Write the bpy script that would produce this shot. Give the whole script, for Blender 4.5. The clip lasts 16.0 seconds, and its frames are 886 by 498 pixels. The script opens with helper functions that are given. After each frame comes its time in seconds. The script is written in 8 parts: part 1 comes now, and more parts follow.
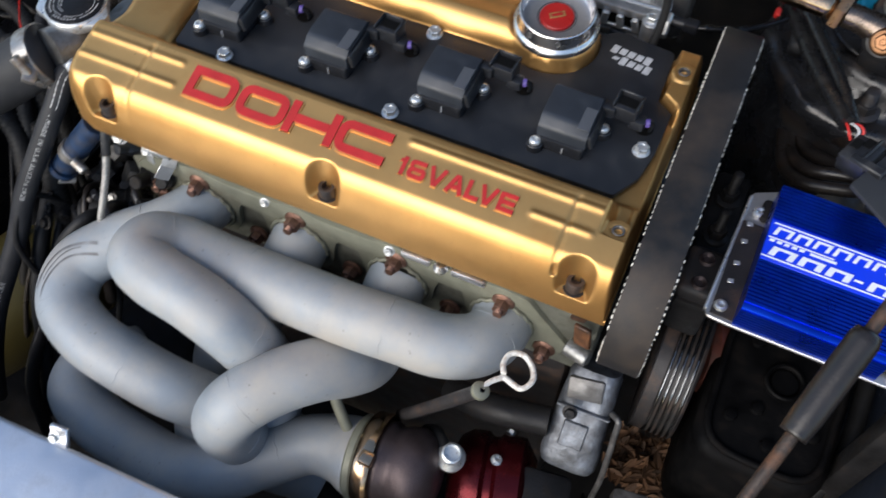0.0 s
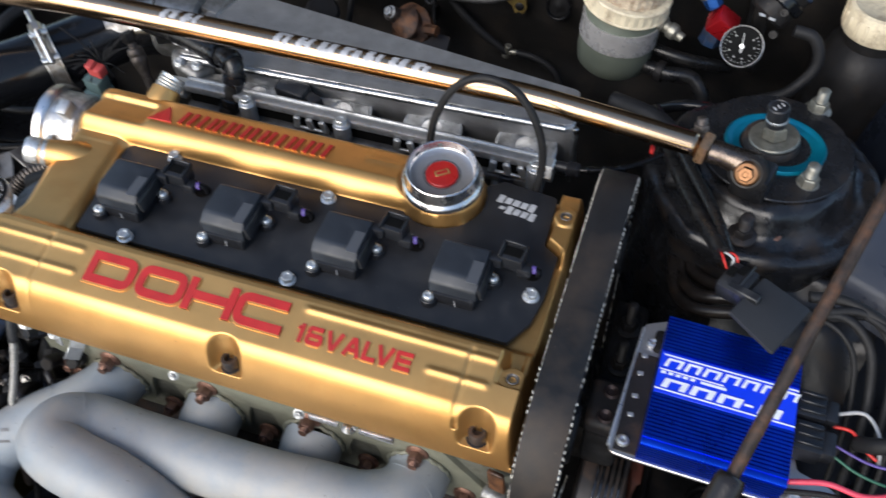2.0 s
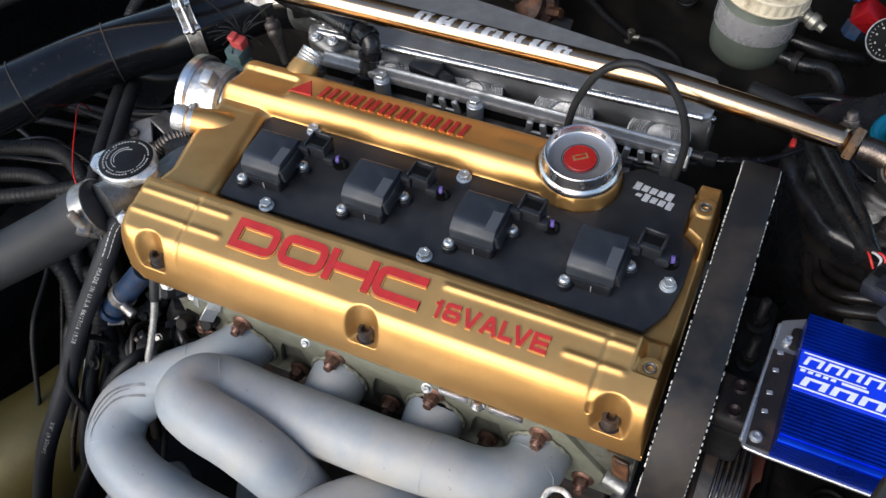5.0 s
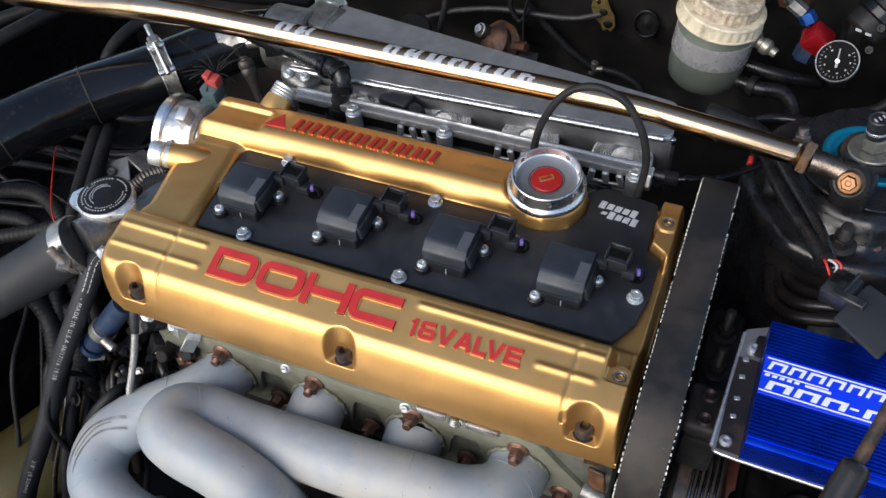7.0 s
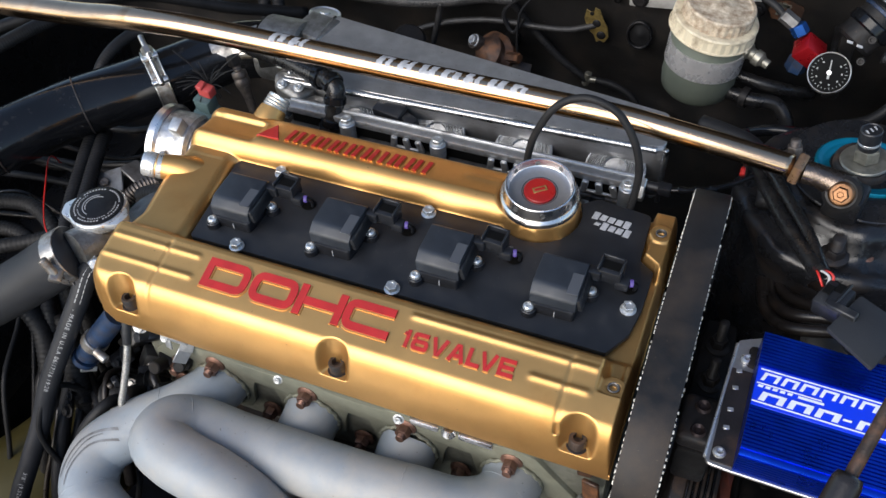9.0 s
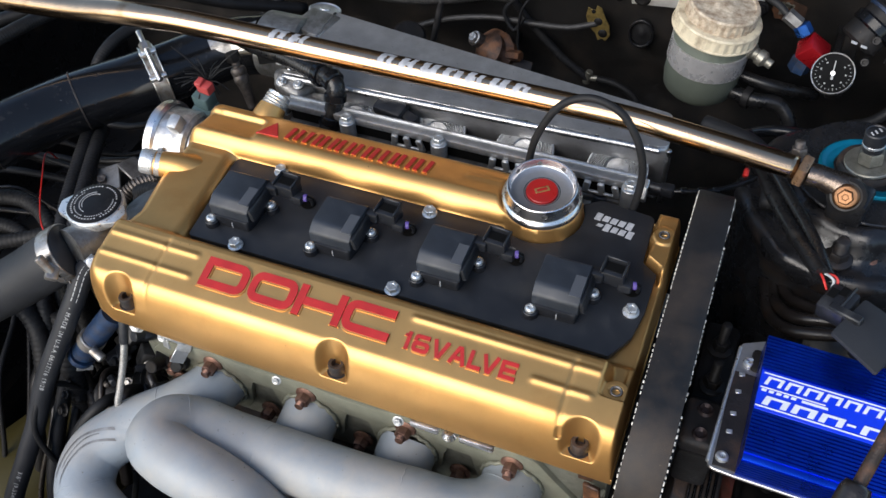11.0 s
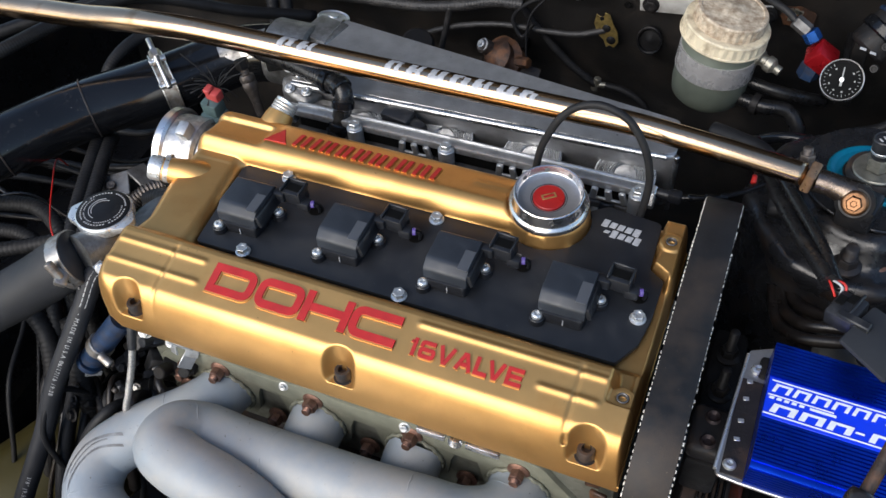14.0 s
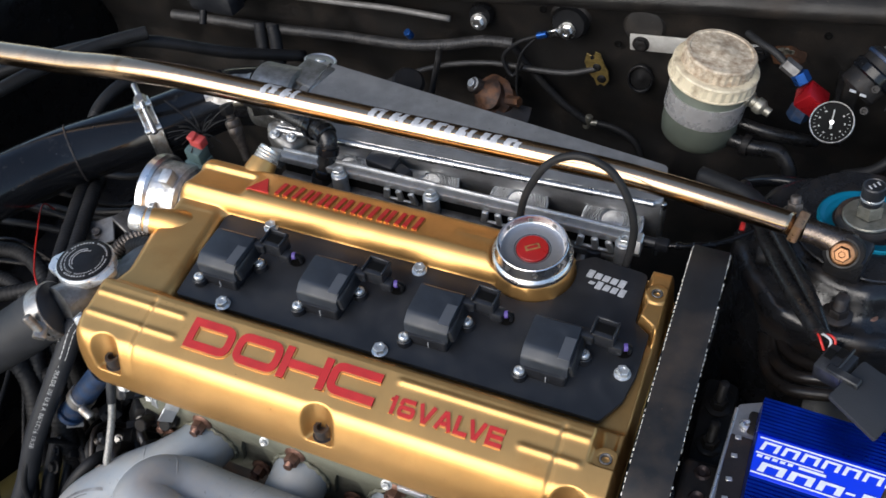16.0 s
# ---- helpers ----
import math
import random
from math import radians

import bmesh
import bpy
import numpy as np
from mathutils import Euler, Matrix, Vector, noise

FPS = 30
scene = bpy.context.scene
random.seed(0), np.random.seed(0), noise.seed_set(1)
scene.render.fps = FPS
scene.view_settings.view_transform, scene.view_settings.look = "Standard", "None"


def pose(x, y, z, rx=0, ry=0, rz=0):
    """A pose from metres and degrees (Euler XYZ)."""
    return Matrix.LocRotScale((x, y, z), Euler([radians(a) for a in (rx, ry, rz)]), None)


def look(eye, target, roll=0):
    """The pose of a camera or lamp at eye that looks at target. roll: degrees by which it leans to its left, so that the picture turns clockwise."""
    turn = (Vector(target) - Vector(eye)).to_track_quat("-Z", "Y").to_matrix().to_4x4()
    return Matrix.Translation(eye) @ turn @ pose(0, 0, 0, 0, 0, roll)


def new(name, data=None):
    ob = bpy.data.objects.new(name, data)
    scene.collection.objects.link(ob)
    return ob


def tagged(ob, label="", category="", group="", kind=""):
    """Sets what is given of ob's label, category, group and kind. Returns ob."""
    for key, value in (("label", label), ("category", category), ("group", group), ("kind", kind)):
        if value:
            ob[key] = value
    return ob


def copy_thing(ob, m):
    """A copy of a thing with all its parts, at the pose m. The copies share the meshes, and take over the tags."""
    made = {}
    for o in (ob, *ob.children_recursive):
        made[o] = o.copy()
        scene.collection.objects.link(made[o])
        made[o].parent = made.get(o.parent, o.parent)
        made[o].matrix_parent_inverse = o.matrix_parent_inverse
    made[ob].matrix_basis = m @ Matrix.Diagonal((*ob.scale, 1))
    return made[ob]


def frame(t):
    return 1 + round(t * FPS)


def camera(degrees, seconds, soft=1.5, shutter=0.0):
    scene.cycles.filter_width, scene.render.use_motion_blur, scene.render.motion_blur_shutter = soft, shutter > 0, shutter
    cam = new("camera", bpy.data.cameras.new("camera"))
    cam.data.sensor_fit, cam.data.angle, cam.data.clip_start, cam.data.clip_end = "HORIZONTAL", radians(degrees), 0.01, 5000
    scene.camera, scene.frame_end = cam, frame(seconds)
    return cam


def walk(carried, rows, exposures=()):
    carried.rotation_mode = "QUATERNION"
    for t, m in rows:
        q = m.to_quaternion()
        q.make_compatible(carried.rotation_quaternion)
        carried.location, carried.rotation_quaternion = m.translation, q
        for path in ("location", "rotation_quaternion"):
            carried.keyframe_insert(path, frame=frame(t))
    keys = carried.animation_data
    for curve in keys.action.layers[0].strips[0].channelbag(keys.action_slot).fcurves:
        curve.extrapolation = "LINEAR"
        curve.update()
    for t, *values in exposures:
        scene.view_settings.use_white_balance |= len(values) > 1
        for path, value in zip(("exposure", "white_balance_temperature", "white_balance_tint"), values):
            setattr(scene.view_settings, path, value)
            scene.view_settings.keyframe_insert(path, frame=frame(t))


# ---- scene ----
cam = camera(53.4, 16.0, shutter=0.4)
PATH = [
    (0, (0.3837, -0.3802, 1.3881), (0.1633, 0.0918, 0.5345), -0.75),
    (0.5, (0.3962, -0.3813, 1.3944), (0.1984, 0.1421, 0.5655), -0.05),
    (1, (0.3985, -0.3754, 1.4025), (0.2080, 0.1688, 0.5854), 0.58),
    (1.5, (0.4206, -0.3678, 1.4042), (0.2575, 0.1978, 0.5958), 1.61),
    (2, (0.4199, -0.3493, 1.4209), (0.2046, 0.2375, 0.6403), -1.89),
    (2.5, (0.3945, -0.3507, 1.4323), (0.0860, 0.1982, 0.6554), -7.05),
    (3, (0.3862, -0.3571, 1.4268), (0.0927, 0.1656, 0.6264), -6.32),
    (3.5, (0.3795, -0.3594, 1.4248), (0.0929, 0.1683, 0.6251), -5.39),
    (4, (0.3781, -0.3597, 1.4239), (0.0970, 0.1716, 0.6248), -5.00),
    (4.2, (0.3763, -0.3611, 1.4240), (0.0903, 0.1651, 0.6232), -5.57),
    (6.3, (0.3923, -0.3847, 1.4274), (0.1050, 0.1929, 0.6633), -4.26),
    (6.5, (0.3953, -0.3875, 1.4260), (0.1184, 0.1951, 0.6619), -4.48),
    (7, (0.3922, -0.3913, 1.4304), (0.1125, 0.1945, 0.6698), -4.95),
    (7.5, (0.3963, -0.3905, 1.4304), (0.1197, 0.1986, 0.6711), -4.69),
    (8, (0.3978, -0.3885, 1.4306), (0.1235, 0.2081, 0.6765), -4.47),
    (8.5, (0.3966, -0.3890, 1.4299), (0.1208, 0.2053, 0.6745), -4.64),
    (9, (0.3926, -0.3898, 1.4310), (0.1161, 0.2060, 0.6769), -4.48),
    (11.5, (0.3859, -0.3837, 1.4279), (0.1145, 0.2093, 0.6699), -3.72),
    (12, (0.3888, -0.3863, 1.4276), (0.1120, 0.2074, 0.6720), -3.69),
    (12.5, (0.3900, -0.3871, 1.4290), (0.1110, 0.2057, 0.6736), -3.70),
    (13, (0.3891, -0.3847, 1.4290), (0.1019, 0.2113, 0.6792), -4.16),
    (13.5, (0.3876, -0.3830, 1.4319), (0.0989, 0.2192, 0.6876), -4.07),
    (14, (0.3890, -0.3838, 1.4284), (0.1049, 0.2113, 0.6766), -4.55),
    (14.5, (0.3894, -0.3836, 1.4307), (0.0996, 0.2106, 0.6805), -5.02),
    (15, (0.3955, -0.3781, 1.4294), (0.1009, 0.2176, 0.6822), -5.00),
    (15.5, (0.3931, -0.3741, 1.4345), (0.0902, 0.2303, 0.6976), -3.93),
    (16, (0.3974, -0.3529, 1.4361), (0.1014, 0.2566, 0.7006), -5.16),
]
walk(cam, [(t, look(eye, target, roll)) for t, eye, target, roll in PATH])

# ---- light ----
SUN_EL, SUN_AZ = 32.0, 201.0
world = bpy.data.worlds.new("sky")
scene.world = world
world.use_nodes = True
wn = world.node_tree
sky = wn.nodes.new("ShaderNodeTexSky")
sky.sky_type, sky.sun_disc = "NISHITA", False
sky.sun_elevation, sky.sun_rotation = radians(SUN_EL), radians(SUN_AZ)
sky.dust_density = 0.8
bg = wn.nodes["Background"]
bg.inputs["Strength"].default_value = 0.15
wn.links.new(sky.outputs["Color"], bg.inputs["Color"])
sun_data = bpy.data.lights.new("sun", "SUN")
sun_data.energy, sun_data.angle, sun_data.color = 2.0, radians(54), (1.0, 0.938, 0.862)
sun = new("sun", sun_data)
sd = Vector((math.sin(radians(SUN_AZ)) * math.cos(radians(SUN_EL)), math.cos(radians(SUN_AZ)) * math.cos(radians(SUN_EL)), math.sin(radians(SUN_EL))))
sun.matrix_world = look(tuple(sd * 10), (0, 0, 0))
scene.view_settings.exposure = 0.74


# ---- materials ----
def mat(name, color, rough=0.5, metal=0.0, var=0.18, scale=60.0, bump=0.15, bscale=900.0, dirt_or_light=None, dirt_or_light_amount=0.0, dirt_or_light_scale=25.0,
        coat=0.0, coat_rough=0.1, trans=0.0, emit=None, island=0.0, rvar=0.12, spec=0.5, speck=None, speck_scale=420.0, speck_from=0.70):
    m = bpy.data.materials.new(name)
    m.use_nodes = True
    nt = m.node_tree
    n, l = nt.nodes, nt.links
    b = n["Principled BSDF"]
    tc = n.new("ShaderNodeTexCoord")
    n1 = n.new("ShaderNodeTexNoise")
    n1.inputs["Scale"].default_value, n1.inputs["Detail"].default_value = scale, 6
    l.new(tc.outputs["Object"], n1.inputs["Vector"])
    mr = n.new("ShaderNodeMapRange")
    mr.inputs["From Min"].default_value, mr.inputs["From Max"].default_value = 0.3, 0.7
    mr.inputs["To Min"].default_value, mr.inputs["To Max"].default_value = 1 - var, 1 + var
    l.new(n1.outputs["Fac"], mr.inputs["Value"])
    hsv = n.new("ShaderNodeHueSaturation")
    hsv.inputs["Color"].default_value = (*color, 1)
    l.new(mr.outputs["Result"], hsv.inputs["Value"])
    out = hsv.outputs["Color"]
    n2 = n.new("ShaderNodeTexNoise")
    n2.inputs["Scale"].default_value, n2.inputs["Detail"].default_value, n2.inputs["Roughness"].default_value = dirt_or_light_scale, 8, 0.65
    l.new(tc.outputs["Object"], n2.inputs["Vector"])
    # second colour in noise patches: dirt, tone, and the ceramic's painted warm light
    if dirt_or_light:
        mask = n.new("ShaderNodeMapRange")
        mask.inputs["From Min"].default_value, mask.inputs["From Max"].default_value = 0.62 - 0.3 * dirt_or_light_amount, 0.75
        l.new(n2.outputs["Fac"], mask.inputs["Value"])
        mix = n.new("ShaderNodeMix")
        mix.data_type = "RGBA"
        l.new(mask.outputs["Result"], mix.inputs["Factor"])
        l.new(out, mix.inputs["A"])
        mix.inputs["B"].default_value = (*dirt_or_light, 1)
        out = mix.outputs["Result"]
    if speck:
        n4 = n.new("ShaderNodeTexNoise")
        n4.inputs["Scale"].default_value, n4.inputs["Detail"].default_value, n4.inputs["Roughness"].default_value = speck_scale, 3, 0.6
        l.new(tc.outputs["Object"], n4.inputs["Vector"])
        sm = n.new("ShaderNodeMapRange")
        sm.inputs["From Min"].default_value, sm.inputs["From Max"].default_value = speck_from, speck_from + 0.04
        l.new(n4.outputs["Fac"], sm.inputs["Value"])
        mix2 = n.new("ShaderNodeMix")
        mix2.data_type = "RGBA"
        l.new(sm.outputs["Result"], mix2.inputs["Factor"])
        l.new(out, mix2.inputs["A"])
        mix2.inputs["B"].default_value = (*speck, 1)
        out = mix2.outputs["Result"]
    if island:
        oi = n.new("ShaderNodeNewGeometry")
        mr3 = n.new("ShaderNodeMapRange")
        mr3.inputs["To Min"].default_value, mr3.inputs["To Max"].default_value = 1 - island, 1 + island
        l.new(oi.outputs["Random Per Island"], mr3.inputs["Value"])
        h2 = n.new("ShaderNodeHueSaturation")
        l.new(out, h2.inputs["Color"])
        l.new(mr3.outputs["Result"], h2.inputs["Value"])
        out = h2.outputs["Color"]
    l.new(out, b.inputs["Base Color"])
    rr = n.new("ShaderNodeMapRange")
    rr.inputs["From Min"].default_value, rr.inputs["From Max"].default_value = 0.3, 0.7
    rr.inputs["To Min"].default_value, rr.inputs["To Max"].default_value = max(0.02, rough - rvar), min(1, rough + rvar)
    l.new(n2.outputs["Fac"], rr.inputs["Value"])
    l.new(rr.outputs["Result"], b.inputs["Roughness"])
    b.inputs["Metallic"].default_value = metal
    b.inputs["Coat Weight"].default_value = coat
    b.inputs["Coat Roughness"].default_value = coat_rough
    b.inputs["Specular IOR Level"].default_value = spec
    b.inputs["Transmission Weight"].default_value = trans
    if emit:
        b.inputs["Emission Color"].default_value = (*emit, 1)
        b.inputs["Emission Strength"].default_value = 1.0
    if bump:
        n3 = n.new("ShaderNodeTexNoise")
        n3.inputs["Scale"].default_value, n3.inputs["Detail"].default_value = bscale, 4
        l.new(tc.outputs["Object"], n3.inputs["Vector"])
        bp = n.new("ShaderNodeBump")
        bp.inputs["Strength"].default_value, bp.inputs["Distance"].default_value = bump, 0.0006
        l.new(n3.outputs["Fac"], bp.inputs["Height"])
        l.new(bp.outputs["Normal"], b.inputs["Normal"])
    return m


GOLD = mat("gold_paint", (0.70, 0.395, 0.138), 0.42, 0.93, 0.08, 30, 0.16, 1500, dirt_or_light=(0.62, 0.32, 0.10), dirt_or_light_amount=0.25, dirt_or_light_scale=16, coat=0.04, coat_rough=0.3, rvar=0.03, speck=(0.30, 0.15, 0.05), speck_scale=330, speck_from=0.725)
GREYRUBBER = mat("worn_grey_black_rubber", (0.021, 0.022, 0.025), 0.55, 0.0, 0.2, 40, 0.3, 800, dirt_or_light=(0.035, 0.034, 0.034), dirt_or_light_amount=0.3, dirt_or_light_scale=40, spec=0.3)
RED = mat("red_paint", (0.42, 0.018, 0.016), 0.45, 0.0, 0.15, 80, 0.2, 1200)
BLACKPLATE = mat("black_anodised", (0.0150, 0.0165, 0.0200), 0.52, 0.0, 0.25, 40, 0.15, 1800, dirt_or_light=(0.027, 0.027, 0.028), dirt_or_light_amount=0.4, dirt_or_light_scale=40, spec=0.4, speck=(0.10, 0.10, 0.10), speck_scale=520, speck_from=0.715)
PLASTIC = mat("black_plastic", (0.0115, 0.0125, 0.0155), 0.4, 0.0, 0.2, 50, 0.2, 1600, dirt_or_light=(0.04, 0.04, 0.04), dirt_or_light_amount=0.2, speck=(0.09, 0.09, 0.088), speck_scale=520, speck_from=0.715)
COILCASE = mat("dusty_grey_black_plastic", (0.019, 0.023, 0.030), 0.48, 0.0, 0.2, 60, 0.25, 1400, dirt_or_light=(0.035, 0.038, 0.044), dirt_or_light_amount=0.4, dirt_or_light_scale=45, speck=(0.10, 0.10, 0.10), speck_scale=520, speck_from=0.715)
GREYPATCH = mat("grey_plastic_patch", (0.07, 0.075, 0.085), 0.45, 0.0, 0.1, 50, 0.1)
RUBBER = mat("black_rubber", (0.0140, 0.0140, 0.0148), 0.52, 0.0, 0.25, 50, 0.3, 900, dirt_or_light=(0.02, 0.019, 0.018), dirt_or_light_amount=0.25, dirt_or_light_scale=60, spec=0.22, speck=(0.06, 0.055, 0.05), speck_scale=420, speck_from=0.705)
BELT = mat("belt_rubber", (0.0125, 0.0128, 0.014), 0.55, 0.0, 0.2, 70, 0.35, 1400, dirt_or_light=(0.050, 0.037, 0.028), dirt_or_light_amount=0.5, dirt_or_light_scale=16, spec=0.35, speck=(0.11, 0.08, 0.06), speck_scale=420, speck_from=0.71)
YARN = mat("belt_yarn", (0.62, 0.60, 0.54), 0.8, 0.0, 0.3, 900, 0.0, island=0.5)
BLACKPAINT = mat("black_body_paint", (0.0120, 0.0123, 0.0137), 0.33, 0.0, 0.3, 12, 0.6, 120, dirt_or_light=(0.034, 0.025, 0.018), dirt_or_light_amount=0.2, dirt_or_light_scale=26, rvar=0.22, spec=0.35, speck=(0.075, 0.068, 0.06), speck_scale=420, speck_from=0.71)
GLOSSBLACK = mat("gloss_black_pipe", (0.0055, 0.006, 0.0074), 0.16, 0.0, 0.3, 20, 0.10, 140, dirt_or_light=(0.024, 0.023, 0.023), dirt_or_light_amount=0.1, dirt_or_light_scale=70, spec=0.34, rvar=0.06, speck=(0.16, 0.16, 0.16), speck_scale=380, speck_from=0.715)
BLUEBLACK = mat("dark_blue_black_paint", (0.025, 0.031, 0.046), 0.33, 0.0, 0.2, 15, 0.08, 300, dirt_or_light=(0.05, 0.045, 0.04), dirt_or_light_amount=0.15, dirt_or_light_scale=30)
FIREWALL = mat("dusty_black_firewall", (0.024, 0.0222, 0.021), 0.48, 0.0, 0.5, 14, 0.6, 260, dirt_or_light=(0.062, 0.049, 0.040), dirt_or_light_amount=0.5, dirt_or_light_scale=16, rvar=0.15, speck=(0.12, 0.10, 0.085), speck_scale=330, speck_from=0.705)
TOWER = mat("rough_black_underseal", (0.0125, 0.0130, 0.0150), 0.28, 0.0, 0.4, 30, 0.75, 95, dirt_or_light=(0.030, 0.021, 0.015), dirt_or_light_amount=0.35, dirt_or_light_scale=40, rvar=0.2, spec=0.5, speck=(0.09, 0.075, 0.06), speck_scale=380, speck_from=0.70)
# the beige patches paint warm light on the pipes into the grey coating
CERAMIC = mat("grey_ceramic_coating", (0.262, 0.290, 0.315), 0.5, 0.05, 0.10, 25, 0.3, 1500, dirt_or_light=(0.42, 0.375, 0.315), dirt_or_light_amount=0.7, dirt_or_light_scale=11, speck=(0.15, 0.135, 0.12), speck_scale=260, speck_from=0.695)
FLANGE = mat("olive_grey_flange", (0.20, 0.20, 0.15), 0.55, 0.3, 0.15, 60, 0.3, 900, dirt_or_light=(0.14, 0.12, 0.085), dirt_or_light_amount=0.3)
HEADALU = mat("olive_stained_aluminium", (0.21, 0.21, 0.17), 0.5, 0.5, 0.2, 60, 0.4, 700, dirt_or_light=(0.10, 0.09, 0.07), dirt_or_light_amount=0.4, dirt_or_light_scale=40)
COPPER = mat("copper_nut", (0.20, 0.11, 0.08), 0.42, 0.75, 0.3, 200, 0.2, 900, dirt_or_light=(0.07, 0.035, 0.025), dirt_or_light_amount=0.4, dirt_or_light_scale=150)
STEEL = mat("zinc_steel", (0.66, 0.68, 0.68), 0.34, 0.75, 0.12, 200, 0.15, 900, dirt_or_light=(0.3, 0.28, 0.25), dirt_or_light_amount=0.2, dirt_or_light_scale=200)
DIRTYALU = mat("oily_cast_aluminium", (0.16, 0.155, 0.15), 0.5, 0.7, 0.35, 70, 0.5, 600, dirt_or_light=(0.05, 0.043, 0.037), dirt_or_light_amount=0.5, dirt_or_light_scale=50)
ALU = mat("cast_aluminium", (0.52, 0.53, 0.54), 0.45, 0.8, 0.15, 80, 0.4, 700, dirt_or_light=(0.2, 0.19, 0.175), dirt_or_light_amount=0.35, dirt_or_light_scale=60)
POLISHED = mat("machined_aluminium", (0.82, 0.81, 0.80), 0.30, 1.0, 0.06, 200, 0.05, 900, rvar=0.06)
SHEET = mat("sheet_aluminium", (0.57, 0.57, 0.575), 0.40, 0.80, 0.18, 40, 0.3, 420, dirt_or_light=(0.40, 0.395, 0.39), dirt_or_light_amount=0.5, dirt_or_light_scale=24, rvar=0.1, speck=(0.20, 0.20, 0.20), speck_scale=240, speck_from=0.70)
BRONZE = mat("bronze_strut_bar", (0.50, 0.352, 0.226), 0.18, 1.0, 0.1, 25, 0.04, 800, dirt_or_light=(0.34, 0.20, 0.10), dirt_or_light_amount=0.2, dirt_or_light_scale=30, rvar=0.05)
BLUE = mat("blue_anodised", (0.006, 0.062, 0.58), 0.33, 0.95, 0.12, 60, 0.1, 900)
LABELBLUE = mat("blue_label", (0.002, 0.040, 0.75), 0.4, 0.0, 0.05, 60, 0.0)
WHITE = mat("white_print", (0.8, 0.82, 0.85), 0.45, 0.0, 0.06, 200, 0.0)
GREYPRINT = mat("grey_print", (0.42, 0.42, 0.42), 0.5, 0.0, 0.2, 300, 0.0)
TEAL = mat("teal_anodised", (0.0, 0.20, 0.30), 0.34, 0.55, 0.1, 90, 0.05)
IVORY = mat("ivory_cap_plastic", (0.68, 0.59, 0.42), 0.55, 0.0, 0.1, 60, 0.25, 600, dirt_or_light=(0.26, 0.19, 0.12), dirt_or_light_amount=0.5, dirt_or_light_scale=70)
TANK = mat("translucent_tank_plastic", (0.12, 0.135, 0.105), 0.45, 0.0, 0.1, 40, 0.1, dirt_or_light=(0.12, 0.13, 0.1), dirt_or_light_amount=0.3)
BRUSHED = mat("brushed_aluminium", (0.55, 0.535, 0.53), 0.33, 0.85, 0.04, 300, 0.15, 1200, rvar=0.06)
IRON = mat("dark_cast_iron", (0.022, 0.0195, 0.0195), 0.55, 0.2, 0.35, 40, 0.5, 500, dirt_or_light=(0.085, 0.05, 0.032), dirt_or_light_amount=0.35, dirt_or_light_scale=45)
GRIME = mat("greasy_black_metal", (0.013, 0.0126, 0.0130), 0.46, 0.1, 0.4, 40, 0.4, 400, dirt_or_light=(0.022, 0.016, 0.012), dirt_or_light_amount=0.25, dirt_or_light_scale=55, rvar=0.2, spec=0.22, speck=(0.075, 0.055, 0.04), speck_scale=360, speck_from=0.69)
RUSTROD = mat("rusty_rod", (0.06, 0.035, 0.025), 0.5, 0.4, 0.3, 120, 0.4, 700, dirt_or_light=(0.22, 0.09, 0.035), dirt_or_light_amount=0.6, dirt_or_light_scale=60)
PROPRUST = mat("dark_rusty_prop_steel", (0.036, 0.025, 0.019), 0.5, 0.3, 0.4, 160, 0.5, 700, dirt_or_light=(0.13, 0.058, 0.028), dirt_or_light_amount=0.5, dirt_or_light_scale=90)
REDCOVER = mat("faded_rust_red_paint", (0.085, 0.022, 0.014), 0.5, 0.1, 0.3, 60, 0.3, 600, dirt_or_light=(0.03, 0.018, 0.014), dirt_or_light_amount=0.6, dirt_or_light_scale=50)
HOTIRON = mat("heat_brown_casting", (0.075, 0.055, 0.055), 0.45, 0.6, 0.2, 50, 0.5, 600, dirt_or_light=(0.04, 0.03, 0.03), dirt_or_light_amount=0.4)
REDANOD = mat("red_anodised", (0.075, 0.005, 0.008), 0.28, 0.75, 0.15, 60, 0.15, 500)
BRASS = mat("yellow_zinc", (0.5, 0.36, 0.12), 0.4, 0.8, 0.25, 90, 0.3, dirt_or_light=(0.12, 0.09, 0.05), dirt_or_light_amount=0.4, dirt_or_light_scale=120)
OLIVE = mat("olive_gold_paint", (0.085, 0.068, 0.02), 0.45, 0.3, 0.15, 14, 0.2, 300, dirt_or_light=(0.04, 0.032, 0.012), dirt_or_light_amount=0.4, dirt_or_light_scale=10)
BRAID = mat("steel_braid", (0.40, 0.39, 0.37), 0.4, 0.85, 0.5, 900, 0.8, 1400)
DULLBLUE = mat("dull_blue_fitting", (0.011, 0.032, 0.080), 0.5, 0.3, 0.4, 120, 0.4, dirt_or_light=(0.05, 0.042, 0.04), dirt_or_light_amount=0.6, dirt_or_light_scale=90)
BLUEFIT = mat("blue_fitting", (0.02, 0.09, 0.32), 0.32, 0.7, 0.2, 120, 0.1)
REDPLASTIC = mat("red_plug_plastic", (0.36, 0.045, 0.042), 0.5, 0.0, 0.2, 100, 0.2)
TEALPLASTIC = mat("grey_green_plug_plastic", (0.05, 0.085, 0.085), 0.5, 0.0, 0.2, 100, 0.2)
PINKWIRE = mat("pink_red_wire", (0.62, 0.06, 0.10), 0.4, 0.0, 0.1, 90, 0.0)
REDWIRE = mat("red_wire", (0.5, 0.02, 0.015), 0.45, 0.0, 0.1, 90, 0.0)
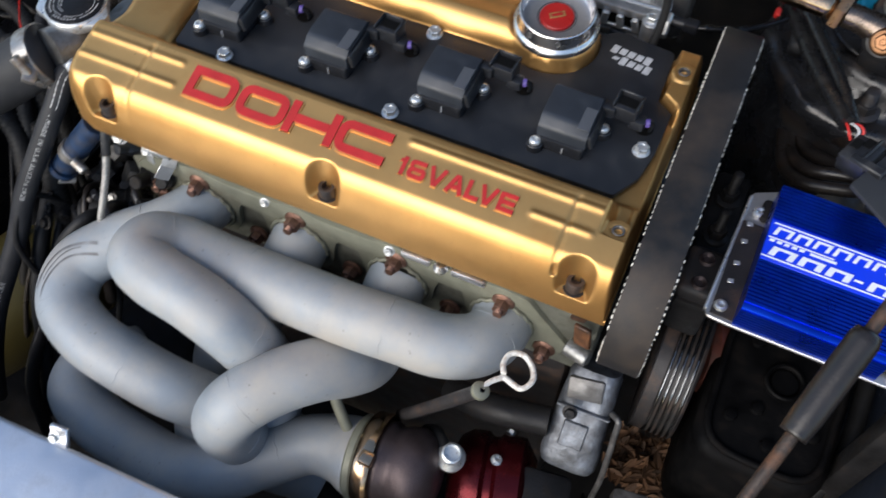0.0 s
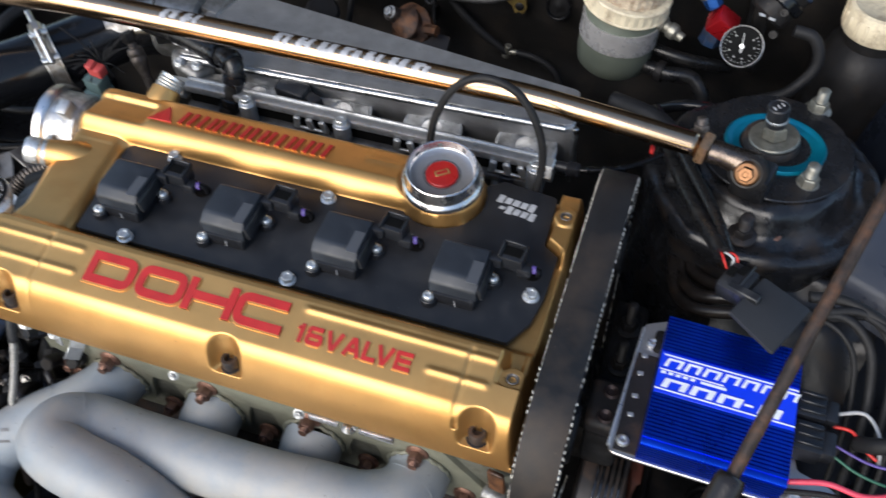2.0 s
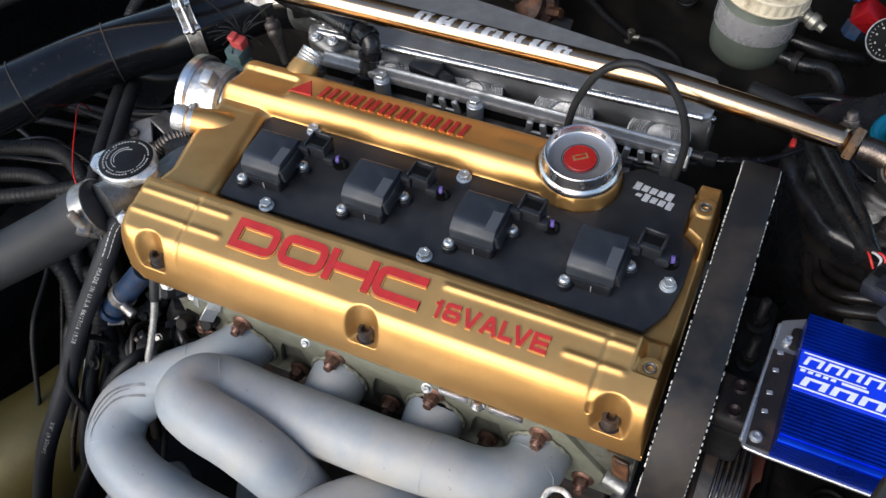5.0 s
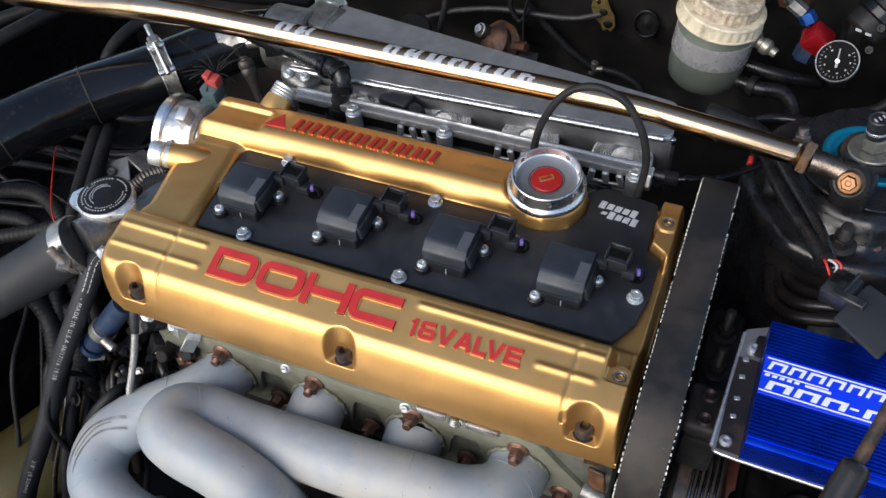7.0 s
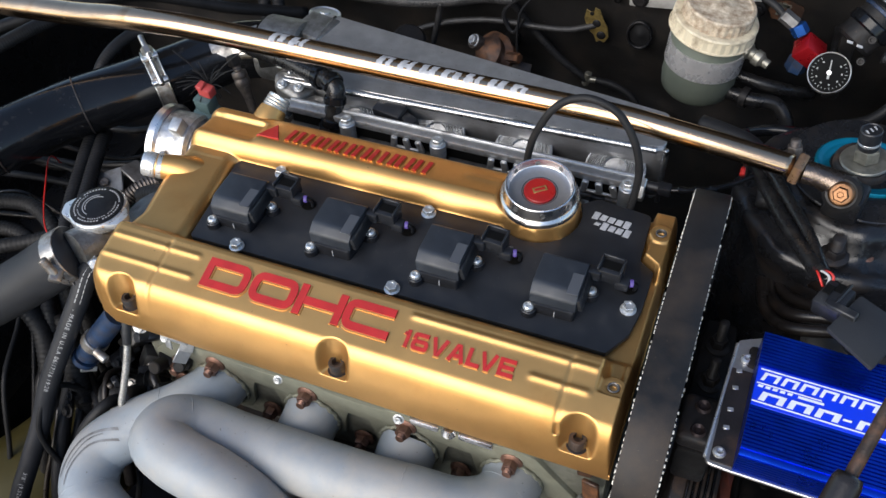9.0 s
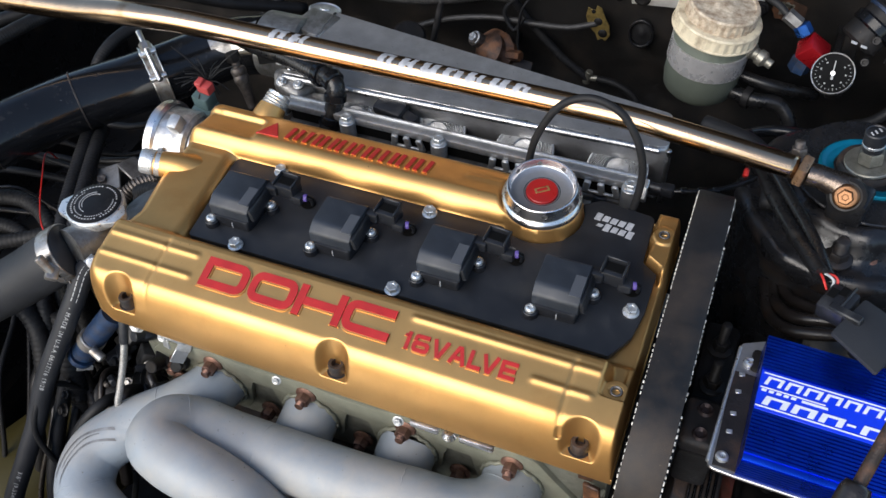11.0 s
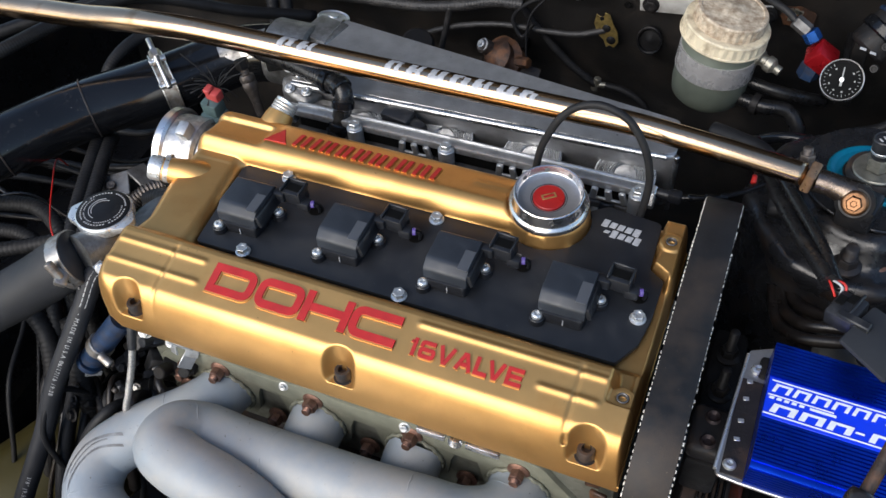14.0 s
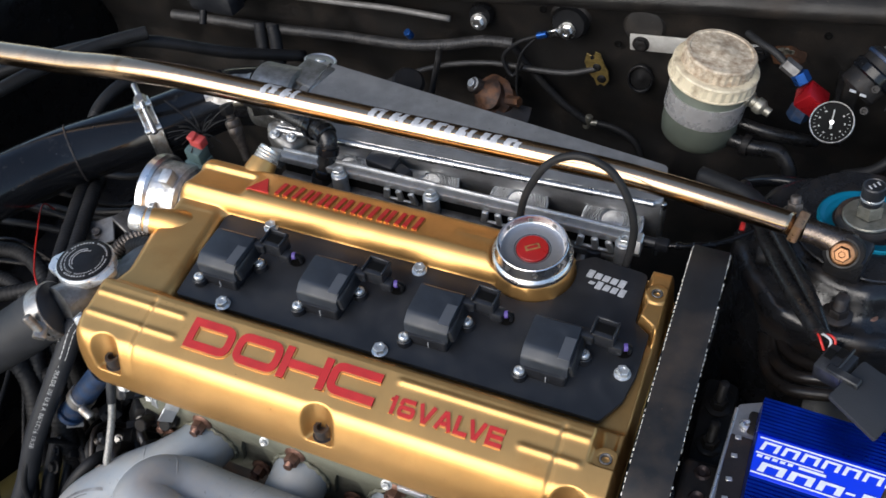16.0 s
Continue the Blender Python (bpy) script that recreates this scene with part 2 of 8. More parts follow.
GREENWIRE = mat("green_wire", (0.02, 0.10, 0.06), 0.45, 0.0, 0.1, 90, 0.0)
PURPLE = mat("purple_tape", (0.09, 0.06, 0.24), 0.5, 0.0, 0.2, 300, 0.2)
GREYWIRE = mat("grey_wire", (0.4, 0.4, 0.4), 0.5, 0.0, 0.1, 90, 0.0)
LEAF = mat("dry_leaf_litter", (0.075, 0.036, 0.016), 0.8, 0.0, 0.4, 60, 0.3, island=0.6)
SOIL = mat("brown_soil", (0.075, 0.055, 0.038), 0.9, 0.0, 0.3, 20, 0.8, 90, dirt_or_light=(0.15, 0.08, 0.035), dirt_or_light_amount=0.5, dirt_or_light_scale=18)
# near-black for the painted shade in holes and gaps, and for the dial
DARK = mat("shade_and_dial_black", (0.004, 0.004, 0.004), 0.7, 0.0, 0.1, 50, 0.0, spec=0.1)
INTERCOOLER = mat("brushed_intercooler", (0.60, 0.63, 0.68), 0.42, 0.9, 0.08, 30, 0.15, 500, dirt_or_light=(0.42, 0.45, 0.5), dirt_or_light_amount=0.3)
ENAMEL = mat("dark_red_enamel", (0.33, 0.012, 0.010), 0.35, 0.0, 0.15, 90, 0.1, 600)
CAPALU = mat("satin_turned_aluminium", (0.74, 0.715, 0.70), 0.27, 1.0, 0.05, 300, 0.1, 1200, rvar=0.05)
STREAK = mat("brown_streak", (0.10, 0.095, 0.095), 0.6, 0.0, 0.4, 90, 0.2, 700, dirt_or_light=(0.26, 0.27, 0.28), dirt_or_light_amount=0.55, dirt_or_light_scale=70)
WORNWHITE = mat("chipped_white_paint", (0.70, 0.68, 0.62), 0.5, 0.0, 0.15, 200, 0.3, 900, dirt_or_light=(0.22, 0.12, 0.07), dirt_or_light_amount=0.55, dirt_or_light_scale=160)
PUMPALU = mat("rough_cast_aluminium", (0.17, 0.185, 0.21), 0.45, 0.6, 0.4, 60, 0.8, 320, dirt_or_light=(0.05, 0.049, 0.05), dirt_or_light_amount=0.75, dirt_or_light_scale=55)
ALTBLACK = mat("matt_black_casing", (0.0025, 0.0024, 0.0026), 0.6, 0.0, 0.4, 40, 0.5, 300, dirt_or_light=(0.008, 0.006, 0.005), dirt_or_light_amount=0.3, dirt_or_light_scale=40, rvar=0.2, spec=0.07)
PULLEY = mat("worn_dark_pulley_steel", (0.36, 0.365, 0.37), 0.13, 1.0, 0.3, 40, 0.1, 700, dirt_or_light=(0.05, 0.045, 0.04), dirt_or_light_amount=0.3, dirt_or_light_scale=45)
SLEEVE = mat("glossy_black_sleeve", (0.009, 0.0092, 0.010), 0.3, 0.0, 0.3, 50, 0.35, 500, dirt_or_light=(0.03, 0.028, 0.026), dirt_or_light_amount=0.3, dirt_or_light_scale=70, spec=0.45)
WASHER = mat("dull_plated_steel", (0.27, 0.26, 0.22), 0.42, 0.7, 0.2, 120, 0.3, 700, dirt_or_light=(0.13, 0.12, 0.09), dirt_or_light_amount=0.4, dirt_or_light_scale=90)
WORNIRON = mat("worn_dark_iron", (0.10, 0.085, 0.075), 0.45, 0.6, 0.4, 160, 0.5, 700, dirt_or_light=(0.22, 0.20, 0.18), dirt_or_light_amount=0.25, dirt_or_light_scale=180)
NUTBRONZE = mat("worn_bronze_nut", (0.42, 0.255, 0.145), 0.34, 0.9, 0.2, 120, 0.2, 700, dirt_or_light=(0.16, 0.09, 0.05), dirt_or_light_amount=0.4, dirt_or_light_scale=110)
CLEVIS = mat("dull_bronze_bolt", (0.18, 0.092, 0.046), 0.36, 0.9, 0.2, 120, 0.3, 700, dirt_or_light=(0.2, 0.12, 0.07), dirt_or_light_amount=0.3, dirt_or_light_scale=120)
RODSTEEL = mat("worn_brown_steel", (0.17, 0.135, 0.11), 0.27, 0.95, 0.15, 90, 0.3, 700, dirt_or_light=(0.05, 0.035, 0.028), dirt_or_light_amount=0.3, dirt_or_light_scale=80)
STICKER = mat("worn_white_sticker", (0.43, 0.435, 0.45), 0.4, 0.3, 0.3, 150, 0.1, 400, dirt_or_light=(0.45, 0.36, 0.27), dirt_or_light_amount=0.2, dirt_or_light_scale=150)
RAILALU = mat("satin_rail_aluminium", (0.54, 0.55, 0.56), 0.42, 0.85, 0.15, 60, 0.2, 700, dirt_or_light=(0.22, 0.21, 0.2), dirt_or_light_amount=0.4, dirt_or_light_scale=90)
NECKALU = mat("stained_cast_aluminium", (0.27, 0.27, 0.265), 0.42, 0.75, 0.3, 70, 0.9, 380, dirt_or_light=(0.10, 0.09, 0.075), dirt_or_light_amount=0.45, dirt_or_light_scale=55)
WELDALU = mat("rippled_weld_aluminium", (0.56, 0.57, 0.58), 0.33, 1.0, 0.2, 120, 0.3, 700, dirt_or_light=(0.22, 0.22, 0.22), dirt_or_light_amount=0.3, dirt_or_light_scale=90)
SENSORALU = mat("stained_sensor_casting", (0.50, 0.50, 0.50), 0.4, 0.85, 0.35, 90, 0.9, 260, dirt_or_light=(0.14, 0.135, 0.125), dirt_or_light_amount=0.5, dirt_or_light_scale=75)
BAREPATCH = mat("flaked_bare_metal", (0.42, 0.40, 0.37), 0.36, 0.8, 0.4, 120, 0.4, 500, dirt_or_light=(0.02, 0.022, 0.03), dirt_or_light_amount=0.75, dirt_or_light_scale=80)
WORNBAND = mat("worn_clamp_band", (0.32, 0.31, 0.295), 0.4, 0.8, 0.3, 120, 0.3, 600, dirt_or_light=(0.16, 0.10, 0.06), dirt_or_light_amount=0.5, dirt_or_light_scale=110)
CLAMPSTEEL = mat("stainless_clamp_band", (0.62, 0.60, 0.58), 0.30, 0.55, 0.08, 80, 0.15, 900, dirt_or_light=(0.42, 0.38, 0.34), dirt_or_light_amount=0.2, dirt_or_light_scale=60)
DIALBLACK = mat("matt_black_enamel", (0.008, 0.008, 0.009), 0.5, 0.0, 0.3, 60, 0.1, 700, dirt_or_light=(0.03, 0.028, 0.026), dirt_or_light_amount=0.25, dirt_or_light_scale=90, spec=0.25)
DIALGREY = mat("pale_dial_print", (0.30, 0.30, 0.29), 0.5, 0.0, 0.2, 300, 0.0)
PALEPLATE = mat("pale_galvanised_plate", (0.52, 0.51, 0.48), 0.45, 0.3, 0.12, 60, 0.2, 500, dirt_or_light=(0.34, 0.32, 0.29), dirt_or_light_amount=0.5, dirt_or_light_scale=40)
DIRTYIVORY = mat("dirt_streaked_ivory_plastic", (0.62, 0.53, 0.40), 0.6, 0.0, 0.25, 150, 0.4, 500, dirt_or_light=(0.16, 0.085, 0.04), dirt_or_light_amount=0.9, dirt_or_light_scale=120)
REDANOD_BRIGHT = mat("bright_red_anodised", (0.42, 0.012, 0.018), 0.3, 0.6, 0.1, 60, 0.05)
LOOM = mat("dusty_grey_loom", (0.030, 0.029, 0.029), 0.5, 0.0, 0.3, 60, 0.3, 700, dirt_or_light=(0.07, 0.065, 0.06), dirt_or_light_amount=0.4, dirt_or_light_scale=60)
PALEPIPE = mat("pale_grey_pipe", (0.16, 0.155, 0.15), 0.45, 0.1, 0.2, 40, 0.2, 600, dirt_or_light=(0.09, 0.08, 0.07), dirt_or_light_amount=0.4, dirt_or_light_scale=50)
GREASE = mat("greasy_brown_black_rubber", (0.014, 0.0115, 0.0105), 0.35, 0.0, 0.3, 60, 0.2, 600, dirt_or_light=(0.03, 0.02, 0.014), dirt_or_light_amount=0.3, dirt_or_light_scale=50)


# ---- building blocks ----
def obj(name, bm, material, smooth=40):
    me = bpy.data.meshes.new(name)
    bmesh.ops.recalc_face_normals(bm, faces=bm.faces)
    bm.to_mesh(me)
    bm.free()
    for m in material if isinstance(material, (list, tuple)) else (material,):
        me.materials.append(m)
    me.shade_smooth()
    if smooth < 180:
        me.set_sharp_from_angle(angle=radians(smooth))
    return new(name, me)


def part(name, bm, material, parent, label="", smooth=40):
    ob = obj(name, bm, material, smooth)
    ob.parent = parent
    if parent.parent is None:
        ob.matrix_parent_inverse = parent.matrix_basis.inverted()
    return tagged(ob, label)


def thing(name, at, label, category, group="", kind=""):
    ob = new(name)
    ob.empty_display_size = 0.02
    ob.matrix_basis = Matrix.Translation(at)
    return tagged(ob, label, category, group, kind)


def solid(name, bm, material, label, category, group="", kind="", smooth=40):
    return tagged(obj(name, bm, material, smooth), label, category, group, kind)


def to(p, d, spin=0.0):
    """Moves a form built on the z axis so that it starts at p and points along d."""
    q = Vector(d).normalized().to_track_quat("Z", "Y").to_matrix().to_4x4()
    return Matrix.Translation(p) @ q @ Matrix.Rotation(radians(spin), 4, "Z")


def join(*bms):
    out = bms[0]
    for b in bms[1:]:
        me = bpy.data.meshes.new("t")
        b.to_mesh(me)
        b.free()
        out.from_mesh(me)
        bpy.data.meshes.remove(me)
    return out


def moved(bm, m):
    bm.transform(m)
    return bm


def box(sx, sy, sz, at=(0, 0, 0), bevel=0.001, seg=2, rot=(0, 0, 0)):
    """A box with rounded edges; at is its centre."""
    bm = bmesh.new()
    bmesh.ops.create_cube(bm, size=1)
    bm.transform(Matrix.Diagonal((sx, sy, sz, 1)))
    if bevel:
        bmesh.ops.bevel(bm, geom=bm.edges[:], offset=min(bevel, 0.45 * min(sx, sy, sz)), segments=seg, affect="EDGES", profile=0.5)
    bm.transform(pose(*at, *rot))
    return bm


def lathe(profile, seg=32, m=None):
    """Turns (radius, height) pairs round the z axis."""
    bm = bmesh.new()
    rings = []
    for r, z in profile:
        if r < 1e-6:
            rings.append([bm.verts.new((0, 0, z))])
        else:
            rings.append([bm.verts.new((r * math.cos(2 * math.pi * k / seg), r * math.sin(2 * math.pi * k / seg), z)) for k in range(seg)])
    for a, b in zip(rings, rings[1:]):
        for k in range(seg):
            j = (k + 1) % seg
            if len(a) == 1 and len(b) == 1:
                continue
            if len(a) == 1:
                bm.faces.new((a[0], b[k], b[j]))
            elif len(b) == 1:
                bm.faces.new((a[k], a[j], b[0]))
            else:
                bm.faces.new((a[k], a[j], b[j], b[k]))
    if m is not None:
        bm.transform(m)
    return bm


def rod(r, h, seg=24, bevel=0.0008, m=None):
    bevel = min(bevel, r * 0.4, h * 0.4)
    return lathe([(0, 0), (r - bevel, 0), (r, bevel), (r, h - bevel), (r - bevel, h), (0, h)], seg, m)


def pipe(r, t, h, seg=32, m=None):
    """A hollow cylinder with wall t."""
    b = t * 0.3
    return lathe([(r - t, b), (r - t + b, 0), (r - b, 0), (r, b), (r, h - b), (r - b, h), (r - t + b, h), (r - t, h - b), (r - t, b)], seg, m)


def spline(points, per=10):
    """Points on a smooth line through the given ones."""
    p = [Vector(q) for q in points]
    p = [p[0] * 2 - p[1], *p, p[-1] * 2 - p[-2]]
    out = []
    for i in range(1, len(p) - 2):
        a, b, c, d = p[i - 1 : i + 3]
        ta, tb = max((b - a).length, 1e-6) ** 0.5, max((c - b).length, 1e-6) ** 0.5
        tc = max((d - c).length, 1e-6) ** 0.5
        m1 = ((b - a) / ta - (c - a) / (ta + tb) + (c - b) / tb) * tb
        m2 = ((c - b) / tb - (d - b) / (tb + tc) + (d - c) / tc) * tb
        for k in range(per):
            t = k / per
            out.append((2 * t**3 - 3 * t**2 + 1) * b + (t**3 - 2 * t**2 + t) * m1 + (3 * t**2 - 2 * t**3) * c + (t**3 - t**2) * m2)
    out.append(p[-2])
    return out


def even(line, step):
    """The same line in even steps."""
    d = [0.0]
    for a, b in zip(line, line[1:]):
        d.append(d[-1] + (b - a).length)
    n = max(2, int(d[-1] / step))
    arr = np.array([tuple(v) for v in line])
    s = np.linspace(0, d[-1], n + 1)
    return [Vector(tuple(np.interp(q, d, arr[:, k]) for k in range(3))) for q in s]


def frames_along(line):
    tans = [(line[min(i + 1, len(line) - 1)] - line[max(i - 1, 0)]).normalized() for i in range(len(line))]
    up = Vector((0, 0, 1)) if abs(tans[0].z) < 0.9 else Vector((1, 0, 0))
    side = tans[0].cross(up).normalized()
    out = []
    for t in tans:
        side = (side - t * side.dot(t)).normalized()
        out.append((t, side, side.cross(t).normalized()))
    return out


def sweep(line, radius, seg=16, caps=True):
    """A tube along a line; radius is a number or a function of the way along (0 to 1) and the metres along."""
    bm = bmesh.new()
    fr = frames_along(line)
    rings, along = [], 0.0
    total = sum((b - a).length for a, b in zip(line, line[1:]))
    for i, p in enumerate(line):
        if i:
            along += (p - line[i - 1]).length
        r = radius(along / total, along) if callable(radius) else radius
        _, s, u = fr[i]
        rings.append([bm.verts.new(p + s * (r * math.cos(2 * math.pi * k / seg)) + u * (r * math.sin(2 * math.pi * k / seg))) for k in range(seg)])
    for a, b in zip(rings, rings[1:]):
        for k in range(seg):
            bm.faces.new((a[k], a[(k + 1) % seg], b[(k + 1) % seg], b[k]))
    if caps:
        bm.faces.new(rings[0][::-1])
        bm.faces.new(rings[-1])
    return bm


def tube(points, r, seg=16, per=10, caps=True):
    return sweep(spline(points, per), r, seg, caps)


def ribbed(points, r, pitch=0.004, depth=0.0012, seg=14):
    """Corrugated loom or spiral hose."""
    line = even(spline(points, 12), pitch / 3)
    return sweep(line, lambda f, s: r - depth * (0.5 - 0.5 * math.cos(2 * math.pi * s / pitch)), seg)


def ring_at(line, f, r, h, wall=0.002, seg=28):
    """A band round a swept line at the fraction f."""
    i = min(int(f * (len(line) - 1)), len(line) - 2)
    d = line[i + 1] - line[i]
    return pipe(r, wall, h, seg, to(line[i] - d.normalized() * h / 2, d))


def prism(poly, z0, z1, bevel=0.0008, seg=2):
    """A plate with the outline poly between two heights."""
    bm = bmesh.new()
    f = bm.faces.new([bm.verts.new((x, y, z0)) for x, y in poly])
    top = bmesh.ops.extrude_face_region(bm, geom=[f])
    bmesh.ops.translate(bm, verts=[v for v in top["geom"] if isinstance(v, bmesh.types.BMVert)], vec=(0, 0, z1 - z0))
    bmesh.ops.recalc_face_normals(bm, faces=bm.faces)
    if bevel:
        es = [e for e in bm.edges if len({round(v.co.z, 6) for v in e.verts}) == 1]
        bmesh.ops.bevel(bm, geom=es, offset=bevel, segments=seg, affect="EDGES", profile=0.5)
    return bm


def rounded(poly, radius, n=5):
    """Rounds the corners of an outline; radius is a number or one for each corner."""
    out = []
    for i, p in enumerate(poly):
        r = radius[i] if isinstance(radius, (list, tuple)) else radius
        a, b, c = Vector(poly[i - 1]), Vector(p), Vector(poly[(i + 1) % len(poly)])
        u, v = (a - b).normalized(), (c - b).normalized()
        if r <= 0:
            out.append(tuple(b))
            continue
        half = u.angle(v) / 2
        cut = min(r / math.tan(half), 0.49 * (a - b).length, 0.49 * (c - b).length)
        p0, p1 = b + u * cut, b + v * cut
        for k in range(n + 1):
            t = k / n
            out.append(tuple((1 - t) ** 2 * p0 + 2 * t * (1 - t) * b + t**2 * p1))
    return out


def circle(cx, cy, r, n=24, a0=0.0, a1=360.0):
    full = abs(a1 - a0) >= 360
    return [(cx + r * math.cos(radians(a0 + (a1 - a0) * k / (n if full else n - 1))), cy + r * math.sin(radians(a0 + (a1 - a0) * k / (n if full else n - 1)))) for k in range(n)]


def hex_head(r, h, washer=1.35, m=None):
    """A hexagon bolt head with its flange, standing on z = 0."""
    a = lathe([(0, 0), (r * washer, 0), (r * washer, h * 0.16), (r * 1.05, h * 0.26), (0, h * 0.26)], 24)
    b = lathe([(0, h * 0.2), (r, h * 0.2), (r, h * 0.92), (r * 0.9, h), (r * 0.5, h), (r * 0.4, h * 0.93), (0, h * 0.93)], 6)
    out = join(a, b)
    if m is not None:
        out.transform(m)
    return out


def nut_on_stud(r, h, stud_r, stud_h, m=None):
    a = lathe([(0, 0), (r * 1.45, 0), (r * 1.45, h * 0.15), (r * 1.1, h * 0.3), (0, h * 0.3)], 24)
    b = lathe([(stud_r, h * 0.25), (r, h * 0.25), (r, h * 0.9), (r * 0.88, h), (stud_r, h)], 6)
    k = [(0, 0)]
    z = h * 0.5
    while z < h + stud_h:
        k += [(stud_r, z), (stud_r * 0.9, z + 0.0005)]
        z += 0.001
    k += [(stud_r * 0.7, h + stud_h), (0, h + stud_h)]
    out = join(a, b, lathe(k, 14))
    if m is not None:
        out.transform(m)
    return out


def socket_head(r, h, m=None):
    bm = lathe([(0, 0), (r, 0), (r, h * 0.85), (r * 0.88, h), (r * 0.55, h), (r * 0.5, h * 0.5), (0, h * 0.45)], 20)
    if m is not None:
        bm.transform(m)
    return bm


# ---- the ground and the car's shell ----
def sheet_along_y(section, y0, y1, ny=24, wobble=0.0):
    """A pressed panel: a rounded (x, z) section drawn along y."""
    pts = spline([(x, 0, z) for x, z in section], 8)
    bm = bmesh.new()
    rows = []
    for j in range(ny + 1):
        y = y0 + (y1 - y0) * j / ny
        rows.append([bm.verts.new((p.x + wobble * noise.noise((p.x * 5, y * 5, p.z * 5)), y, p.z + wobble * noise.noise((y * 6, p.x * 4, 3)))) for p in pts])
    for a, b in zip(rows, rows[1:]):
        for k in range(len(pts) - 1):
            bm.faces.new((a[k], a[k + 1], b[k + 1], b[k]))
    bmesh.ops.solidify(bm, geom=bm.faces[:], thickness=0.003)
    return bm


def build_ground():
    bm = bmesh.new()
    n = 60
    # one sheet, fine under the car and coarse towards the horizon
    c = [math.copysign(400 * abs(2 * k / n - 1) ** 5, 2 * k / n - 1) for k in range(n + 1)]
    vs = [[bm.verts.new((x, y, 0.012 * noise.noise((x * 3, y * 3, 0)) if abs(x) < 5 and abs(y) < 5 else 0)) for x in c] for y in c]
    for a, b in zip(vs, vs[1:]):
        for k in range(n):
            bm.faces.new((a[k], a[k + 1], b[k + 1], b[k]))
    solid("ground", bm, SOIL, "brown soil ground strewn with dry leaves", "ground", kind="structure")


def leaf_litter(name, n, area, z, label, size=0.02):
    rng = random.Random(4)
    vs, fs = [], []
    for _ in range(n):
        x, y = rng.uniform(area[0], area[1]), rng.uniform(area[2], area[3])
        s, a = rng.uniform(0.5, 1.2) * size, rng.uniform(0, 6.28)
        m = Matrix.Translation((x, y, z + rng.uniform(0.001, 0.02))) @ Euler((rng.uniform(-0.7, 0.7), rng.uniform(-0.7, 0.7), a)).to_matrix().to_4x4()
        i = len(vs)
        for p in ((-1, 0, 0), (-0.3, 0.4, 0.12), (0.5, 0.3, 0.1), (1, 0, 0.05), (0.5, -0.3, 0.1), (-0.3, -0.4, 0.12), (0, 0, -0.05)):
            vs.append(tuple(m @ Vector((p[0] * s, p[1] * s, p[2] * s))))
        fs += [(i + k, i + (k + 1) % 6, i + 6) for k in range(6)]
    me = bpy.data.meshes.new(name)
    me.from_pydata(vs, [], fs)
    me.materials.append(LEAF)
    tagged(new(name, me), label, "leaf litter", kind="stuff")


FW = 0.575  # firewall


def build_shell():
    # firewall with a pressed step and the cowl above it
    bm = sheet_along_y([(0, 0.25), (0.0, 0.60), (0.012, 0.66), (0.0, 0.72), (-0.004, 0.80), (-0.02, 0.845), (-0.03, 0.86)], -0.78, 0.78, 90, 0.006)
    bm.transform(Matrix(((0, 1, 0, 0), (1, 0, 0, FW), (0, 0, 1, 0), (0, 0, 0, 1))))
    for v in bm.verts:
        v.co.z += 0.115 * v.co.x * float(smooth(0.74, 0.845, v.co.z))
    solid("wall_firewall", bm, FIREWALL, "black painted steel firewall with dusty patches", "firewall", kind="structure")
    bm = sheet_along_y([(0, 0), (-0.028, 0.004), (-0.034, 0.018), (-0.02, 0.032), (0.05, 0.036), (0.22, 0.05)], -0.78, 0.78, 60, 0.002)
    bm.transform(Matrix(((0, 1, 0, 0), (1, 0, 0, FW - 0.02), (0, 0.115, 1, 0.838), (0, 0, 0, 1))))
    solid("cowl_panel", bm, FIREWALL, "black pressed steel cowl rail along the firewall", "cowl", kind="structure")
    # inner wings
    sec = [(0.615, 0.16), (0.605, 0.62), (0.612, 0.76), (0.63, 0.815), (0.665, 0.845), (0.71, 0.85), (0.735, 0.88), (0.77, 0.90)]
    solid("inner_wing", sheet_along_y(sec, -0.75, 0.62, 60, 0.006), BLUEBLACK, "dark blue-black painted inner wing panel", "inner wing", kind="structure")
    sec = [(-0.62, 0.16), (-0.62, 0.70), (-0.64, 0.80), (-0.70, 0.84), (-0.78, 0.87)]
    solid("inner_wing", sheet_along_y(sec, -0.75, 0.62, 60, 0.004), BLACKPAINT, "black painted inner wing panel", "inner wing", kind="structure")
    # chassis legs and subframe below
    solid("chassis_leg", box(0.09, 1.3, 0.12, (0.55, -0.05, 0.42), 0.01), BLACKPAINT, "black box-section chassis leg under the bay", "chassis leg", kind="structure")
    solid("chassis_leg", box(0.09, 1.3, 0.12, (-0.55, -0.05, 0.42), 0.01), BLACKPAINT, "black box-section chassis leg under the bay", "chassis leg", kind="structure")
    solid("subframe", box(1.1, 0.20, 0.10, (0.0, 0.32, 0.30), 0.02), GRIME, "greasy black steel subframe crossmember", "subframe", kind="structure")
    solid("subframe", box(1.1, 0.16, 0.08, (0.0, -0.22, 0.26), 0.02), GRIME, "greasy black steel front crossmember", "subframe", kind="structure")
    solid("undertray", box(1.24, 1.10, 0.006, (0.0, 0.02, 0.20), 0.002, 1), GRIME, "greasy black undertray beneath the engine", "undertray", kind="structure")
    # the raised bonnet's underside closes the bay at the back
    sec = [(0.80, 0.93), (0.74, 1.10), (0.66, 1.35), (0.57, 1.62), (0.47, 1.90)]
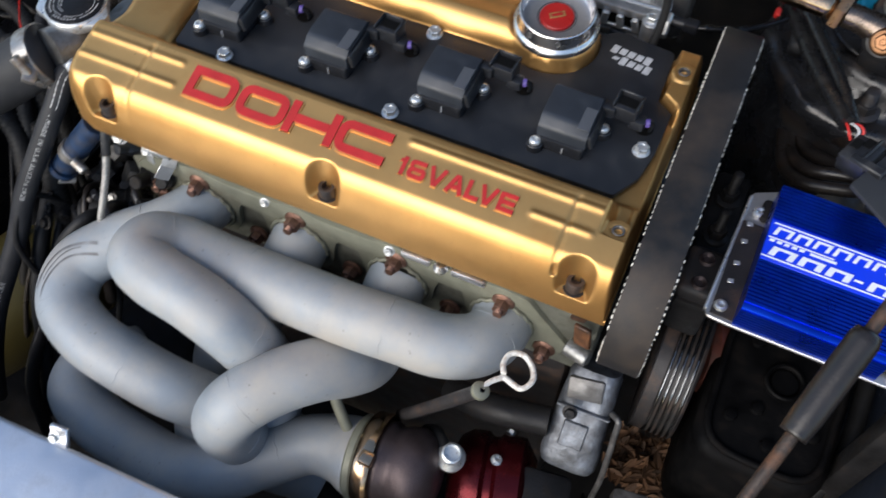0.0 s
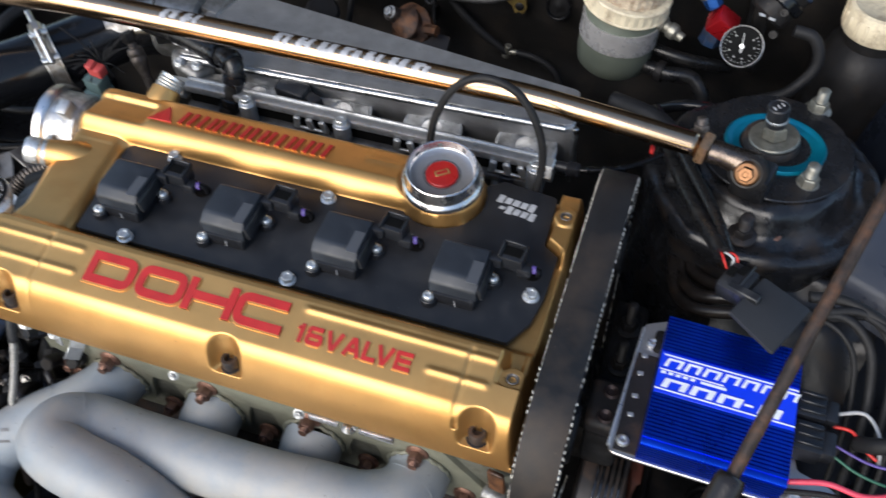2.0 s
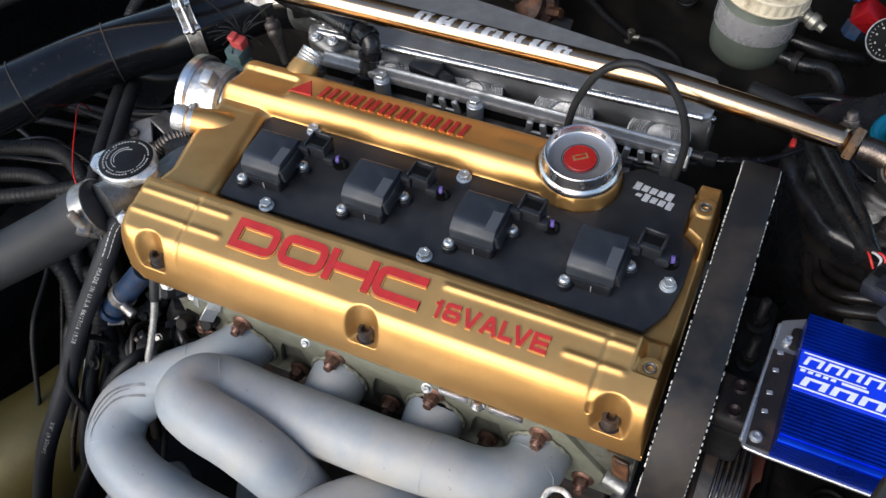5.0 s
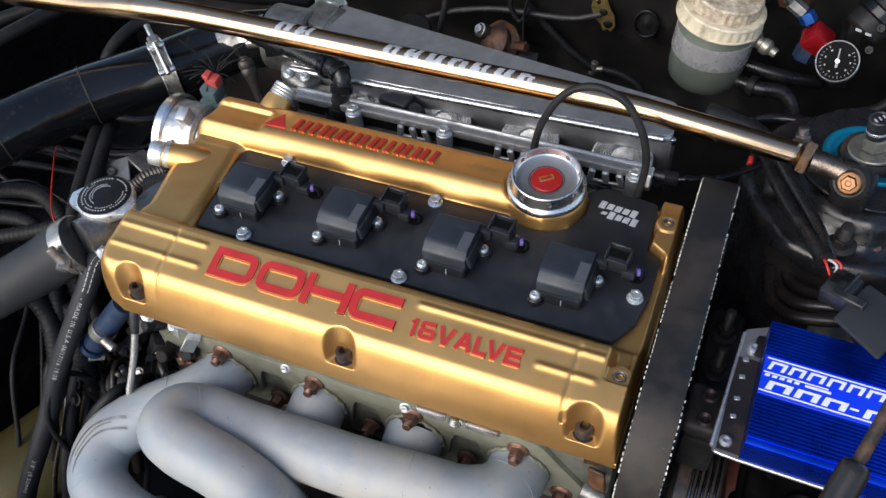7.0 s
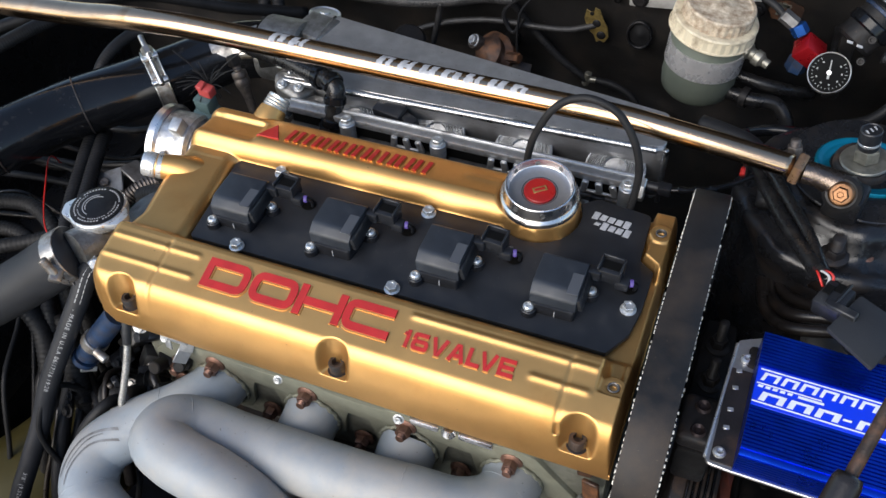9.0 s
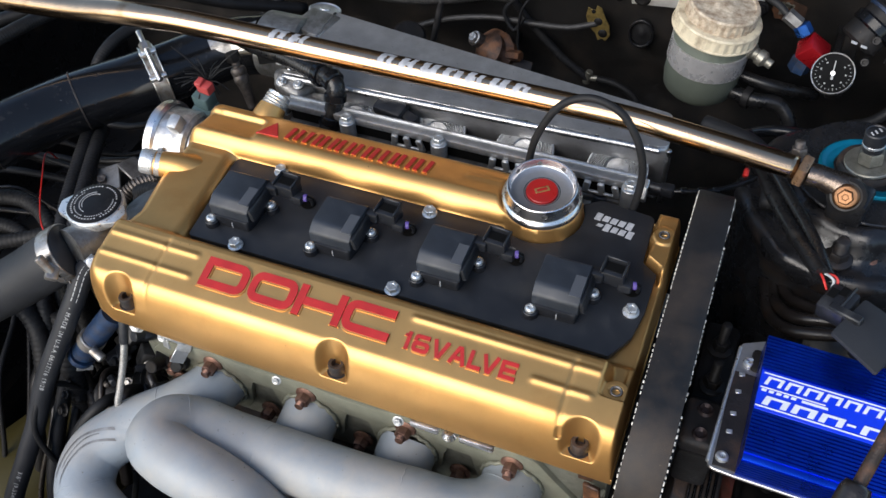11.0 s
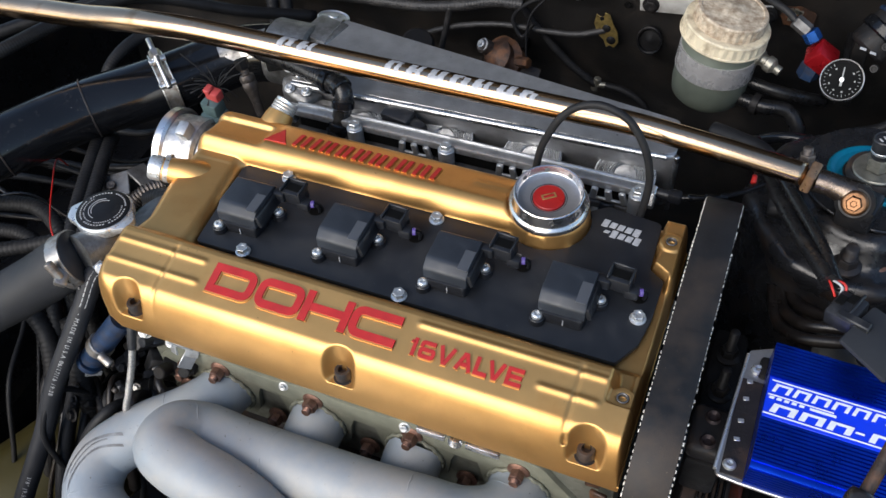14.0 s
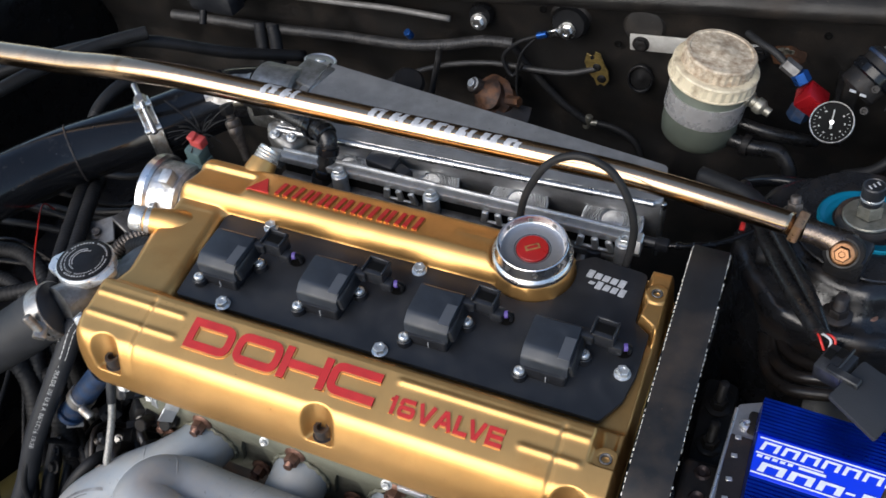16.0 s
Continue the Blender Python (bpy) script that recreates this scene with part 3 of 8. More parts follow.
    bm = sheet_along_y(sec, -0.74, 0.74, 30, 0.003)
    bm.transform(Matrix(((0, 1, 0, 0), (1, 0, 0, 0), (0, 0, 1, 0), (0, 0, 0, 1))))
    solid("bonnet", bm, BLACKPAINT, "raised black bonnet hinged behind the cowl", "bonnet", kind="structure")
    solid("radiator_support", box(1.24, 0.06, 0.05, (0.0, -0.62, 0.74), 0.008), BLACKPAINT, "black radiator support bar across the front", "radiator support", kind="structure")


# ---- the engine ----
PITCH, X0 = 0.093, 0.0
FRONT_Y, REAR_Y, RIGHT_X, BASE_Z = -0.0910, 0.139, 0.3685, 0.8500
POCKETS = (-0.0373, 0.153, 0.3424)
PLATE_Z = 0.8895
CAP = (0.2545, 0.1050)  # the oil filler


def smooth(a, b, t):
    t = np.clip((t - a) / (b - a), 0, 1)
    return t * t * (3 - 2 * t)


def left_edge(y):
    """The x of the cover's end by the gearbox."""
    c = 0.026
    d = np.clip(y - FRONT_Y, 0, c)
    corner = c - np.sqrt(np.maximum(c * c - (c - d) ** 2, 0))
    a = -0.079 + corner
    b = np.interp(y, [-0.01, 0.03, 0.07, 0.127, 0.15], [-0.074, -0.081, -0.081, -0.079, -0.067])
    return a + (b - a) * smooth(-0.03, -0.004, y)


def edge_shape(d, w, p=2.0):
    t = 1 - np.clip(d / w, 0, 1)
    return (1 - t**p) ** (1 / p)


def rib(x, y, x0, x1, yc, h=0.0013, w=0.0026):
    return h * np.exp(-(((y - yc) / w) ** 2)) * smooth(x0, x0 + 0.006, x) * (1 - smooth(x1 - 0.006, x1, x))


def cover_z(x, y):
    """The height of the valve cover over the plan."""
    x, y = np.asarray(x, float), np.asarray(y, float)
    valley = 0.8825
    front = (1 - smooth(-0.034, -0.016, y)) * (0.0232 - 0.24 * np.clip(-0.037 - y, 0, 1) - 1.5 * np.clip(-0.064 - y, 0, 1) ** 2)
    u = np.clip((y - 0.0775) / 0.0165, 0, 1)
    rear = (0.0062 * smooth(0.0700, 0.0775, y) + 0.0190 * np.sqrt(1 - (1 - u) ** 2)) * (1 - smooth(0.274, 0.288, x))
    rear = rear - 0.17 * np.clip(y - 0.0940, 0, 1) * (1 - smooth(0.274, 0.288, x))
    # a lower terrace at the gearbox end of the rear hump
    rear = rear - 0.0042 * (1 - smooth(-0.014, -0.006, x)) * (1 - smooth(0.1125, 0.1185, y)) * smooth(0.086, 0.096, y)
    xr = x + np.interp(y, [-0.017, 0.0795], [-0.0035, 0.0050])
    rail = edge_shape(np.maximum(-0.0180 - xr, 0), 0.010, 2.0) * 0.0120
    # the inner corner behind the rail is a wide fillet
    fillet = np.hypot(np.minimum(xr + 0.006, 0), np.maximum(y - 0.069, 0))
    corner = edge_shape(np.maximum(fillet - 0.0118, 0), 0.012, 2.0) * 0.0125 * (xr < -0.006) * (y > 0.069)
    k = 0.0016
    z = valley + k * np.log(np.exp(front / k) + np.exp(rear / k) + np.exp(np.maximum(rail, corner) / k) - 2)
    # flange by the belt, with a stepped pad and two bolt lugs
    flange = smooth(0.345, 0.3525, x) * smooth(-0.058, -0.052, y)
    low = 0.8872 + 0.0033 * smooth(0.3600, 0.3612, x)
    z = z + (np.minimum(z, low) - z) * flange
    left = np.interp(y, [0.066, 0.072, 0.080, 0.098, 0.132], [0.3620, 0.3605, 0.3485, 0.3495, 0.3470])
    pad = smooth(left - 0.0008, left + 0.0018, x) * smooth(0.062, 0.070, y) * (1 - smooth(0.129, 0.133, y))
    z = np.maximum(z, 0.8968 * pad + z * (1 - pad))
    for ly in (-0.0494, 0.1033):
        z = np.maximum(z, z + (0.8985 - z) * (1 - smooth(0.0088, 0.0112, np.hypot(x - 0.3570, y - ly))))
        z = z - 0.004 * (1 - smooth(0.0036, 0.0044, np.hypot(x - 0.3570, y - ly)))
    # filler neck
    neck = 1 - smooth(0.0325, 0.036, np.hypot(x - CAP[0], y - CAP[1]))
    z = z + (0.902 - z) * neck
    # raised lines beside the lettering
    z = z + rib(x, y, -0.070, 0.021, -0.0445) + rib(x, y, -0.074, 0.022, -0.0625)
    z = z + rib(x, y, 0.199, 0.349, -0.0425) + rib(x, y, 0.296, 0.346, -0.0605)
    z = z + rib(x, y, -0.060, -0.010, 0.117, 0.001, 0.004) + rib(x, y, 0.184, 0.226, 0.110, 0.0011, 0.004)
    on_front = 1 - smooth(-0.040, -0.034, y)
    for gx in (-0.0125, 0.3255):
        z = z - 0.0012 * np.exp(-(((x - gx) / 0.0016) ** 2)) * on_front
    # rounded sides
    s = edge_shape(y - FRONT_Y, 0.0155, 2.2) * edge_shape(x - left_edge(y), 0.016, 2.2) * edge_shape(RIGHT_X - x, 0.005) * edge_shape(REAR_Y - y, 0.018, 2.4)
    z = BASE_Z + (z - BASE_Z) * s
    # pockets of the three front bolts
    for px in POCKETS:
        back = -0.0900
        d = np.hypot(x - px, np.maximum(y - back, 0))
        m = 1 - smooth(0.0098, 0.0150, d)
        z = z + (np.minimum(z, 0.8640) - z) * m
    z = z - 0.006 * (1 - smooth(0.0014, 0.002, np.hypot(x - 0.327, y + 0.0855)))
    return z


def grid_mesh(name, xs, ys, zs, material):
    h, w = zs.shape
    verts = np.stack([xs.ravel(), ys.ravel(), zs.ravel()], 1)
    i = np.arange(h * w).reshape(h, w)
    faces = np.stack([i[:-1, :-1], i[:-1, 1:], i[1:, 1:], i[1:, :-1]], -1).reshape(-1, 4)
    me = bpy.data.meshes.new(name)
    me.from_pydata(verts.tolist(), [], faces.tolist())
    me.materials.append(material)
    me.shade_smooth()
    return me


def stroke(paths, width, place, h0, h1, step=0.002):
    """Raised letter strokes: each path is a flat polyline, drawn as a band that lies on the surface given by place(x, y, h)."""
    bm = bmesh.new()
    for path, closed in paths:
        p = [Vector((*q, 0)) for q in path]
        if closed:
            p.append(p[0])
        fine = []
        for a, b in zip(p, p[1:]):
            size = (b - a).length
            fine.append(a)
            if size > 1.6 * width:
                n = max(2, int(size / step))
                fine += [a.lerp(b, k / n) for k in range(1, n) if 0.6 * width < size * k / n < size - 0.6 * width]
        if not closed:
            fine.append(p[-1])
        n = len(fine)
        rows = []
        for k, q in enumerate(fine):
            a = fine[(k - 1) % n] if closed or k else q
            b = fine[(k + 1) % n] if closed or k < n - 1 else q
            d0, d1 = (q - a), (b - q)
            d0 = d0.normalized() if d0.length > 1e-9 else d1.normalized()
            d1 = d1.normalized() if d1.length > 1e-9 else d0
            t = (d0 + d1).normalized()
            side = Vector((-t.y, t.x, 0))
            grow = min(1.35, 1 / max(0.3, t.dot(d1)))
            l, r = q + side * width / 2 * grow, q - side * width / 2 * grow
            rows.append([bm.verts.new(place(v.x, v.y, h)) for v, h in ((l, h0), (l, h1), (q, h1), (r, h1), (r, h0))])
        pairs = list(zip(rows, rows[1:])) + ([(rows[-1], rows[0])] if closed else [])
        for a, b in pairs:
            for k in range(4):
                bm.faces.new((a[k], a[k + 1], b[k + 1], b[k]))
        if not closed:
            bm.faces.new(rows[0])
            bm.faces.new(rows[-1][::-1])
    return bm


def on_cover(x, y, h):
    return (x, y, float(cover_z(x, y)) + h)


def glyph(ch, x0, x1, y0, y1, w):
    """Centre lines of a wide capital in a box."""
    a, b, c, d = x0 + w / 2, x1 - w / 2, y0 + w / 2, y1 - w / 2
    m, k = (c + d) / 2, (d - c) * 0.36
    if ch == "D":
        return [(rounded([(a, c), (b, c), (b, d), (a, d)], [0, k, k, 0]), True)]
    if ch == "O":
        return [(rounded([(a, c), (b, c), (b, d), (a, d)], k), True)]
    if ch == "H":
        return [([(a, y0), (a, y1)], False), ([(b, y0), (b, y1)], False), ([(a + w / 2, m), (b - w / 2, m)], False)]
    if ch == "C":
        q = rounded([(x1, d + 1e-5), (a, d), (a, c), (x1, c)], [0, k, k, 0])
        return [(q, False)]
    if ch == "1":
        return [([((a + b) / 2, y0), ((a + b) / 2, y1)], False), ([(a - w * 0.3, d - w * 0.9), ((a + b) / 2 - w / 2, d - w * 0.2)], False)]
    if ch == "6":
        return [(rounded([(a, c), (b, c), (b, m), (a, m)], k * 0.5), True), (rounded([(b, d), (a, d), (a, m + w / 2)], [0, k * 0.6, 0]), False)]
    if ch == "V":
        return [([(a, y1), ((a + b) / 2 - w * 0.25, c), ((a + b) / 2 + w * 0.25, c), (b, y1)], False)]
    if ch == "A":
        return [([(a, y0), ((a + b) / 2 - w * 0.25, d), ((a + b) / 2 + w * 0.25, d), (b, y0)], False), ([(a + (b - a) * 0.3, c + (d - c) * 0.28), (b - (b - a) * 0.3, c + (d - c) * 0.28)], False)]
    if ch == "L":
        return [([(a, y1), (a, c), (x1, c)], False)]
    return [([(x1, d), (a, d), (a, c), (x1, c)], False), ([(a + w / 2, m), (x1 - w * 0.2, m)], False)]


def build_cover():
    root = thing("valve_cover", (0.15, 0.03, BASE_Z), "gold painted cast valve cover with raised red lettering", "valve cover")
    ys = np.concatenate([np.linspace(FRONT_Y, -0.0885, 14), np.linspace(-0.088, -0.030, 100), np.linspace(-0.029, 0.073, 70), np.linspace(0.0735, 0.0925, 40), np.linspace(0.0935, REAR_Y - 0.003, 48), np.linspace(REAR_Y - 0.0027, REAR_Y, 8)])
    s = np.concatenate([np.linspace(0, 0.05, 40), np.linspace(0.051, 0.985, 330), np.linspace(0.9855, 1, 22)])
    Y, S = np.meshgrid(ys, s, indexing="ij")
    L = left_edge(Y)
    X = L + S * (RIGHT_X - L)
    me = grid_mesh("cover_body", X, Y, cover_z(X, Y), GOLD)
    body = new("cover_body", me)
    body.parent, body.matrix_parent_inverse = root, root.matrix_basis.inverted()
    # flat rim under the sides
    rim = [(float(left_edge(y)) - 0.001, y) for y in np.linspace(FRONT_Y, REAR_Y, 40)][::-1] + [(RIGHT_X + 0.001, FRONT_Y), (RIGHT_X + 0.001, REAR_Y)]
    part("rim", prism(rim, BASE_Z - 0.006, BASE_Z + 0.0005, 0.0004, 1), GOLD, root)
    # lettering
    for k, ch in enumerate("DOHC"):
        x0 = (0.0285, 0.0705, 0.1110, 0.1510)[k]
        g = glyph(ch, x0, x0 + 0.0395, -0.0670, -0.0425, 0.0064)
        base = part("letter_edge", stroke(g, 0.0086, on_cover, -0.001, 0.0010), GOLD, root)
        part("letter", stroke(g, 0.0062, on_cover, 0.0, 0.0019), RED, base, "red painted raised letter")
    x = 0.2028
    for ch, w in zip("16VALVE", (0.0055, 0.0130, 0.0132, 0.0132, 0.0102, 0.0132, 0.0122)):
        g = glyph(ch, x, x + w, -0.0672, -0.0538, 0.0030)
        base = part("letter_edge", stroke(g, 0.0044, on_cover, -0.001, 0.0008, 0.0015), GOLD, root)
        part("letter", stroke(g, 0.0029, on_cover, 0.0, 0.0014, 0.0015), RED, base, "red painted raised letter")
        x += w + (0.0012 if ch != "L" else -0.001)
    # the maker's name and mark: plain red bars
    x = 0.0195
    for w in (0.0125, 0.0040, 0.0110, 0.0110, 0.0115, 0.0110, 0.0040, 0.0110, 0.0115, 0.0040):
        bars = [w / 2] if w < 0.006 else [0.0021, w - 0.0021]
        g = [([(x + c - 0.0006, 0.0978), (x + c + 0.0006, 0.1145)], False) for c in bars]
        base = part("letter_edge", stroke(g, 0.0052, on_cover, -0.001, 0.0011), GOLD, root)
        part("name_bar", stroke(g, 0.0038, on_cover, 0.0, 0.0018), RED, base, "red painted raised bar")
        x += w + 0.0050
    tri = [(-0.0095, 0.0965), (0.0135, 0.0965), (0.002, 0.1165)]
    bm = prism(tri, 0, 0.0018, 0.0003, 1)
    for v in bm.verts:
        v.co.z += float(cover_z(v.co.x, v.co.y)) - 0.0002
    part("emblem", bm, RED, root, "red painted raised triangle")
    # bolts
    for px in POCKETS:
        bolt = join(rod(0.0088, 0.0022, 24), moved(socket_head(0.0066, 0.0100), Matrix.Translation((0, 0, 0.002))))
        part("cover_bolt", moved(bolt, Matrix.Translation((px, -0.0815, 0.8620))), IRON, root, "dark socket-head bolt")
    for ly in (-0.0494, 0.1033):
        part("lug_insert", pipe(0.0044, 0.0014, 0.004, 24, Matrix.Translation((0.357, ly, 0.8952))), DIRTYALU, root, "dull steel threaded insert")
    # breather outlets
    a = Vector((-0.062, 0.052, 0.886))
    d = Vector((-0.045, -0.015, 0.014))
    part("outlet_neck", sweep(spline([a + Vector((0.010, 0.004, -0.006)), a, a + d * 0.55], 8), lambda f, s: 0.0165 - 0.006 * f, 20), GOLD, root)
    part("outlet_fitting", lathe([(0, 0), (0.0115, 0), (0.0115, 0.004), (0.0105, 0.005), (0.0105, 0.006), (0.0115, 0.007), (0.0115, 0.016), (0.0102, 0.018), (0.0085, 0.018), (0.008, 0.01), (0, 0.01)], 24, to(a + d * 0.42, d)), STEEL, root, "silver threaded hose fitting")
    a = Vector((-0.0215, 0.1320, 0.8925))
    d = Vector((0.008, 0.024, 0.016))
    part("outlet_neck", sweep(spline([a + Vector((0.005, -0.014, -0.018)), a + Vector((0.001, -0.004, -0.003)), a + d * 0.40], 8), lambda f, s: 0.0185 - 0.0062 * f, 24), GOLD, root)
    part("outlet_fitting", lathe([(0, 0), (0.0115, 0)] + [q for k in range(5) for q in ((0.0118, 0.001 + 0.003 * k), (0.0108, 0.0025 + 0.003 * k))] + [(0.0112, 0.017), (0.009, 0.018), (0.008, 0.01), (0, 0.01)], 24, to(a + d * 0.24, d)), STEEL, root, "silver threaded hose fitting")


def build_plate():
    root = thing("coil_cover_plate", (0.17, 0.03, PLATE_Z - 0.004), "flat black plate bolted between the cover humps", "coil plate")
    poly = rounded([(-0.0140, -0.0175), (0.3440, -0.0170), (0.3555, 0.004), (0.3595, 0.030), (0.3598, 0.069), (0.3472, 0.0775), (0.3455, 0.128), (0.300, 0.1330)], [0.0, 0.003, 0.003, 0.02, 0.002, 0.003, 0.006, 0.008])
    poly += [(CAP[0] + 0.0365 * math.cos(radians(a)), CAP[1] + 0.0365 * math.sin(radians(a))) for a in range(30, -146, -11)]
    poly += rounded([(0.222, 0.0795), (-0.0225, 0.0795), (-0.0140, -0.0175), (0.10, -0.0175)], [0.0, 0.010, 0.004, 0.0])[:-1]
    poly = poly[1:]
    part("plate", prism(poly, PLATE_Z - 0.005, PLATE_Z, 0.0006, 2), BLACKPLATE, root)
    for x, y in ((0.0307, -0.0148), (0.1714, -0.0139), (0.3496, 0.0271), (0.1681, 0.0713), (0.0250, 0.0745)):
        part("plate_bolt", hex_head(0.0051, 0.0058, 1.24, Matrix.Translation((x, y, PLATE_Z)) @ Matrix.Rotation(x * 40, 4, "Z")), STEEL, root, "zinc flanged hexagon bolt")
    for k in range(4):
        part("wire_hole", lathe([(0, 0), (0.0062, 0), (0.0066, 0.0006), (0.0056, 0.0005), (0, 0.0004)], 20, Matrix.Translation((0.0665 + PITCH * k, 0.0470, PLATE_Z + 0.0002))), DARK, root, "dark wire hole")
    # maker's name: plain bars
    bars = [(0.2985 + 0.0066 * k, 0.1140 - 0.0007 * k, 0.0052, 0.0082 if k in (0, 4) else 0.0062) for k in range(5)]
    bars += [(0.3080 + 0.0064 * k, 0.1040 - 0.0007 * k, 0.0050, 0.0082 if k in (0, 3) else 0.0062) for k in range(4)] + [(0.3020, 0.1050, 0.0045, 0.0030)]
    for x, y, w, h in bars:
        bm = prism([(x, y - h / 2), (x + w, y - h / 2 - 0.0005), (x + w + 0.0014, y + h / 2 - 0.0005), (x + 0.0014, y + h / 2)], PLATE_Z + 0.0001, PLATE_Z + 0.0005, 0.0001, 1)
        part("name_bar", bm, GREYPRINT, root, "grey printed bar")
    for x, y, w, a in ((0.094, 0.034, 0.005, 35), (0.091, 0.031, 0.003, 20)):
        part("scratch", box(w, 0.0006, 0.0002, (x, y, PLATE_Z + 0.0002), 0, 1, (0, 0, a)), GREYPRINT, root)


def build_coils():
    z = PLATE_Z
    root = thing("ignition_coil", (0, 0, z), "black plastic ignition coil bolted to the plate", "ignition coil", "ignition coils on the plate")
    foot = rounded([(0.002, 0.001), (0.0345, 0.001), (0.0365, 0.034), (0.004, 0.036)], 0.003)
    part("foot", prism(foot, z, z + 0.011, 0.001), PLASTIC, root)
    # main case: rounded front, chamfered side
    sec = rounded([(-0.0200, 0.0), (0.0200, 0.0), (0.0200, 0.0125), (0.0165, 0.0165), (-0.0120, 0.0165), (-0.0200, 0.0105)], [0.001, 0.001, 0.001, 0.003, 0.009, 0.005], 5)
    bm = prism(sec, -0.0180, 0.0180, 0.0008, 2)
    bm.transform(Matrix(((0, 0, 1, 0.0175), (1, 0, 0, 0.0228), (0, 1, 0, z + 0.0100), (0, 0, 0, 1))))
    part("case", bm, COILCASE, root)
    part("case_side", box(0.0042, 0.036, 0.0125, (0.0372, 0.0225, z + 0.0165), 0.0018, 2, (0, -14, 0)), PLASTIC, root)
    part("case_gap", box(0.035, 0.036, 0.0012, (0.0180, 0.0210, z + 0.0103), 0.0004, 1), DARK, root)
    part("case_patch", box(0.0085, 0.0205, 0.0005, (0.0308, 0.0168, z + 0.0266), 0.0001, 1, (0, 0, 0)), GREYPATCH, root, "lighter grey patch")
    part("mould_mark", box(0.0006, 0.0008, 0.006, (0.020, 0.0003, z + 0.005), 0, 1), GREYPRINT, root)
    for x, y in ((0.0, 0.0), (0.0405, 0.0300)):
        part("standoff", lathe([(0, 0), (0.0062, 0), (0.0060, 0.0052), (0.0054, 0.0058), (0, 0.0058)], 20, Matrix.Translation((x, y, z))), PLASTIC, root)
        part("coil_bolt", lathe([(0, 0.0), (0.0042, 0.0), (0.0044, 0.0008), (0.0040, 0.0026), (0.0031, 0.0034), (0.0021, 0.0036), (0.0018, 0.0020), (0, 0.0018)], 20, Matrix.Translation((x, y, z + 0.0058))), STEEL, root, "bright button-head bolt")
    # plug on the side of the case
    part("plug_neck", box(0.014, 0.009, 0.010, (0.0385, 0.0385, z + 0.0185), 0.002), PLASTIC, root)
    bm = box(0.0185, 0.0150, 0.0130, (0.0515, 0.0440, z + 0.0185), 0.0015, 2, (0, 0, -4))
    plug = part("plug", bm, PLASTIC, root)
    part("plug_recess", box(0.0135, 0.0085, 0.0006, (0.0515, 0.0445, z + 0.0251), 0.0002, 1, (0, 0, -4)), DARK, plug)
    for dx in (-0.0085, 0.0085):
        part("plug_rib", box(0.0016, 0.0155, 0.004, (0.0515 + dx, 0.0440, z + 0.0262), 0.0006, 1, (0, 0, -4)), PLASTIC, plug)
    part("plug_latch", box(0.017, 0.0018, 0.004, (0.0515, 0.0512, z + 0.0262), 0.0006, 1, (0, 0, -4)), PLASTIC, plug)
    part("plug_boot", box(0.011, 0.010, 0.009, (0.0615, 0.0405, z + 0.0125), 0.002), PLASTIC, root)
    for j, dy in enumerate((-0.0016, 0.0014)):
        part("wire", tube([(0.064, 0.0405 + dy, z + 0.013), (0.0685, 0.0425 + dy, z + 0.0135), (0.0715, 0.0455 + dy, z + 0.009), (0.0705, 0.0470 + dy * 0.6, z + 0.001), (0.068, 0.047, z - 0.004)], 0.0012, 8, 6), RUBBER if j else PLASTIC, root)
    part("tape", pipe(0.0032, 0.001, 0.003, 14, to((0.0668, 0.0415, z + 0.0132), (1, 0.3, 0))), PURPLE, root, "purple tape round the wires")
    for k in range(1, 4):
        copy_thing(root, Matrix.Translation((PITCH * k, 0, z)))


def build_oil_cap():
    c = Vector((CAP[0], CAP[1] + 0.0005, 0.9005))
    root = thing("oil_filler_cap", c, "machined aluminium oil cap with a red centre", "oil cap")
    up = Vector((0.02, -0.085, 1)).normalized()
    m = to(c, up)
    pr = [(0, 0), (0.0300, 0), (0.0322, 0.0012), (0.0332, 0.0030), (0.0332, 0.0062), (0.0324, 0.0080), (0.0308, 0.0092), (0.0302, 0.0100), (0.0298, 0.0118), (0.0290, 0.0190), (0.0287, 0.0202), (0.0280, 0.0208), (0.0272, 0.0205), (0.0268, 0.0194), (0.0262, 0.0150), (0.0254, 0.0136), (0.0246, 0.0130)]
    part("cap", lathe(pr, 72, m), CAPALU, root, smooth=30)
    part("cap_face", lathe([(0.0136, 0.0118), (0.0150, 0.0120), (0.0200, 0.0124), (0.0246, 0.0131), (0.0256, 0.0138)], 72, m), BRUSHED, root, "brushed aluminium cap face")
    part("face_seat", lathe([(0.0128, 0.0112), (0.0140, 0.0112), (0.0146, 0.0122), (0.0150, 0.0121)], 48, m), GRIME, root)
    part("centre_disc", lathe([(0, 0.0100), (0.0131, 0.0100), (0.0131, 0.0130), (0.0124, 0.0138), (0.006, 0.0143), (0, 0.0144)], 44, m), ENAMEL, root, "red enamelled disc")
    part("name_bar", moved(box(0.0120, 0.0052, 0.0004, (0, 0, 0.0145), 0.0001, 1, (0, 0, 22)), m), BRASS, root, "dull gold bar")
    part("name_bar_gap", moved(box(0.0088, 0.0026, 0.0004, (0, 0, 0.0147), 0.0001, 1, (0, 0, 22)), m), ENAMEL, root)
    # drilled holes through the lip, seen inside and outside
    for k in range(8):
        a = radians(45 * k + 8)
        v = Vector((math.cos(a), math.sin(a), 0))
        disc = [(0, 0.0003), (0.0017, 0.0003), (0.0021, 0.0006), (0.0023, 0.0)]
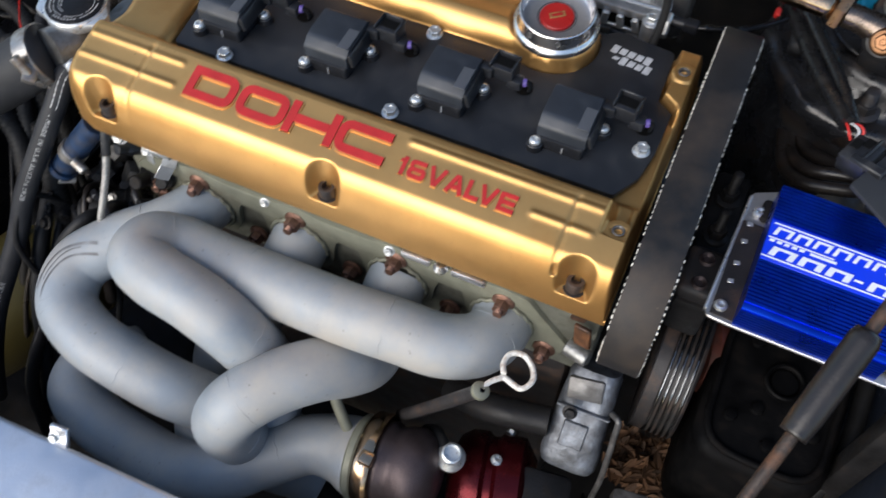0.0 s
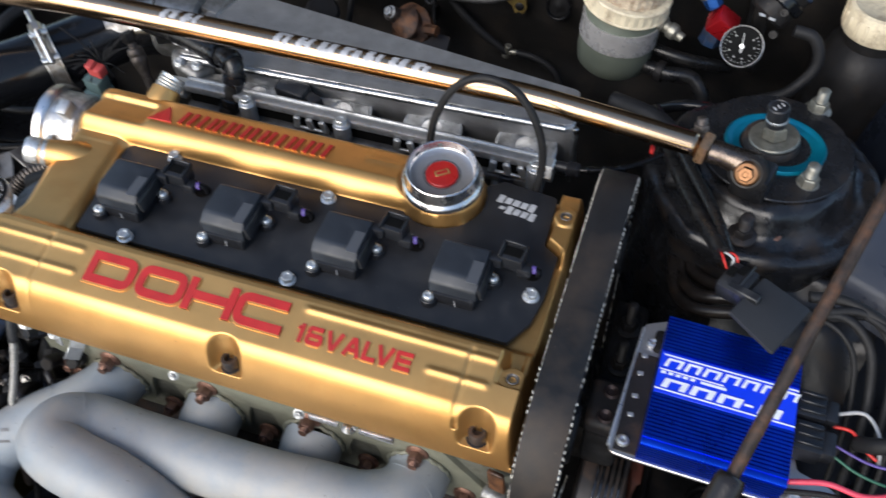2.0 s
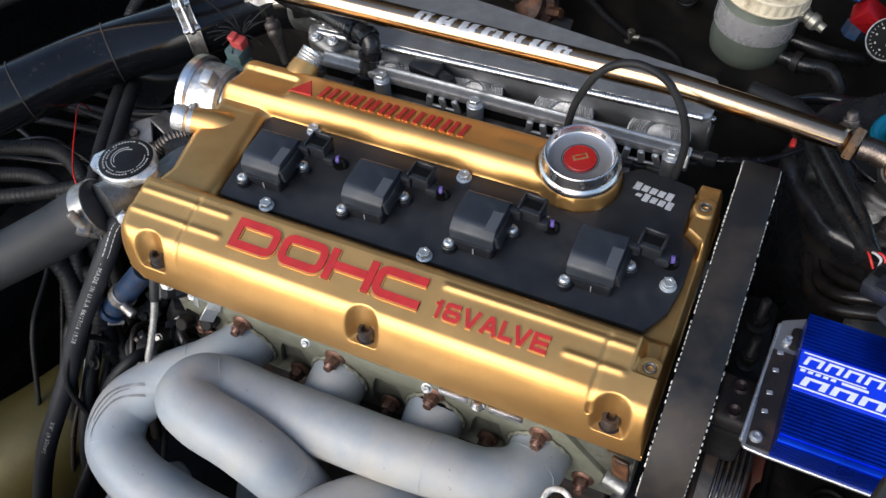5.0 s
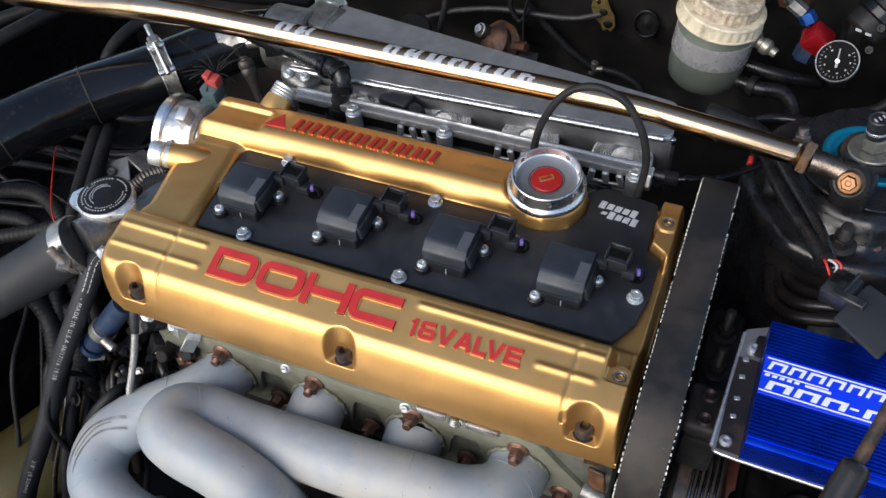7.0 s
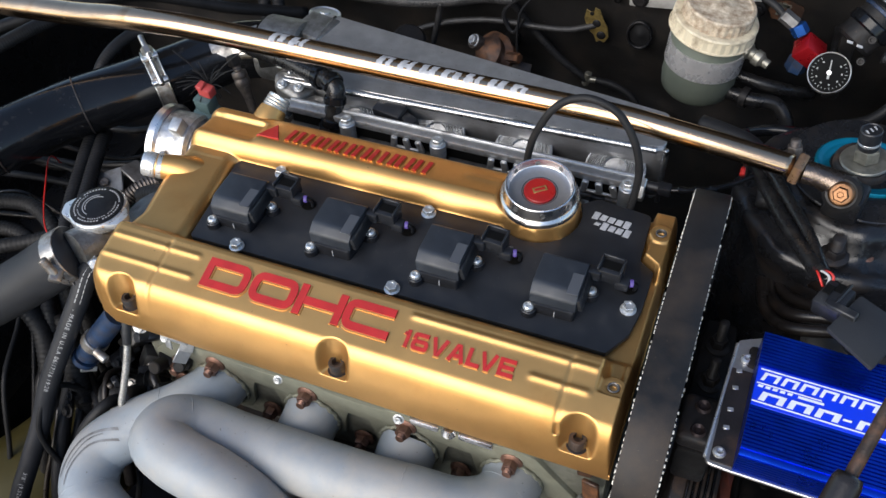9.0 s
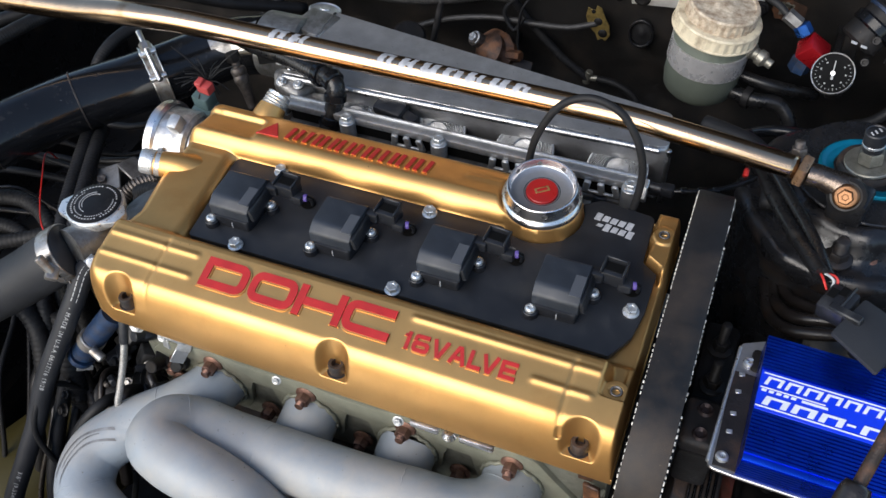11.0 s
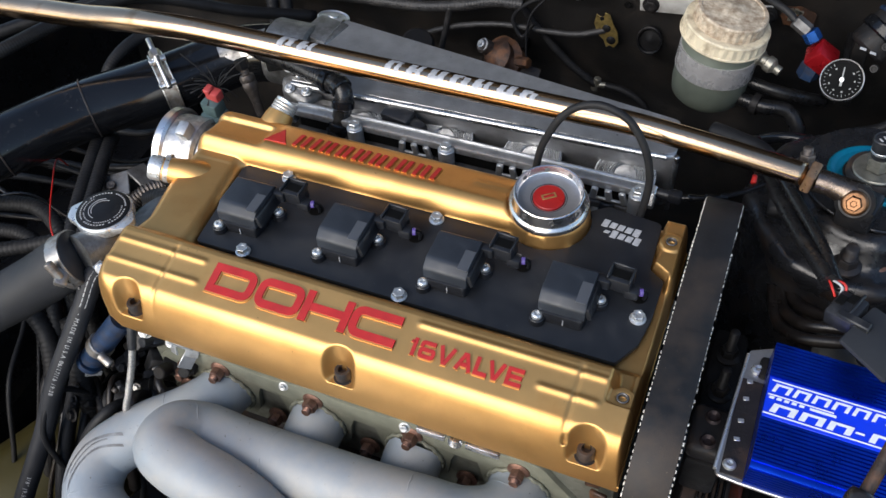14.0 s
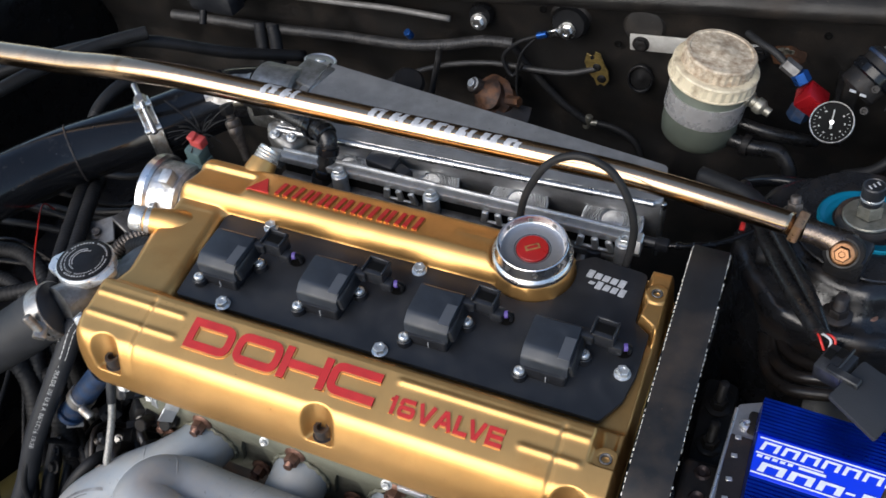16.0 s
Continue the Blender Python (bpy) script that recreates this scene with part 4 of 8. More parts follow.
        part("grip_hole", lathe(disc, 14, m @ to(v * 0.0294 + Vector((0, 0, 0.0155)), v + Vector((0, 0, 0.12)))), DIRTYALU, root)
        part("grip_hole", lathe(disc, 14, m @ to(v * 0.0266 + Vector((0, 0, 0.0165)), -v + Vector((0, 0, 0.1)))), DIRTYALU, root)


def belt_line(r):
    """The belt's run in the y-z plane: over both cam sprockets and down to the crank."""
    ex, inn, zc = -0.047, 0.130, 0.842
    tail = radians(214)
    foot = (ex + r * math.cos(tail), zc + r * math.sin(tail))
    pts = [(foot[0] + 0.20 * math.sin(radians(34)) * k, foot[1] - 0.20 * math.cos(radians(34)) * k) for k in (1.0, 0.6, 0.3)]
    pts += [(ex + r * math.cos(radians(a)), zc + r * math.sin(radians(a))) for a in range(214, 89, -6)]
    pts += [(ex + (inn - ex) * k / 12, zc + r) for k in range(1, 12)]
    pts += [(inn + r * math.cos(radians(a)), zc + r * math.sin(radians(a))) for a in range(90, -1, -6)]
    pts += [(inn + r, 0.80), (inn + r, 0.70), (inn + r, 0.60)]
    return [Vector((0, y, z)) for y, z in pts]


def build_belt():
    root = thing("timing_belt", (0.388, 0.03, 0.60), "worn black timing belt with frayed pale edges", "timing belt")
    x0, x1, r0, r1 = 0.3735, 0.4025, 0.0605, 0.0635
    outer = belt_line(r1)
    inner = belt_line(r0)
    bm = bmesh.new()
    rows = []
    for p, q in zip(inner, outer):
        rows.append([bm.verts.new((x, v.y, v.z)) for x, v in ((x0, p), (x0, q), (x0 + 0.0006, q + (q - p) * 0.1), (x1 - 0.0006, q + (q - p) * 0.1), (x1, q), (x1, p))])
    for s, t in zip(rows, rows[1:]):
        for k in range(6):
            bm.faces.new((s[k], s[(k + 1) % 6], t[(k + 1) % 6], t[k]))
    part("belt", bm, BELT, root)
    # frayed tooth ends along both edges
    rng = random.Random(2)
    line = even([Vector((0, v.y, v.z)) for v in belt_line(r0 + 0.0012)], 0.0046)
    bm = bmesh.new()
    for p, (t, s, u) in zip(line, frames_along(line)):
        for x in (x0, x1):
            if rng.random() < 0.12:
                continue
            l = rng.uniform(0.0007, 0.0015)
            h = rng.uniform(0.0005, 0.0010)
            o = rng.uniform(0.0004, 0.0011)
            n = Vector((0, -t.z, t.y))
            vs = [bm.verts.new(Vector((x + (o if x > 0.39 else -o) * i, 0, 0)) + p + t * (l * j) + n * (h * k)) for i in (-0.5, 1) for j in (-1, 1) for k in (-1, 1)]
            for f in ((0, 1, 3, 2), (4, 6, 7, 5), (0, 4, 5, 1), (2, 3, 7, 6), (0, 2, 6, 4), (1, 5, 7, 3)):
                bm.faces.new([vs[k] for k in f])
    tagged(part("frayed_edge", bm, YARN, root, "pale frayed yarn ends"), kind="stuff")
    for yc, nm in ((-0.047, "cam_sprocket"), (0.130, "cam_sprocket")):
        sp = thing(nm, (0.388, yc, 0.842), "dark toothed cam sprocket inside the belt", "sprocket", "cam sprockets")
        prof = []
        for k in range(96):
            r = 0.0600 if k % 2 else 0.0575
            prof.append((r * math.cos(2 * math.pi * k / 96), r * math.sin(2 * math.pi * k / 96)))
        part("toothed_ring", moved(prism(prof, 0, 0.027, 0.0, 1), Matrix(((0, 0, 1, 0.3745), (1, 0, 0, yc), (0, 1, 0, 0.842), (0, 0, 0, 1)))), IRON, sp)
        part("hub", rod(0.022, 0.006, 28, 0.002, to((0.3995, yc, 0.842), (1, 0, 0))), GRIME, sp)


def build_head():
    root = thing("cylinder_head", (0.15, 0.03, 0.35), "grey cast aluminium cylinder head on a dark block", "cylinder head")
    part("head_casting", box(0.436, 0.196, 0.147, (0.148, 0.037, 0.7685), 0.004), HEADALU, root)
    part("block", box(0.40, 0.19, 0.36, (0.150, 0.035, 0.515), 0.01), IRON, root, "dark cast iron block")
    part("head_rail", box(0.436, 0.024, 0.018, (0.148, -0.070, 0.8340), 0.003), HEADALU, root)
    part("gasket", box(0.440, 0.230, 0.003, (0.148, 0.030, 0.8437), 0.0008, 1), RUBBER, root)
    for x, w in ((0.225, 0.024), (0.267, 0.028)):
        part("cast_lug", box(w, 0.008, 0.008, (x, -0.0860, 0.8325), 0.002), POLISHED, root, "bright bare metal lug")
    part("cast_ball", lathe([(0, -0.006), (0.004, -0.005), (0.0062, 0), (0.004, 0.005), (0, 0.006)], 16, Matrix.Translation((0.2455, -0.0875, 0.8325))), POLISHED, root)
    for x, z, s in ((-0.044, 0.828, 0.0050), (-0.020, 0.822, 0.0036), (0.088, 0.812, 0.0030), (0.198, 0.812, 0.0034)):
        part("edge_bolt", hex_head(s, s, 1.4, to((x, -0.0800, z), (0.1, -0.9, 0.4))), ALU, root, "small bare metal bolt")
    part("head_lug", join(box(0.030, 0.012, 0.012, (-0.040, -0.0745, 0.828), 0.003, 2, (10, 8, 6)), box(0.022, 0.004, 0.020, (-0.012, -0.078, 0.820), 0.001, 1, (24, 18, 10))), ALU, root, "bare cast lug below the cover")
    for x, z, w, r in ((-0.004, 0.812, 0.012, 24), (-0.026, 0.806, 0.010, -18), (-0.016, 0.790, 0.013, 40)):
        part("torn_shield", box(w, 0.0016, w * 1.3, (x, -0.0755, z), 0.0004, 1, (-14, r, r)), ALU, root, "torn pale heat shield")


build_ground()
leaf_litter("leaf_litter", 420, (-0.47, -0.32, -0.20, -0.10), 0.204, "dry brown leaves on the undertray", 0.016)
leaf_litter("leaf_litter", 300, (0.415, 0.48, -0.055, 0.005), 0.45, "dry brown leaves caught low beside the pulley", 0.010)
build_shell()
build_head()
build_cover()
build_plate()
build_coils()
build_oil_cap()
build_belt()


# ---- exhaust side ----
PORTS = [0.0085 + 0.0935 * k for k in range(4)]
PR = 0.0259


def weld(line, f, r=PR, seed=0):
    """A weld bead round a pipe."""
    i = min(int(f * (len(line) - 1)), len(line) - 2)
    t, s, u = frames_along(line)[i]
    rng = random.Random(seed)
    pts = [line[i] + (s * math.cos(a) + u * math.sin(a)) * (r - 0.0004) + t * rng.uniform(-0.0007, 0.0007) for a in [2 * math.pi * k / 40 for k in range(41)]]
    return sweep(pts, lambda f, q: 0.0006 + 0.0002 * math.sin(q * 1400), 8)


def build_manifold():
    root = thing("exhaust_manifold", (0.15, -0.064, 0.56), "grey ceramic-coated tubular exhaust manifold with welded bends", "exhaust manifold")
    to_xz = Matrix(((1, 0, 0, 0), (0, 0, 1, 0), (0, 1, 0, 0), (0, 0, 0, 1)))
    # flange: a bar with lobes round the ports
    top = []
    for x in np.linspace(-0.058, 0.344, 90):
        near = min(abs(x - p) for p in PORTS)
        top.append((float(x), 0.788 + 0.006 * math.exp(-((near / 0.02) ** 2)) - 1.25 * max(0.0, x - 0.309) - (0.02 if x < -0.04 else 0) * (-0.04 - x) / 0.018))
    poly = top + [(0.344, 0.733), (0.339, 0.718), (0.328, 0.710), (0.317, 0.716)]
    for p in PORTS[::-1]:
        poly += [(p + 0.030, 0.728), (p + 0.022, 0.714), (p - 0.022, 0.714), (p - 0.030, 0.728), (p - 0.034, 0.752)]
        if p > 0.05:
            poly += [(p - 0.036, 0.764), (p - 0.056, 0.764), (p - 0.060, 0.752)]
    poly += [(-0.058, 0.716)]
    part("flange", moved(prism(poly, -0.0660, -0.0525, 0.001), to_xz), FLANGE, root, "olive-grey steel port flange")
    runs = {
        0: [(0.0085, -0.060, 0.745), (0.0035, -0.078, 0.745), (-0.016, -0.099, 0.738), (-0.050, -0.125, 0.728), (-0.0755, -0.158, 0.718), (-0.068, -0.189, 0.710), (-0.038, -0.206, 0.705), (0.006, -0.213, 0.700), (0.046, -0.213, 0.684), (0.072, -0.205, 0.655), (0.083, -0.195, 0.60)],
        1: [(0.102, -0.060, 0.745), (0.101, -0.080, 0.738), (0.092, -0.104, 0.712), (0.070, -0.130, 0.678), (0.052, -0.150, 0.648), (0.052, -0.168, 0.610), (0.066, -0.185, 0.570)],
        2: [(0.1955, -0.060, 0.745), (0.1945, -0.080, 0.735), (0.194, -0.102, 0.702), (0.193, -0.124, 0.700), (0.186, -0.143, 0.716), (0.168, -0.164, 0.733), (0.146, -0.188, 0.738), (0.125, -0.213, 0.731), (0.112, -0.224, 0.705), (0.110, -0.218, 0.65), (0.096, -0.200, 0.59)],
        3: [(0.289, -0.060, 0.747), (0.290, -0.078, 0.748), (0.281, -0.098, 0.752), (0.257, -0.112, 0.756), (0.222, -0.117, 0.761), (0.180, -0.121, 0.763), (0.110, -0.1205, 0.759), (0.056, -0.120, 0.757), (0.020, -0.1215, 0.763), (0.0055, -0.132, 0.773), (0.0065, -0.150, 0.779), (0.026, -0.159, 0.779), (0.064, -0.164, 0.775), (0.094, -0.168, 0.762), (0.110, -0.168, 0.738), (0.116, -0.166, 0.705), (0.120, -0.180, 0.64)],
    }
    welds = {0: (0.16, 0.44, 0.46, 0.66, 0.88), 1: (0.2, 0.6), 2: (0.24, 0.56, 0.75), 3: (0.05, 0.2, 0.42, 0.56, 0.80)}
    for k, pts in runs.items():
        line = even(spline(pts, 14), 0.003)
        run = part("runner", sweep(line, PR, 36, False), CERAMIC, root, "grey coated runner pipe", 180)
        for j, f in enumerate(welds[k]):
            part("weld_bead", weld(line, f, PR, j + 7 * k), CERAMIC, run, "", 180)
        # fillet where the pipe meets the flange
        p = Vector(pts[0])
        part("port_weld", sweep([p + Vector((math.cos(a) * (PR + 0.0005), -0.0075 + 0.0008 * math.sin(a * 17), math.sin(a) * (PR + 0.0015))) for a in [2 * math.pi * i / 60 for i in range(61)]], lambda f, q: 0.0019 + 0.00012 * math.sin(q * 700), 8), FLANGE, run, "", 180)
    # dark streaks along the end bend
    line = even(spline(runs[0], 14), 0.003)
    for keys, thick in ((((0.262, 112), (0.320, 88), (0.365, 66), (0.415, 44)), 0.0017), (((0.272, 132), (0.335, 103), (0.380, 80), (0.430, 56)), 0.0014), (((0.300, 104), (0.350, 84), (0.400, 62)), 0.0007)):
        fs, angs = zip(*keys)
        bm = bmesh.new()
        rows = []
        for f in np.linspace(fs[0], fs[-1], 40):
            i = int(f * (len(line) - 1))
            p = line[i].lerp(line[i + 1], f * (len(line) - 1) - i)
            t = (line[i + 2] - line[i - 1]).normalized()
            side = t.cross(Vector((0, 0, 1))).normalized()
            up = side.cross(t)
            a = radians(float(np.interp(f, fs, angs)))
            w = thick / PR * (0.35 + 0.65 * (1 - (f - fs[0]) / (fs[-1] - fs[0])))
            rows.append([bm.verts.new(p + (side * math.cos(a + d * w) + up * math.sin(a + d * w)) * (PR + 0.0004)) for d in (-1, -0.4, 0.4, 1)])
        for p, q in zip(rows, rows[1:]):
            for k in range(3):
                bm.faces.new((p[k], p[k + 1], q[k + 1], q[k]))
        part("dark_streak", bm, STREAK, root, "dark streak along the bend", 180)
    # collector, feed pipe and its flange
    part("collector", sweep(even(spline([(0.085, -0.20, 0.63), (0.09, -0.198, 0.58), (0.11, -0.19, 0.54), (0.16, -0.185, 0.52)], 10), 0.004), lambda f, s: 0.052 - 0.016 * f, 32), CERAMIC, root, "", 180)
    line = even(spline([(-0.045, -0.175, 0.60), (-0.062, -0.205, 0.625), (-0.058, -0.235, 0.630), (-0.028, -0.252, 0.628), (0.016, -0.2585, 0.626), (0.066, -0.261, 0.626), (0.106, -0.247, 0.627), (0.134, -0.222, 0.630), (0.168, -0.195, 0.636), (0.196, -0.189, 0.640), (0.215, -0.1895, 0.643)], 14), 0.003)
    feed = part("feed_pipe", sweep(line, lambda f, s: PR + 0.010 * max(0, (f - 0.84) / 0.16) ** 2, 36), CERAMIC, root, "grey coated feed pipe", 180)
    for f in (0.12, 0.52, 0.80):
        part("weld_bead", weld(line, f, PR, 3), CERAMIC, feed, "", 180)
    part("flange_ring", rod(0.0375, 0.009, 40, 0.002, to((0.210, -0.1895, 0.6425), (1, 0.10, 0.12))), FLANGE, root)
    part("stay", tube([(0.180, -0.164, 0.700), (0.190, -0.173, 0.683), (0.202, -0.182, 0.664)], 0.0048, 14), FLANGE, root, "pale welded stay")
    # nuts on the flange
    for x, z in [(p, 0.776) for p in PORTS] + [(-0.040, 0.726), (0.057, 0.726), (0.151, 0.730), (0.243, 0.731), (0.328, 0.725), (-0.0330, 0.758)]:
        part("flange_nut", nut_on_stud(0.0066, 0.0105, 0.0040, 0.004, to((x, -0.0660, z), (0, -1, 0.12), x * 900)), COPPER, root, "copper-plated flange nut")


def build_turbo():
    root = thing("turbocharger", (0.26, -0.17, 0.50), "turbocharger with brown turbine housing and red centre", "turbocharger")
    ax = (1, 0.10, 0.12)
    p = Vector((0.220, -0.1880, 0.644))
    clamp = part("v_band_clamp", lathe([(0.036, 0), (0.0405, 0), (0.042, 0.002), (0.042, 0.013), (0.0405, 0.015), (0.036, 0.015), (0.036, 0)], 40, to(p, ax)), BRONZE, root, "bronze-tinted clamp band")
    part("clamp_bolt", rod(0.0035, 0.03, 12, 0.0006, to(p + Vector((0.006, -0.02, 0.036)), (0, 1, -0.3))), STEEL, clamp)
    part("clamp_block", box(0.012, 0.012, 0.012, tuple(p + Vector((0.008, -0.012, 0.040))), 0.002), BRONZE, clamp)
    part("turbine_housing", lathe([(0, 0.0), (0.036, 0.0), (0.037, 0.006), (0.033, 0.010), (0.036, 0.018), (0.0375, 0.030), (0.033, 0.042), (0.022, 0.050), (0, 0.052)], 40, to(p + Vector((0.014, 0.0015, 0.002)), ax)), HOTIRON, root, "heat-stained brown turbine housing", 180)
    part("centre_body", lathe([(0, 0), (0.030, 0), (0.044, 0.006), (0.050, 0.016), (0.050, 0.03), (0.046, 0.034), (0.046, 0.040), (0.050, 0.044), (0.048, 0.064), (0.03, 0.075), (0, 0.076)], 40, to((0.288, -0.164, 0.594), (1, 0.25, 0.1))), REDANOD, root, "red anodised housing")
    for k in range(6):
        a = radians(60 * k + 20)
        part("housing_bolt", hex_head(0.004, 0.004, 1.3, to((0.322, -0.154 + 0.050 * math.cos(a), 0.598 + 0.050 * math.sin(a)), (0.2, math.cos(a), math.sin(a)))), STEEL, root)
    part("oil_fitting", lathe([(0, 0), (0.010, 0), (0.0125, 0.004), (0.0125, 0.010), (0.009, 0.014), (0.0075, 0.016), (0.0085, 0.019), (0.0085, 0.026), (0.007, 0.027), (0.006, 0.022), (0, 0.022)], 20, to((0.287, -0.164, 0.658), (0.1, -0.1, 1))), STEEL, root, "silver oil feed fitting")
    part("actuator", box(0.05, 0.04, 0.03, (0.365, -0.150, 0.62), 0.006, 2, (10, 20, 15)), GRIME, root)
    part("oil_line", tube([(0.288, -0.166, 0.668), (0.27, -0.15, 0.66), (0.25, -0.13, 0.60), (0.23, -0.1, 0.5)], 0.006, 12), RUBBER, root)


def build_dipstick():
    root = thing("dipstick", (0.25, -0.15, 0.56), "dark dipstick tube with a worn white ring pull", "dipstick")
    c = Vector((0.306, -0.156, 0.810))
    part("guide_tube", tube([(0.215, -0.12, 0.58), (0.243, -0.150, 0.685), (0.276, -0.156, 0.755), tuple(c)], 0.0052, 14), IRON, root)
    part("collar", lathe([(0.002, -0.002), (0.0062, -0.002), (0.0070, 0), (0.0064, 0.003), (0.004, 0.0042), (0.002, 0.0042)], 24, to(c, (0.5, 0.0, 1))), FLANGE, root, "pale stopper")
    loop = [c + Vector(q) for q in ((0.001, 0.003, 0.002), (0.005, 0.010, 0.001), (0.012, 0.016, 0.0), (0.018, 0.014, 0.001), (0.026, 0.013, 0.001), (0.031, 0.022, 0.001), (0.026, 0.033, 0.0), (0.017, 0.038, 0.0), (0.009, 0.035, 0.0), (0.007, 0.027, 0.0), (0.0105, 0.018, 0.002))]
    part("ring_pull", tube(loop, 0.0021, 12, 8), WORNWHITE, root, "worn white ring pull")


def build_front_end():
    # ribbed crank pulley
    root = thing("crank_pulley", (0.43, 0.01, 0.58), "grooved dark steel pulley beside the timing belt", "pulley")
    prof = [(0, 0.0), (0.030, 0.0), (0.066, 0.002), (0.070, 0.003)]
    prof += [(0.0680, 0.004), (0.0680, 0.039), (0.066, 0.041), (0.03, 0.040), (0, 0.040)]
    part("pulley_wheel", lathe(prof, 72, to((0.412, 0.003, 0.655), (1, 0, 0))), IRON, root, smooth=20)
    for k in range(5):
        part("pulley_rib", lathe([(0.0675, 0.0143 + 0.0050 * k), (0.0705, 0.0156 + 0.0050 * k), (0.0714, 0.0161 + 0.0050 * k), (0.0714, 0.0164 + 0.0050 * k), (0.0705, 0.0169 + 0.0050 * k), (0.0675, 0.0183 + 0.0050 * k)], 72, to((0.412, 0.003, 0.655), (1, 0, 0))), PULLEY, root, "worn bright pulley rib")
    part("pulley_hub", rod(0.030, 0.006, 32, 0.002, to((0.451, 0.003, 0.655), (1, 0, 0))), IRON, root)
    part("pulley_bolt", hex_head(0.011, 0.010, 1.4, to((0.452, 0.003, 0.655), (1, 0, 0))), GRIME, root)
    # aluminium pump housing
    root = thing("water_pump", (0.37, -0.09, 0.58), "cast aluminium pump housing below the belt", "water pump")
    face = Matrix.Translation((0.3755, -0.0800, 0.6650)) @ Euler((radians(50), 0, radians(2))).to_matrix().to_4x4()
    bm = bmesh.new()
    n, rows = 44, []
    for j in range(22):
        v = j / 21
        rows.append([])
        for k in range(n):
            a = 2 * math.pi * k / n
            wide, deep = 0.0255 - 0.0045 * v, 0.024
            cx, sx = math.cos(a), math.sin(a)
            q = (abs(cx) ** 5 + abs(sx) ** 5) ** -0.2
            end = 1 - 0.10 * (max(0.0, abs(v - 0.5) - 0.42) / 0.08) ** 2
            w = Vector((wide * q * cx * end, -0.048 + 0.096 * v, deep * q * sx * end))
            w += Vector((cx, 0, sx)) * (0.0016 * noise.noise(w * 60) + 0.0007 * noise.noise(w * 190))
            rows[-1].append(bm.verts.new(w))
    for a, b in zip(rows, rows[1:]):
        for k in range(n):
            bm.faces.new((a[k], a[(k + 1) % n], b[(k + 1) % n], b[k]))
    bm.faces.new(rows[0][::-1])
    bm.faces.new(rows[-1])
    bmesh.ops.recalc_face_normals(bm, faces=bm.faces[:])
    part("housing", moved(bm, face), PUMPALU, root)
    part("clip", moved(box(0.021, 0.024, 0.004, (-0.002, -0.012, 0.0245), 0.001, 1), face), PUMPALU, root)
    part("web", moved(box(0.046, 0.003, 0.004, (0, 0.012, 0.0245), 0.001, 1), face), PUMPALU, root)
    part("upper_plate", moved(box(0.030, 0.020, 0.006, (-0.004, 0.032, 0.024), 0.002, 2, (0, 0, 8)), face), DIRTYALU, root)
    part("boss", rod(0.0072, 0.020, 20, 0.001, to((0.346, -0.072, 0.756), (1, -0.25, 0.05))), NECKALU, root)
    part("bolt", hex_head(0.0045, 0.005, 1.4, to((0.366, -0.100, 0.700), (0.1, -0.7, 0.6))), GRIME, root)
    part("belt_guard", join(box(0.012, 0.004, 0.030, (0.352, -0.070, 0.812), 0.001, 1, (8, 12, 10)), box(0.014, 0.004, 0.022, (0.356, -0.074, 0.785), 0.001, 1, (-8, -10, -12))), RUSTROD, root, "rust-brown guard tab")
    part("port_pipe", tube([(0.352, -0.103, 0.67), (0.30, -0.11, 0.665), (0.26, -0.10, 0.64)], 0.013, 16), GRIME, root)
    part("bracket_arm", tube([(0.398, -0.094, 0.715), (0.404, -0.100, 0.721), (0.406, -0.106, 0.700), (0.409, -0.122, 0.640), (0.408, -0.125, 0.58)], 0.0026, 10), DIRTYALU, root)
    # engine mount bracket with two studs
    root = thing("engine_mount_bracket", (0.425, 0.03, 0.50), "rusty dark engine mount bracket with studs", "engine mount")
    part("arm", box(0.030, 0.14, 0.05, (0.424, 0.06, 0.752), 0.006), GRIME, root)
    part("arm", box(0.030, 0.045, 0.018, (0.422, 0.012, 0.788), 0.006, 3), IRON, root, "rust-brown bracket eye")
    part("bracket_post", box(0.03, 0.06, 0.24, (0.424, 0.10, 0.62), 0.006), GRIME, root)
    for y in (-0.001, 0.022):
        part("bracket_hole", lathe([(0, 0.0004), (0.0026, 0.0004), (0.0036, 0.0016), (0.0052, 0.0026), (0.0066, 0)], 20, Matrix.Translation((0.423, y, 0.797))), HOTIRON, root)
    for y, z in ((0.060, 0.777), (0.100, 0.777)):
        part("mount_stud", nut_on_stud(0.0075, 0.012, 0.0042, 0.024, Matrix.Translation((0.424, y, z))), GRIME, root, "greasy stud and nut")
    # alternator-like casing below the box
    root = thing("alternator", (0.52, -0.03, 0.48), "black alternator casing low in the bay", "alternator")
    part("casing", moved(prism(rounded([(0.462, -0.088), (0.57, -0.092), (0.58, 0.06), (0.460, 0.054)], 0.03), 0.55, 0.70, 0.012, 3), Matrix()), ALTBLACK, root)
    edge = rounded([(0.470, -0.080), (0.562, -0.084), (0.572, 0.052), (0.468, 0.046)], 0.03)
    part("casing_rim", sweep([Vector((x, y, 0.701)) for x, y in edge + edge[:1]], 0.0035, 10), ALTBLACK, root)
    part("casing_cap", pipe(0.017, 0.004, 0.006, 32, Matrix.Translation((0.520, -0.004, 0.700))), ALTBLACK, root)
    part("casing_cap", lathe([(0, 0), (0.012, 0), (0.011, 0.003), (0, 0.004)], 28, Matrix.Translation((0.520, -0.004, 0.700))), ALTBLACK, root)
